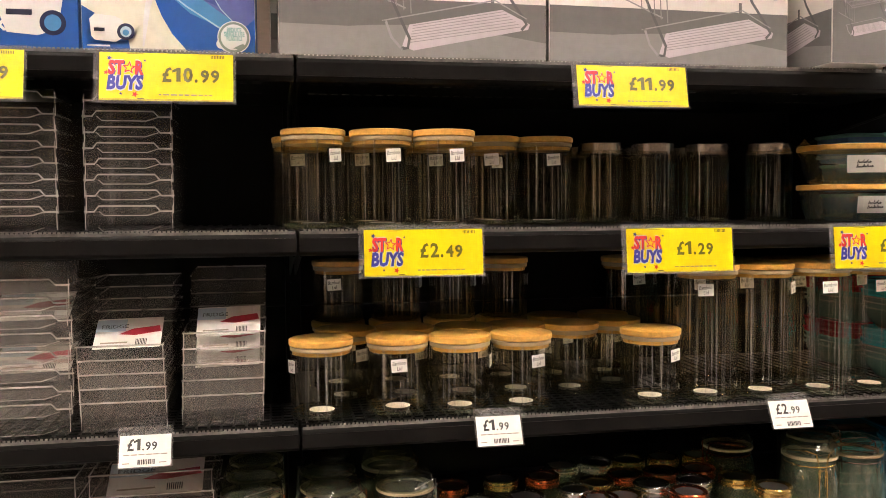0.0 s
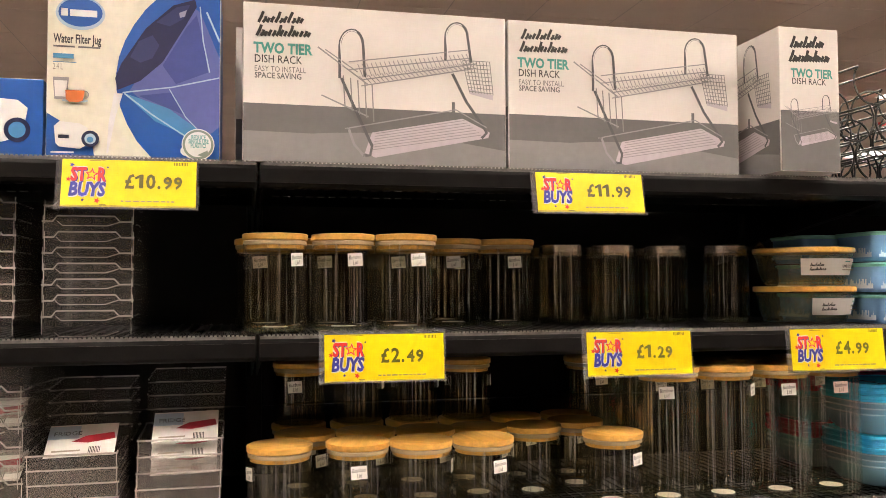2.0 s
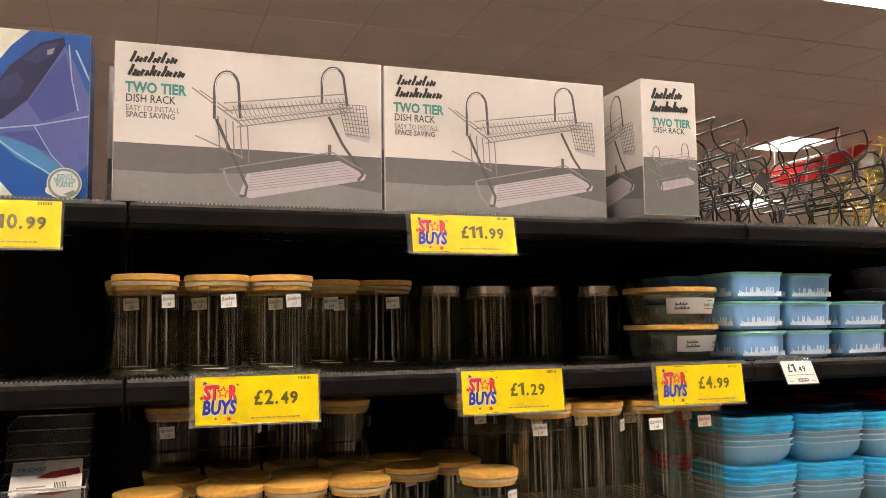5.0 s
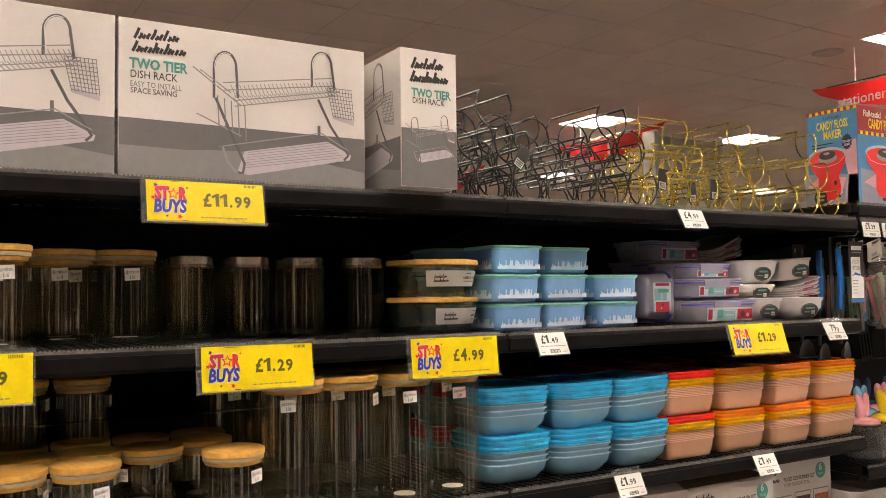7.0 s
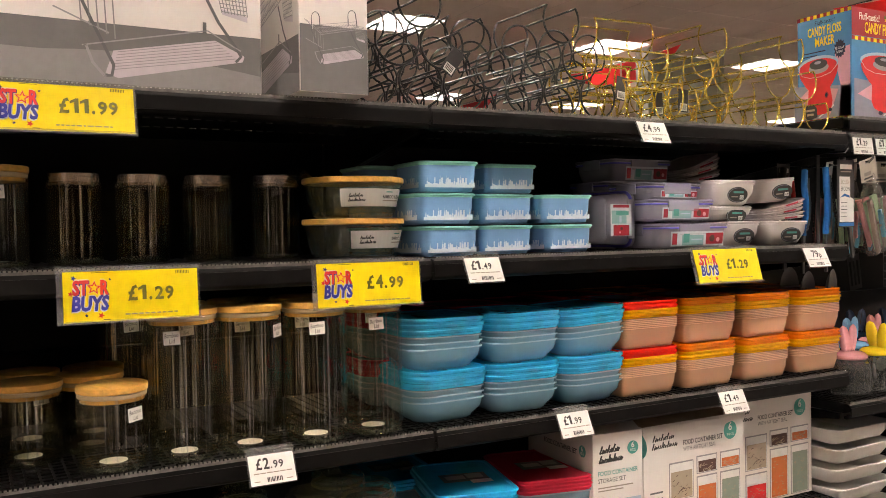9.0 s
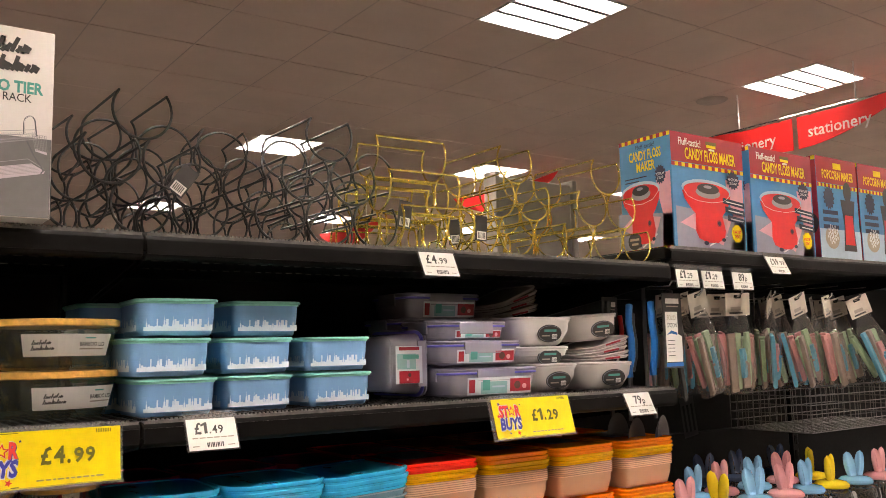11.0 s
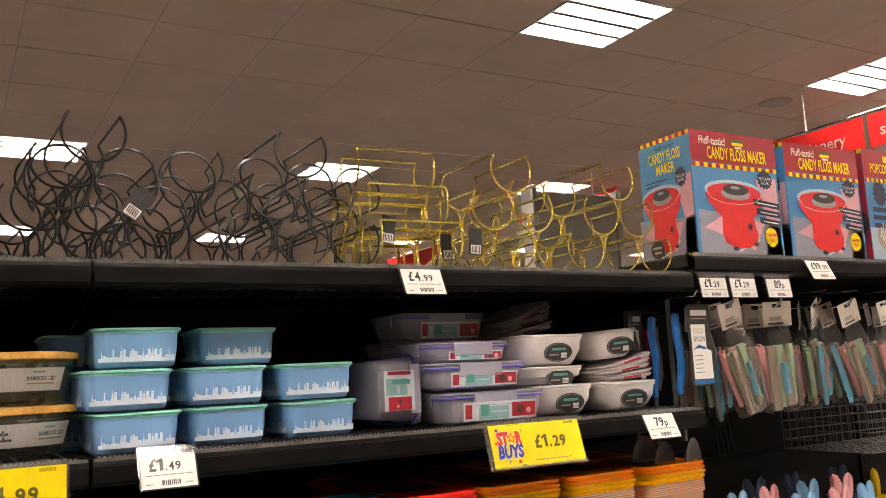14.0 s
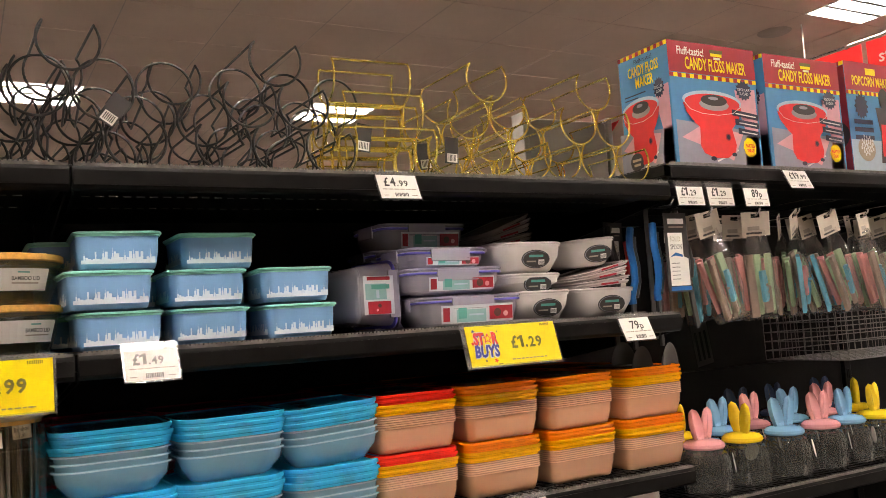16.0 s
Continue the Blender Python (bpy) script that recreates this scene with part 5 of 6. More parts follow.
for k in range(7):
    clear_bin(pose(-0.305 + 0.002 * (k % 2), Y + 0.04, BASE + 0.036 * k), 0.195, 0.28, 0.045, 0.05, k == 5)
    clear_bin(pose(-0.520 + 0.002 * (k % 2), Y + 0.04, BASE + 0.036 * k), 0.195, 0.28, 0.045, 0.05)
# crinkled film round the tall bin stack
bm = bmesh.new()
rings = []
for k in range(7):
    pts = rounded(0.17 - 0.004 * k, 0.30, 0.03, 0.225 + 0.015 * k, 5)
    rings.append(ring(bm, [(x + 0.006 * noise.noise((x * 60, y * 60, k * 1.3)), y + 0.006 * noise.noise((y * 60, x * 60, k * 1.7)), z + 0.004 * noise.noise((x * 40, y * 40, k))) for x, y, z in pts]))
for a, b in zip(rings, rings[1:]):
    bridge(bm, a, b)
bmesh.ops.transform(bm, matrix=pose(-0.40, Y + 0.19, LOW), verts=bm.verts)
bmesh.ops.solidify(bm, geom=bm.faces[:], thickness=0.0005)
tagged(part("film_wrap", bm, FILM, smooth=True), "crinkled clear film wrapped round a bin stack", "film")


# ---- clip-top and screw-top preserving jars on the base shelf ----
def cliptop_jar(r, h, wire):
    t = thing("cliptop_jar", pose(0, 0, 0), "clip-top glass preserving jar with wire bail", "jar", "clip-top jars")
    part("glass", lathe([(0, 0), (r - 0.004, 0), (r, 0.008), (r, h * 0.68), (r * 0.92, h * 0.78), (r * 0.86, h * 0.80), (r * 0.90, h * 0.86), (r * 0.82, h * 0.86), (r * 0.80, h * 0.78), (r - 0.004, h * 0.67), (r - 0.004, 0.01), (0, 0.008)], 36), GREEN_GLASS, t, smooth=True)
    part("seal", lathe([(r * 0.80, h * 0.862), (r * 0.95, h * 0.865), (r * 0.95, h * 0.885), (r * 0.80, h * 0.888)], 36), SILICONE, t, "pale rubber seal", True)
    part("lid", lathe([(0, h * 0.95), (r * 0.55, h * 0.955), (r * 0.68, h), (r * 0.80, h), (r * 0.93, h * 0.96), (r * 0.93, h * 0.89), (r * 0.7, h * 0.888), (0, h * 0.93)], 36), GREEN_GLASS, t, smooth=True)
    part("bail", tube([(-r * 0.1, -r * 0.98, h * 0.66), (-r * 0.1, -r * 1.04, h * 0.80), (-r * 0.22, -r * 0.98, h * 0.93), (-r * 0.5, -r * 0.8, h * 0.95), (-r * 0.97, 0, h * 0.92)], 0.0013, 6), wire, t)
    part("bail", tube([(r * 0.1, -r * 0.98, h * 0.66), (r * 0.1, -r * 1.04, h * 0.80), (r * 0.22, -r * 0.98, h * 0.93), (r * 0.5, -r * 0.8, h * 0.95), (r * 0.97, 0, h * 0.92)], 0.0013, 6), wire, t)
    part("lever", tube([(-r * 0.14, -r * 1.03, h * 0.80), (-r * 0.14, -r * 1.07, h * 0.58), (r * 0.14, -r * 1.07, h * 0.58), (r * 0.14, -r * 1.03, h * 0.80), (-r * 0.14, -r * 1.03, h * 0.80)], 0.0013, 6), wire, t)
    part("neck_wire", tube([(r * 0.87 * math.cos(a), r * 0.87 * math.sin(a), h * 0.815) for a in [2 * math.pi * i / 28 for i in range(28)]], 0.0013, 6, closed=True), wire, t)
    return t


row(lambda: cliptop_jar(0.055, 0.225, CHROME), [(-0.045, Y + 0.20, -100), (-0.05, Y + 0.10, 80), (0.09, Y + 0.20, -100), (0.22, Y + 0.08, 100), (1.145, Y + 0.11, 90), (-0.045, Y + 0.30, 60), (1.13, Y + 0.23, 60)], BASE)
row(lambda: cliptop_jar(0.055, 0.215, COPPER), [(0.095, Y + 0.065, 110), (-0.045, Y + 0.0 + 0.045, 95), (0.088, Y + 0.13, 100), (0.93, Y + 0.23, -80)], BASE)
row(lambda: cliptop_jar(0.055, 0.235, BRASS), [(1.025, Y + 0.085, -8), (0.205, Y + 0.185, 100)], BASE)


def screw_jar(lid_mat, words):
    r, h = 0.036, 0.165
    t = thing("screw_top_jar", pose(0, 0, 0), words, "jar", "screw-top jars")
    part("glass", lathe([(0, 0), (r - 0.003, 0), (r, 0.006), (r, h * 0.72), (r * 0.9, h * 0.86), (r * 0.87, h * 0.86), (r - 0.003, h * 0.7), (r - 0.003, 0.008), (0, 0.007)], 32), GREEN_GLASS, t, smooth=True)
    part("lid_band", lathe([(r * 0.72, h - 0.002), (r * 0.92, h), (r * 0.97, h - 0.002), (r * 0.98, h - 0.007), (r * 0.955, h - 0.009), (r * 0.98, h - 0.012), (r * 0.98, h - 0.018), (r * 0.94, h - 0.019), (r * 0.9, h - 0.014)], 32), lid_mat, t, smooth=True)
    part("lid_disc", lathe([(0, h - 0.004), (r * 0.74, h - 0.004), (r * 0.74, h - 0.006)], 32), DARK, t, smooth=True)
    return t


row(lambda: screw_jar(COPPER, "glass screw-top jar with copper-red lid"), [(0.322, Y + 0.17, 0), (0.675, Y + 0.17, 0), (0.752, Y + 0.17, 0), (0.835, Y + 0.175, 0), (0.575, Y + 0.02 + 0.025, 0), (0.75, Y + 0.045, 0)], BASE)
row(lambda: screw_jar(TIN, "glass screw-top jar with silver lid"), [(0.352, Y + 0.075, 0), (0.445, Y + 0.08, 0), (0.547, Y + 0.10, 0), (0.57, Y + 0.25, 0), (0.645, Y + 0.255, 0), (0.70, Y + 0.10, 0), (0.79, Y + 0.105, 0)], BASE)
row(lambda: screw_jar(BRASS, "glass screw-top jar with brass lid"), [(0.425, Y + 0.19, 0), (0.60, Y + 0.10 + 0.03, 0), (0.622, Y + 0.05, 0), (0.72, Y + 0.26, 0), (0.80, Y + 0.265, 0), (0.88, Y + 0.265, 0), (0.885, Y + 0.11, 0), (0.92, Y + 0.04, 0)], BASE)
row(lambda: screw_jar(COPPER, "glass screw-top jar with copper-red lid"), [(0.51, Y + 0.19, 0)], BASE)

# ---- lower shelf: flat lidded tubs, container cartons, white trays ----
for x, y, mat, words, n, turn in ((1.38, Y + 0.15, LID_CYAN, "flat plastic tubs with stacked blue lids", 5, -14), (1.585, Y + 0.17, LID_PINK, "flat plastic tubs with stacked red lids", 4, -12), (1.31, Y + 0.36, LID_CYAN, "flat plastic tubs with stacked blue lids", 3, -6)):
    pk = nested_tubs(4, n, 0.165, 0.235, 0.075, 0.02, 0.008, TUB_CLEAR, [mat], words, "flat tub packs", lid_h=0.008, step=0.024)
    pk.matrix_basis = pose(x, y, BASE, 0, 0, turn)
    fc = Face((-0.05, -0.07, 0.153 + 0.0076 * n), (1, 0.0, 0), (0, 1, 0), 0.1, 0.09, 0.0012)
    fc.rect(DARK, 0, 0.25, 1, 0.9).up().rect(WHITE_INK, 0.55, 0.05, 1.0, 0.3).rect(FAINT, 0.1, 0.4, 0.5, 0.7).rect(SAGE, 0.55, 0.45, 0.9, 0.8)
    fc.finish(pk)


def six_mark(fc, x, y, r):
    fc.disc(TEAL, x, y, r)
    fc.up().text(WHITE_INK, "6", x - 0.32 * r, y - 0.0 * r, r * fc.w * 1.25, bold=0.02).text(WHITE_INK, "PIECE", x - 0.5 * r, y - 0.6 * r * fc.w / fc.h, 0.009, width=r)
    fc.up(-1)


def jar_print(fc, x0, y0, x1, y1, fill, top):
    """A printed picture of one clear container and its contents."""
    fc.rect(GREY_C, x0, y0, x1, y1).up().rect(WHITE_INK, x0 + 0.008, y0 + 0.008, x1 - 0.008, y1 - 0.012)
    fc.up().rect(fill, x0 + 0.016, y0 + 0.012, x1 - 0.016, y0 + (y1 - y0) * top)
    fc.up(0.5)
    rnd = random.Random(int(x0 * 1000 + y0 * 77))
    for i in range(26):
        a, b = rnd.uniform(x0 + 0.02, x1 - 0.05), rnd.uniform(y0 + 0.02, y0 + (y1 - y0) * top - 0.03)
        fc.stroke(BEAN if fill is not BEAN else CHOC, [(a, b), (a + 0.02, b + rnd.uniform(-0.01, 0.02))], 0.0012)
    fc.up(-2.5)


def container_carton(m, w, d, h, open_top, seed, small=False):
    t = thing("container_set_box", m, "off-white printed carton of a food container set", "box", "container set cartons")
    board = carton(t, w, d, h)
    fc = Face((0, 0, 0), (1, 0, 0), (0, 0, 1), w, h)
    if small:
        script(fc, 0.12, 0.76, 0.5, 0.15, seed)
        six_mark(fc, 0.80, 0.86, 0.11)
        fc.text(TEAL, "FOOD CONTAINER", 0.1, 0.66, 0.014, width=0.8, bold=0.02).text(DARK, "STORAGE SET", 0.1, 0.60, 0.014, width=0.55)
        fc.rect(FAINT, 0.1, 0.555, 0.8, 0.565).rect(FAINT, 0.1, 0.53, 0.6, 0.54).rect(PALE, 0.1, 0.1, 0.95, 0.45)
        fc.up().rect(PASTA, 0.4, 0.2, 0.58, 0.42).rect(SAGE, 0.65, 0.15, 0.85, 0.28)
    else:
        script(fc, 0.08, 0.80, 0.26, 0.13, seed)
        six_mark(fc, 0.86, 0.86, 0.068)
        fc.text(DARK, "FOOD CONTAINER SET", 0.38, 0.80, 0.016, width=0.40, bold=0.02).text(GREY_A, "WITH AIRTIGHT SEAL", 0.38, 0.745, 0.014, width=0.33)
        for i in range(5):
            fc.rect(GREY_A, 0.06, 0.42 - i * 0.055, 0.18, 0.435 - i * 0.055)
        jar_print(fc, 0.24, 0.33, 0.48, 0.66, BEAN, 0.75)
        jar_print(fc, 0.24, 0.02, 0.48, 0.30, RED, 0.6)
        jar_print(fc, 0.51, 0.52, 0.72, 0.68, CHOC, 0.7)
        jar_print(fc, 0.51, 0.02, 0.72, 0.50, PASTA, 0.82)
        jar_print(fc, 0.75, 0.53, 0.96, 0.68, PASTA, 0.6)
        jar_print(fc, 0.75, 0.02, 0.96, 0.50, SAGE, 0.85)
    fc.finish(board)
    s = Face((0, d, 0), (0, -1, 0), (0, 0, 1), d, h)
    s.text(DARK, "FOOD CONTAINER SET", 0.28, 0.80, 0.016, width=0.5, bold=0.02)
    six_mark(s, 0.86, 0.84, 0.11 * w / d * 0.9)
    s.finish(board)
    if open_top:
        bm = bmesh.new()
        vs = [[bm.verts.new((w * i / 8, -0.006 * k + (0.003 * math.sin(i) if k else 0), h + 0.002 - 0.004 * k * k + 0.002 * k * math.sin(i * 1.9))) for k in range(3)] for i in range(9)]
        for i in range(8):
            for k in range(2):
                bm.faces.new((vs[i][k], vs[i + 1][k], vs[i + 1][k + 1], vs[i][k + 1]))
        bmesh.ops.solidify(bm, geom=bm.faces[:], thickness=0.001)
        part("torn_flap", bm, CARD, t, "torn white card flap")
        part("inner_top", box(0.004, w - 0.004, 0.004, d - 0.004, h, h + 0.0006), CARD_BROWN, t)
    return t


container_carton(pose(1.638, Y + 0.035, BASE, 0, 0, -4), 0.132, 0.27, 0.265, False, 21, True)
bm = bmesh.new()
q = [bm.verts.new(v) for v in ((1.63, Y + 0.05, BASE + 0.267), (1.765, Y + 0.03, BASE + 0.267), (1.79, Y + 0.12, BASE + 0.295), (1.65, Y + 0.20, BASE + 0.285))]
bm.faces.new(q)
bmesh.ops.solidify(bm, geom=bm.faces[:], thickness=0.0012)
tagged(part("carton_flap", bm, CARD), "lifted white card flap on an open carton", "flap")
container_carton(pose(1.780, Y + 0.035, BASE, 0, 0, 0), 0.315, 0.13, 0.262, True, 23)
container_carton(pose(2.10, Y + 0.105, BASE, 0, 0, 0), 0.330, 0.13, 0.268, False, 25)
container_carton(pose(1.80, Y + 0.24, BASE, 0, 0, 0), 0.315, 0.13, 0.262, False, 27)
for k in range(5):
    t = thing("white_tray", pose(2.56, Y + 0.20, 0.72 + 0.052 * k, 0, 0, 2 * (k % 2)), "white plastic stacking tray", "tray", "white trays")
    part("shell", tub_mesh(0.235, 0.32, 0.04, 0.025, 0.010, wall=0.003, rim=0.008), TRAY_WHITE, t, smooth=True)
    if k == 4:
        fc = Face((-0.10, -0.152, 0.002), (1, 0, 0), (0, -0.1, 1), 0.2, 0.033, 0.002)
        fc.rect(PAPER, 0, 0, 1, 1).up().rect(CHOC, 0.45, 0.15, 0.75, 0.85).rect(FAINT, 0.05, 0.4, 0.35, 0.55)
        for i in range(8):
            fc.rect(DARK, 0.82 + i * 0.018, 0.2, 0.83 + i * 0.018, 0.85)
        fc.finish(board)


# ---- wire wine racks on the top shelf ----
def wine_rack(m, rows, mat, words, pitch=0.098, depth=0.15, wire=0.0028, radius=0.047, flip=False):
    """A pyramid of open cradles in a front and a back plane, joined by straight rods at their open ends; a flipped one stands on its head."""
    t = thing("wine_rack", m, words, "wine rack", "wire wine racks")
    rise = 0.062 if flip else 0.0765
    top = radius * (1 + math.sin(radians(36))) + rise * (len(rows) - 1)
    up = lambda z: top - z + wire if flip else z
    for j, n in enumerate(rows):
        x0 = -n * pitch / 2
        zc = radius + rise * j
        for i in range(n):
            cx = x0 + (i + 0.5) * pitch
            for yy in (0, depth):
                pts = [(cx + radius * math.cos(radians(144 + 252 * k / 23)), yy, up(zc + radius * math.sin(radians(144 + 252 * k / 23)))) for k in range(24)]
                part("cradle", tube(pts, wire, 6), mat, t, smooth=True)
            for a in (144, 36):
                x, z = cx + radius * math.cos(radians(a)), up(zc + radius * math.sin(radians(a)))
                part("rod", tube([(x, -0.001, z), (x, depth + 0.001, z)], wire, 6), mat, t, smooth=True)
    return t


BLK, GLD = "black coated wire wine rack lying on the shelf", "shiny gold wire wine rack on the shelf"
UP = TOP + 0.003
for x, y, turn, flip in ((1.243, 0.045, 2, False), (1.578, 0.045, 2, False), (1.305, 0.13, -4, True), (1.625, 0.13, 3, True), (1.44, 0.21, -6, False), (1.215, 0.24, 5, False)):
    wine_rack(pose(x, Y + y, UP, 0, 0, turn), (3, 2, 1), BLACK_WIRE, BLK, depth=0.18 if y < 0.2 else 0.15, wire=0.0023, flip=flip)
for x, y, turn in ((2.012, 0.040, 1), (2.282, 0.040, 2), (2.19, 0.235, -2)):
    wine_rack(pose(x, Y + y, UP, 0, 0, turn), (3, 2, 1), GOLD_WIRE, GLD, depth=0.19, wire=0.0020)
wine_rack(pose(1.860, Y + 0.12, UP, 0, 0, 87), (3, 2, 1), GOLD_WIRE, GLD, wire=0.0020, depth=0.155)
wine_rack(pose(1.895, Y + 0.20, UP, 0, 0, 84), (3, 2), GOLD_WIRE, GLD, wire=0.0020, depth=0.165)
for x, y, z, turn in ((1.735, Y + 0.045, TOP + 0.045, 8), (1.925, Y + 0.05, TOP + 0.03, 3), (1.89, Y + 0.09, TOP + 0.025, -6), (1.29, Y + 0.03, TOP + 0.07, 35)):
    t = thing("rack_tag", pose(x, y, z, 0, turn, 0), "small black swing tag with barcode on a wine rack", "tag", "rack tags")
    part("card", box(-0.015, 0.015, 0, 0.0008, 0, 0.052), DARK, t)
    fc = Face((-0.015, 0, 0), (1, 0, 0), (0, 0, 1), 0.03, 0.052, 0.0005)
    fc.rect(PAPER, 0.15, 0.05, 0.9, 0.38)
    fc.up()
    for i in range(6):
        fc.rect(DARK, 0.24 + i * 0.1, 0.1, 0.29 + i * 0.1, 0.34)
    fc.finish(t)


# ---- candy floss and popcorn machine cartons ----
def machine_print(fc, x0, x1, sugar=True):
    w = x1 - x0
    X = lambda v: x0 + v * w
    P = lambda pts: [(X(a), b) for a, b in pts]
    fc.poly(SLATE, P([(0, 0), (1, 0), (1, 0.30), (0, 0.36)])).poly(PINK, P([(0.80, 0.02), (0.84, 0.30), (0.76, 0.50), (0.74, 0.64), (1.0, 0.66), (1, 0.02)]))
    fc.up().poly(PINK, P([(0.05, 0.22), (0.3, 0.33), (0.8, 0.28), (0.65, 0.05), (0.45, 0.12)])).stroke(WHITE_INK, P([(0.45, 0.04), (0.72, 0.14)]), 0.004)
    fc.up().poly(RED, P([(0.09, 0.50), (0.12, 0.43), (0.22, 0.34), (0.27, 0.31), (0.26, 0.16), (0.30, 0.10), (0.42, 0.065), (0.58, 0.07), (0.68, 0.12), (0.70, 0.18), (0.66, 0.31), (0.72, 0.36), (0.78, 0.43), (0.80, 0.50)]))
    fc.disc(PALE, X(0.445), 0.53, 0.36 * w, 0.085)
    fc.up().disc(RED, X(0.445), 0.515, 0.335 * w, 0.072).disc(NAVY, X(0.40), 0.06, 0.035 * w, 0.018).disc(NAVY, X(0.66), 0.10, 0.03 * w, 0.016)
    fc.up().disc(GREY_C, X(0.46), 0.50, 0.18 * w, 0.05).disc(CRIMSON, X(0.60), 0.24, 0.035 * w, 0.03)
    fc.up().disc(DARK, X(0.46), 0.535, 0.16 * w, 0.046).disc(NAVY, X(0.60), 0.24, 0.022 * w, 0.02)
    fc.up().disc(SLATE, X(0.45), 0.55, 0.06 * w, 0.014).stroke(WHITE_INK, P([(0.1, 0.505), (0.16, 0.45), (0.30, 0.42), (0.5, 0.415), (0.68, 0.44), (0.79, 0.5)]), 0.0012)
    fc.disc(NAVY, X(0.84), 0.64, 0.105 * w, 0.088, 28, 0.22)
    fc.up().text(WHITE_INK, "REGULAR", X(0.765), 0.635, 0.010, width=0.15 * w).text(WHITE_INK, "SUGAR!", X(0.785), 0.60, 0.010, width=0.11 * w)
    fc.up(-6)


def treat_carton(m, name, title, label, w=0.28, d=0.165, h=0.287, popcorn=False):
    t = thing(name, m, label, "box", "treat machine cartons")
    board = carton(t, w, d, h, SKY)
    part("top_panel", box(0.001, w - 0.001, 0.001, d - 0.001, h, h + 0.0008), CRIMSON, t)
    for face in (0, 1):
        if face == 0:
            fc = Face((0, 0, 0), (1, 0, 0), (0, 0, 1), w, h)
            fc.rect(CRIMSON, 0, 0.745, 1, 1)
            y0, n = 0.705, 22
        else:
            fc = Face((0, d, 0), (0, -1, 0), (0, 0, 1), d, h)
            y0, n = 0.965, 16
        for i in range(n):
            fc.rect(YELLOW if i % 2 else CRIMSON, i / n, y0, (i + 1) / n, y0 + 0.035)
        fc.up()
        if face == 0 and not popcorn:
            machine_print(fc, 0.03, 0.97)
            fc.up(4)
            fc.text(WHITE_INK, "Fluff-tastic!", 0.09, 0.89, 0.026, width=0.30, bold=0.02).text(YELLOW, title, 0.17, 0.775, 0.040, width=0.70, bold=0.025)
            fc.rect(YELLOW, 0.47, 0.90, 0.60, 0.925).rect(OLIVE, 0.46, 0.925, 0.61, 0.955).rect(WHITE_INK, 0.50, 0.875, 0.58, 0.893)
            for i in range(3):
                fc.poly(NAVY, [(0.66 + 0.03 * i, 0.475 - 0.075 * i), (0.97, 0.445 - 0.072 * i), (0.97, 0.395 - 0.072 * i), (0.66 + 0.03 * i, 0.425 - 0.075 * i)])
            fc.disc(YELLOW, 0.84, 0.165, 0.08, 0.085, 20, 0.1)
            fc.up().text(RED, "PARTIES", 0.785, 0.165, 0.011, width=0.11, bold=0.03).text(RED, "TREAT", 0.80, 0.125, 0.011, width=0.08, bold=0.03)
            for i in range(3):
                fc.poly(WHITE_INK, [(0.70 + 0.03 * i, 0.447 - 0.075 * i), (0.94, 0.427 - 0.072 * i), (0.94, 0.417 - 0.072 * i), (0.70 + 0.03 * i, 0.437 - 0.075 * i)])
        elif face == 0:
            fc.rect(PALE, 0.0, 0.0, 1, 0.3).up()
            fc.poly(DARK, [(0.56, 0.1), (0.88, 0.1), (0.84, 0.35), (0.90, 0.60), (0.54, 0.60), (0.60, 0.35)]).up().poly(RED, [(0.60, 0.16), (0.84, 0.16), (0.82, 0.45), (0.62, 0.45)]).disc(DARK, 0.72, 0.68, 0.1, 0.1).disc(BEAN, 0.28, 0.22, 0.17, 0.11)
            fc.up().text(YELLOW, title, 0.12, 0.79, 0.036, width=0.78, bold=0.025).rect(YELLOW, 0.4, 0.89, 0.6, 0.95).disc(NAVY, 0.25, 0.6, 0.14, 0.12, 28, 0.22)
            for i in range(3):
                fc.rect(NAVY, 0.08, 0.44 - 0.07 * i, 0.45, 0.48 - 0.07 * i)
            for i in range(30):
                a, r = i * 2.4, 0.13 * math.sqrt(i / 30)
                fc.rect(WHITE_INK, 0.28 + r * math.cos(a), 0.24 + r * 0.7 * math.sin(a), 0.305 + r * math.cos(a), 0.265 + r * 0.7 * math.sin(a))
        elif not popcorn:
            machine_print(fc, -0.06, 0.98)
            fc.up(4)
            a, b = title.rsplit(" ", 1)
            fc.text(NAVY, "Fluff-tastic!", 0.36, 0.90, 0.016, width=0.36).text(YELLOW, a, 0.22, 0.80, 0.034, width=0.62, bold=0.025).text(YELLOW, b, 0.36, 0.70, 0.034, width=0.36, bold=0.025)
            fc.rect(NAVY, 0.12, 0.645, 0.55, 0.655).rect(NAVY, 0.12, 0.615, 0.4, 0.625).disc(DARK, 0.26, 0.10, 0.13)
            fc.up().rect(BEAN, 0.17, 0.105, 0.35, 0.125).rect(BEAN, 0.2, 0.065, 0.33, 0.085)
            for i in range(16):
                fc.rect(YELLOW if i % 2 else CRIMSON, i / 16, 0.0, (i + 1) / 16, 0.025)
        else:
            fc.rect(CRIMSON, 0, 0.0, 1, 0.96).up().text(YELLOW, title, 0.1, 0.8, 0.03, width=0.8, bold=0.02).disc(DARK, 0.75, 0.35, 0.25, 0.14)
        fc.finish(board)
    return t


HI = 1.783
treat_carton(pose(2.487, 1.45, HI), "candy_floss_box", "CANDY FLOSS MAKER", "red and blue printed candy floss maker carton")
treat_carton(pose(2.805, 1.455, HI), "candy_floss_box", "CANDY FLOSS MAKER", "red and blue printed candy floss maker carton")
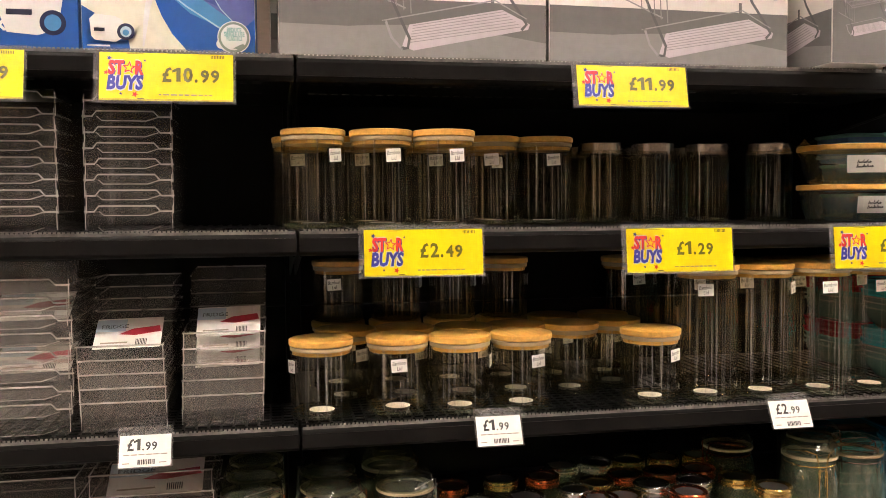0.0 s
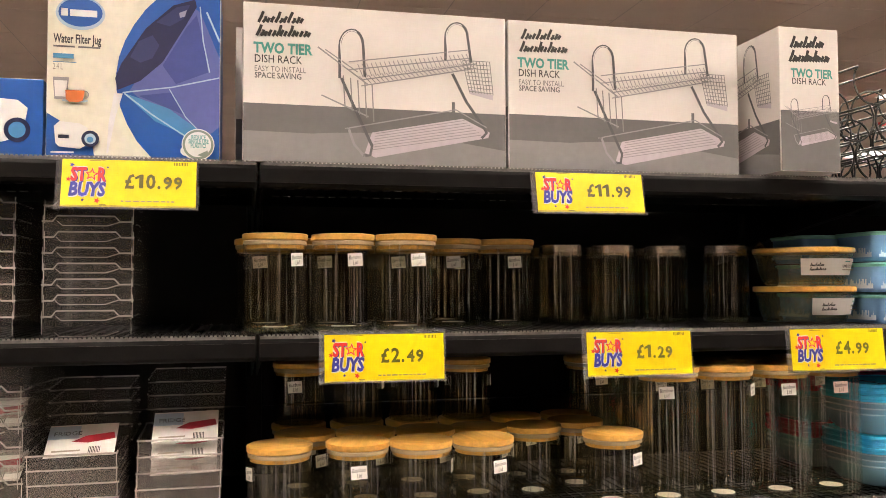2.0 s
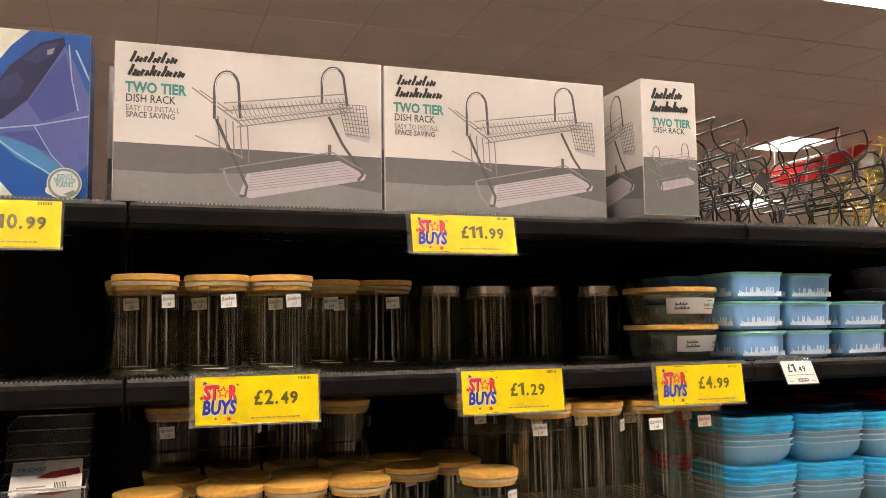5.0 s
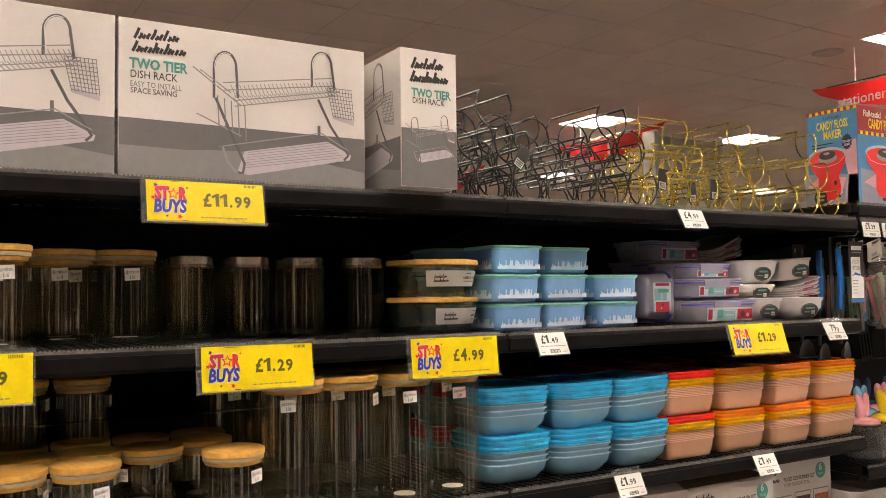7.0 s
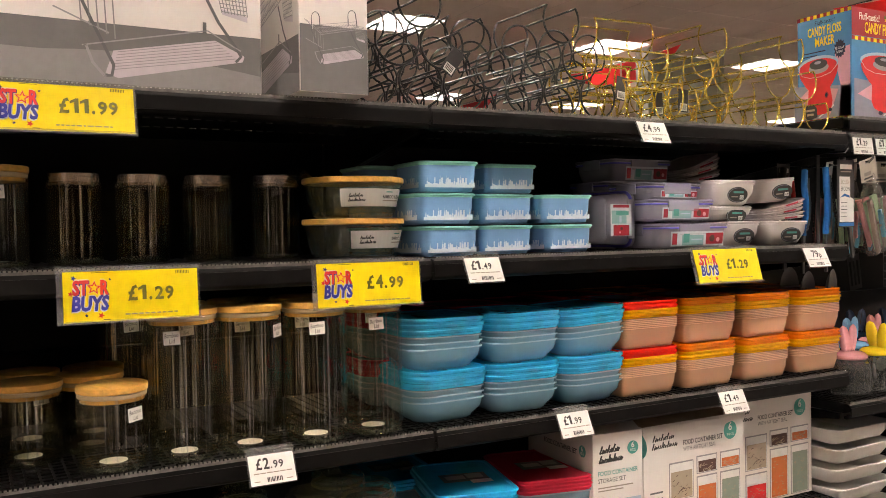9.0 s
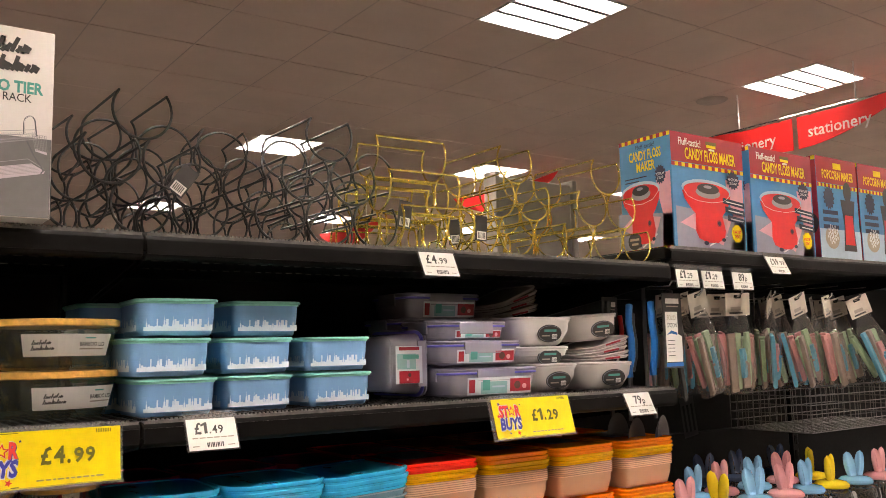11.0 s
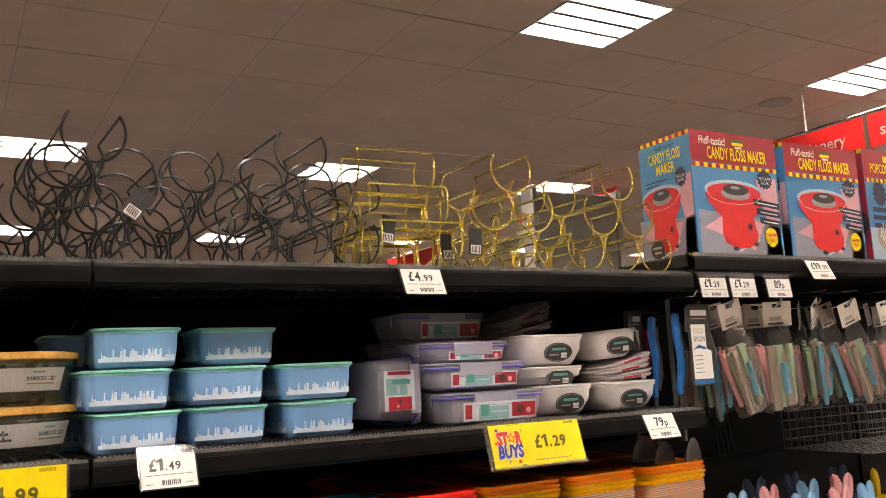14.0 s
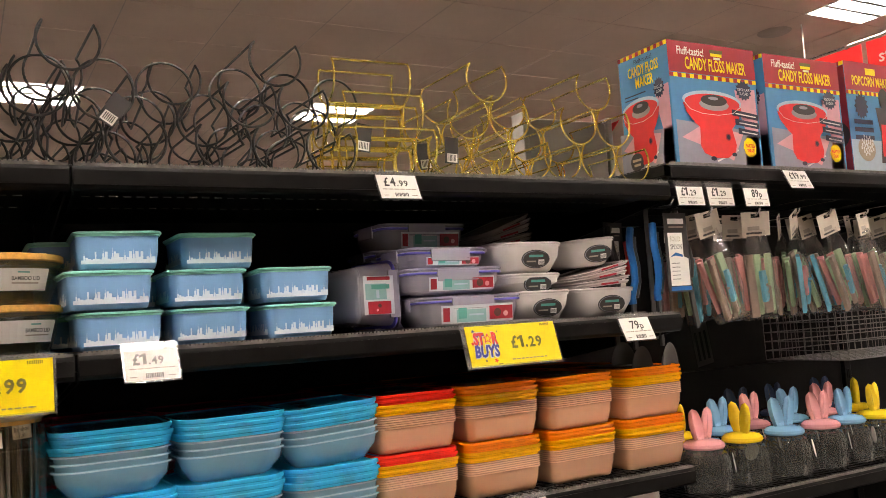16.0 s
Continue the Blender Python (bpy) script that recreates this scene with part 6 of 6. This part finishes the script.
treat_carton(pose(3.12, 1.46, HI), "popcorn_maker_box", "POPCORN MAKER", "red and blue printed popcorn maker carton", 0.21, 0.21, 0.30, True)
treat_carton(pose(3.34, 1.46, HI), "popcorn_maker_box", "POPCORN MAKER", "red and blue printed popcorn maker carton", 0.21, 0.21, 0.30, True)

# ---- hooks with bag clips, utensils, wire basket ----
t = thing("hook_bar", pose(2.44, Y + 0.30, 1.70), "black steel bar carrying display hooks", "rail")
part("bar", box(0, 1.19, 0, 0.02, -0.02, 0.01, 0.002), BLACK_STEEL, t)


def hook(x, z):
    t = thing("display_hook", pose(x, Y + 0.04, z), "chrome wire display hook", "hook", "display hooks")
    part("arm", tube([(0, 0.265, 0), (0, 0.03, -0.002), (0, 0.01, 0.0), (0, 0.0, 0.008), (0, -0.002, 0.016)], 0.0028, 8), CHROME, t, smooth=True)
    part("ticket_arm", tube([(0, 0.265, 0.03), (0, -0.02, 0.034)], 0.0018, 6), CHROME, t, smooth=True)


def clip_bag(variant):
    """A film bag of bag clips under a grey header card, hanging by its euro slot."""
    rnd = random.Random(variant)
    t = thing("clip_bag", pose(0, 0, 0), "film bag of pastel plastic bag clips under grey card", "bag clips", "bags of clips")
    bm = bmesh.new()
    for a in ((-0.044, -0.014, 0, 0.001, -0.050, 0.008), (0.014, 0.044, 0, 0.001, -0.050, 0.008), (-0.014, 0.014, 0, 0.001, -0.050, -0.006), (-0.014, 0.014, 0, 0.001, 0.003, 0.008)):
        add_box(bm, *a)
    part("header_card", bm, KRAFT, t)
    fc = Face((-0.044, 0, -0.050), (1, 0, 0), (0, 0, 1), 0.088, 0.058, 0.0005)
    fc.rect(DARK, 0.15, 0.08, 0.7, 0.16).rect(FAINT, 0.2, 0.24, 0.62, 0.4)
    fc.finish(t)
    bm = bmesh.new()
    rings = []
    for k in range(10):
        s = k / 9
        wd, th = 0.050 + 0.042 * min(1, s * 1.6), 0.006 + 0.045 * math.sin(math.pi * min(1, s * 1.02) * 0.85)
        rings.append(ring(bm, [(x + 0.004 * noise.noise((x * 70, k * 0.7, variant)), y + 0.004 * noise.noise((y * 70, k * 0.9, variant + 5)), z) for x, y, z in rounded(wd, th, 0.01, -0.035 - 0.215 * s, 3)]))
    for a, b in zip(rings, rings[1:]):
        bridge(bm, a, b)
    bm.faces.new(rings[-1][::-1])
    part("bag", bm, FILM, t, "crinkled clear film bag", True)
    mats = [CLIP_PINK, CLIP_BLUE, CLIP_GREEN, CLIP_BROWN]
    rnd.shuffle(mats)
    for i in range(7):
        mat = mats[i % 4]
        long = (0.150, 0.135, 0.145, 0.075, 0.065, 0.125, 0.14)[i]
        m = pose(-0.030 + 0.0105 * i + rnd.uniform(-0.003, 0.003), (-0.016, 0.012, -0.004, -0.018, -0.015, 0.010, 0.0)[i], -0.243 + (0, 0.015, 0.004, 0.035, 0.008, 0.02, 0.01)[i], rnd.uniform(-4, 4), rnd.uniform(-16, 2), rnd.uniform(-25, 25))
        bm = box(-0.0100, 0.0100, -0.0045, 0.0045, 0, long, 0.0015, m)
        for e in ((-0.0088, -0.0068, 0.006, long - 0.012), (0.0068, 0.0088, 0.006, long - 0.012), (-0.0068, 0.0068, 0.006, 0.008), (-0.0068, 0.0068, long - 0.014, long - 0.012)):
            add_box(bm, e[0], e[1], -0.0060, -0.0043, e[2], e[3], 0.0, m)
        for k in range(int(long / 0.006)):
            add_box(bm, 0.0097, 0.0113, -0.003, 0.003, 0.003 + k * 0.006, 0.006 + k * 0.006, 0.0, m)
        part("clip", bm, mat, t)
        if i % 3 == 1:
            part("clip_spring", box(-0.003, 0.003, -0.008, 0.008, long, long + 0.006, 0.001, m), mat, t)
    return t


HOOKS = (2.60, 2.76, 2.90, 3.02, 3.17, 3.32)
for x in HOOKS:
    hook(x, 1.675)
bags = [clip_bag(v) for v in (1, 2, 3)]
used = set()
for i, x in enumerate(HOOKS):
    for k in range(3):
        v = (i * 2 + k) % 3
        m = pose(x + 0.010 * math.sin(i * 3 + k * 2), Y + 0.055 + 0.055 * k, 1.675, 6 * math.sin(i + k), (-13, -2, -19, -15, -8, -17)[i] * (1 - 0.3 * k), (8, -6, 25, 4, 18, -12)[i] + 9 * k)
        if v in used:
            copy_thing(bags[v], m)
        else:
            used.add(v)
            bags[v].matrix_basis = m

# utensils on a clip strip at the bay joint
t = thing("clip_strip", pose(2.452, Y + 0.015, 1.70), "dark plastic hanging strip that carries utensils", "strip")
part("band", box(-0.006, 0.006, 0.08, 0.083, -0.30, 0.0), NYLON, t)
part("hanger", tube([(0, 0.25, 0.0), (0, 0.0, -0.008), (0, -0.01, 0.004)], 0.0022, 8), CHROME, t)


def utensil(m, kind, grip, words):
    t = thing("kitchen_utensil", m, words, "utensil", "hanging utensils")
    pts = [(0, 0, 0.0), (-0.007, -0.003, -0.02), (-0.009, -0.004, -0.045), (0.002, -0.004, -0.085), (0.006, -0.002, -0.12), (-0.004, 0, -0.155), (-0.002, 0, -0.17)]
    part("grip", tube(pts, 0.0085, 8), grip, t, "coloured soft grip", True)
    part("grip_core", tube([(x + 0.009, y - 0.003, z) for x, y, z in pts[1:-1]], 0.0065, 8), NYLON, t, smooth=True)
    part("shaft", box(-0.006, 0.006, -0.003, 0.003, -0.27, -0.16, 0.001), NYLON, t)
    if kind == "spoon":
        part("head", lathe([(0, 0.0), (0.022, 0.004), (0.034, 0.013), (0.037, 0.016), (0.033, 0.015), (0.021, 0.007), (0, 0.003)], 24, Matrix.Translation((0, 0.0, -0.318)) @ Matrix.Rotation(radians(90), 4, "X") @ Matrix.Diagonal((1, 1.5, 1, 1))), NYLON, t, smooth=True)
    else:
        bm = bmesh.new()
        xs = [-0.026 + 0.0074 * i for i in range(8)]
        zs = (-0.357, -0.345, -0.28, -0.262)
        vs = {(i, k): bm.verts.new((x, 0, z)) for i, x in enumerate(xs) for k, z in enumerate(zs)}
        for i in range(7):
            for k in range(3):
                if not (k == 1 and i % 2):
                    bm.faces.new((vs[i, k], vs[i + 1, k], vs[i + 1, k + 1], vs[i, k + 1]))
        bmesh.ops.solidify(bm, geom=bm.faces[:], thickness=0.003)
        part("head", bm, NYLON, t)
    return t


utensil(pose(2.435, Y + 0.06, 1.655, 0, 0, 20), "spoon", NYLON_BLUE, "blue-handled nylon spoon hanging from the strip")
utensil(pose(2.405, Y + 0.10, 1.65, 0, 3, 10), "spoon", NYLON_BLUE, "blue-handled nylon spoon hanging from the strip")
utensil(pose(2.385, Y + 0.15, 1.66, 0, 0, 0), "spoon", NYLON, "black nylon spoon hanging from the strip")
utensil(pose(2.515, Y + 0.07, 1.685, 0, -9, 0), "turner", NYLON, "black slotted nylon turner hanging from the strip")
for x, y, turn in ((2.440, Y + 0.03, 0), (2.395, Y + 0.18, 10)):
    t = thing("utensil_card", pose(x, y, 1.50, 0, 0, turn), "black and white printed utensil backing card", "card", "utensil cards")
    part("card", box(0, 0.068, 0, 0.001, 0, 0.175, 0.0004), DARK, t)
    fc = Face((0, 0, 0), (1, 0, 0), (0, 0, 1), 0.068, 0.175, 0.0006)
    fc.rect(WHITE_INK, 0.16, 0.86, 0.86, 0.93).rect(FAINT, 0.2, 0.815, 0.82, 0.83).poly(PAPER, [(0.12, 0.08), (0.95, 0.08), (0.95, 0.42), (0.75, 0.45), (0.75, 0.75), (0.12, 0.75)]).rect(NYLON_BLUE, 0.1, 0.02, 0.98, 0.07)
    fc.up().text(BEAN, "SOLID", 0.2, 0.64, 0.016, width=0.45).text(DARK, "SPOON", 0.2, 0.54, 0.016, width=0.5).poly(NYLON_BLUE, [(0.15, 0.44), (0.4, 0.5), (0.7, 0.47), (0.7, 0.44), (0.4, 0.46)])
    for i in range(5):
        fc.rect(DARK, 0.2, 0.36 - i * 0.05, 0.55, 0.368 - i * 0.05)
    fc.finish(t)
part("red_grip", tube([(0.07, -0.004, 0.05), (0.074, -0.006, 0.09), (0.07, -0.004, 0.13)], 0.006, 8), SIGN_RED, t)

t = thing("wire_basket", pose(3.06, Y + 0.06, 1.305), "dull steel wire mesh basket hung on the shelving", "basket")
W, D, H = 0.56, 0.26, 0.125
bm = bmesh.new()
for k in range(6):
    z = H * k / 5
    tube([(0, 0, z), (W, 0, z), (W, D, z), (0, D, z)], 0.0016, 5, bm, True)
for i in range(21):
    x = W * i / 20
    tube([(x, 0, H), (x, 0, 0), (x, D, 0), (x, D, H)], 0.0013, 5, bm)
for i in range(11):
    y = D * i / 10
    tube([(0, y, H), (0, y, 0), (W, y, 0), (W, y, H)], 0.0013, 5, bm)
tagged(part("mesh", bm, LIP_METAL, t), kind="stuff")
part("top_rim", tube([(0, 0, H), (W, 0, H), (W, D, H), (0, D, H)], 0.003, 6, closed=True), BLACK_WIRE, t)
part("hanger_arm", tube([(0.02, D, H), (0.02, D + 0.16, H)], 0.004, 6), BLACK_WIRE, t)
part("hanger_arm", tube([(W - 0.02, D, H), (W - 0.02, D + 0.16, H)], 0.004, 6), BLACK_WIRE, t)


# ---- rabbit-ear jars ----
def ear_mesh(m):
    bm = bmesh.new()
    n, rows_, last = 16, 12, None
    for j in range(rows_ + 1):
        s = j / rows_
        r = 0.0165 * (0.55 + 0.55 * math.sin(math.pi * min(1, s * 0.95 + 0.05)) ** 0.8) * (1 if s < 0.86 else max(0.02, math.sqrt(max(0, 1 - ((s - 0.86) / 0.14) ** 2))))
        now = []
        for i in range(n):
            a = 2 * math.pi * i / n
            x, y = r * math.cos(a), 0.62 * r * math.sin(a)
            if y < 0 and abs(x) < 0.72 * r and 0.12 < s < 0.92:
                y += 0.0075 * (1 - (x / (0.72 * r)) ** 2)
            now.append(bm.verts.new((x, y, 0.078 * s)))
        if last:
            bridge(bm, last, now)
        last = now
    bm.faces.new(last)
    bmesh.ops.transform(bm, matrix=m, verts=bm.verts)
    return bm


def rabbit_jar(mat, words):
    r, h = 0.056, 0.098
    t = thing("rabbit_ear_jar", pose(0, 0, 0), words, "jar", "rabbit-ear jars")
    part("glass", lathe([(0, 0), (r * 0.9, 0), (r, 0.006), (r, h * 0.30), (r * 0.97, h * 0.7), (r * 0.86, h * 0.9), (r * 0.74, h * 0.94), (r * 0.74, h), (r * 0.68, h), (r * 0.68, h * 0.93), (r * 0.92, h * 0.68), (r * 0.94, 0.008), (0, 0.007)], 96, rib=0.0011, ribs=32), RIB_GLASS, t, smooth=True)
    part("lid", lathe([(0, h + 0.022), (r * 0.35, h + 0.0215), (r * 0.68, h + 0.018), (r * 0.82, h + 0.011), (r * 0.84, h + 0.005), (r * 0.80, h + 0.001), (r * 0.7, h - 0.001), (0, h - 0.001)], 36), mat, t, "glazed ceramic lid", True)
    for s in (-1, 1):
        part("ear", ear_mesh(pose(s * 0.011, 0, h + 0.014, 0, s * 13, s * 8)), mat, t, "glazed ceramic ear", True)
    bm = lathe([(0, 0.0005), (0.0175, 0.0005), (0.0175, -0.0005), (0, -0.0005)], 24, Matrix.Translation((r * 0.72, -r * 0.86, h * 0.66)) @ Matrix.Rotation(radians(40), 4, "Z") @ Matrix.Rotation(radians(82), 4, "X") @ Matrix.Rotation(radians(25), 4, "Z") @ Matrix.Diagonal((0.85, 1.35, 1, 1)))
    part("swing_tag", bm, PAPER, t, "white oval paper tag")
    return t


JZ = 1.05
for mat, words, spots in ((CERAMIC_PINK, "ribbed glass jar with pink ceramic rabbit-ear lid", [(2.545, 0.075, 8), (2.945, 0.075, 0), (2.86, 0.215, 10), (3.15, 0.22, -6), (3.42, 0.075, 8)]),
                          (CERAMIC_YELLOW, "ribbed glass jar with yellow ceramic rabbit-ear lid", [(2.672, 0.078, 75), (2.60, 0.20, 60), (3.17, 0.08, 20), (3.28, 0.21, 40)]),
                          (CERAMIC_BLUE, "ribbed glass jar with blue ceramic rabbit-ear lid", [(2.812, 0.075, -6), (2.73, 0.20, 10), (3.05, 0.08, 12), (3.29, 0.078, -10), (3.0, 0.21, 0), (3.53, 0.078, 5)]),
                          (CERAMIC_NAVY, "ribbed glass jar with dark blue rabbit-ear lid", [(2.68, 0.33, 5), (2.95, 0.34, -8), (3.10, 0.34, 12), (3.30, 0.34, 0)])):
    row(lambda: rabbit_jar(mat, words), [(x, Y + y, a) for x, y, a in spots], JZ)

# ---- far shop: tops of other gondolas with stock, a tall grey panel ----
for x0, x1, y0, words in ((-3, 9, 5.2, "black shelving run in the next aisle"), (-3, 12, 8.8, "black shelving run two aisles on"), (-3, 12, 12.4, "black shelving run far across the shop")):
    g = thing("gondola_run", pose(x0, y0, 0), words, "shelving", "far gondolas")
    part("carcass", box(0, x1 - x0, 0, 0.9, 0.0, 1.70, 0.01), BLACK_STEEL, g)
    part("top_edge", box(0, x1 - x0, -0.01, 0.91, 1.70, 1.73, 0.004), BLACK_EDGE, g)
    rnd = random.Random(int(y0 * 10))
    x = x0 + 1.0
    while x < x1 - 0.6:
        w, h = rnd.uniform(0.2, 0.5), rnd.uniform(0.08, 0.24)
        if rnd.random() < 0.55:
            b = thing("stock_carton", pose(x, y0 + 0.2, 1.73), "pale stock carton on top of far shelving", "box", "far stock cartons")
            part("carton", box(0, w, 0, 0.35, 0, h, 0.004), CARD, b)
            part("tape", box(w * 0.1, w * 0.9, 0.15, 0.2, h, h + 0.002), HOLDER, b)
        x += w + rnd.uniform(0.05, 0.5)
t = thing("display_stand", pose(3.27, 2.85, 0), "tall dull grey display stand behind the shelving", "display stand")
part("panel_face", box(-0.2, 0.2, -0.03, 0.03, 0.06, 2.26, 0.008), PANEL_GREY, t)
for sx in (-0.215, 0.215):
    part("upright", box(sx - 0.013, sx + 0.013, -0.04, 0.04, 0, 2.28, 0.005), PANEL_GREY, t)
part("foot", box(-0.26, 0.26, -0.2, 0.2, 0, 0.055, 0.008), BLACK_STEEL, t)
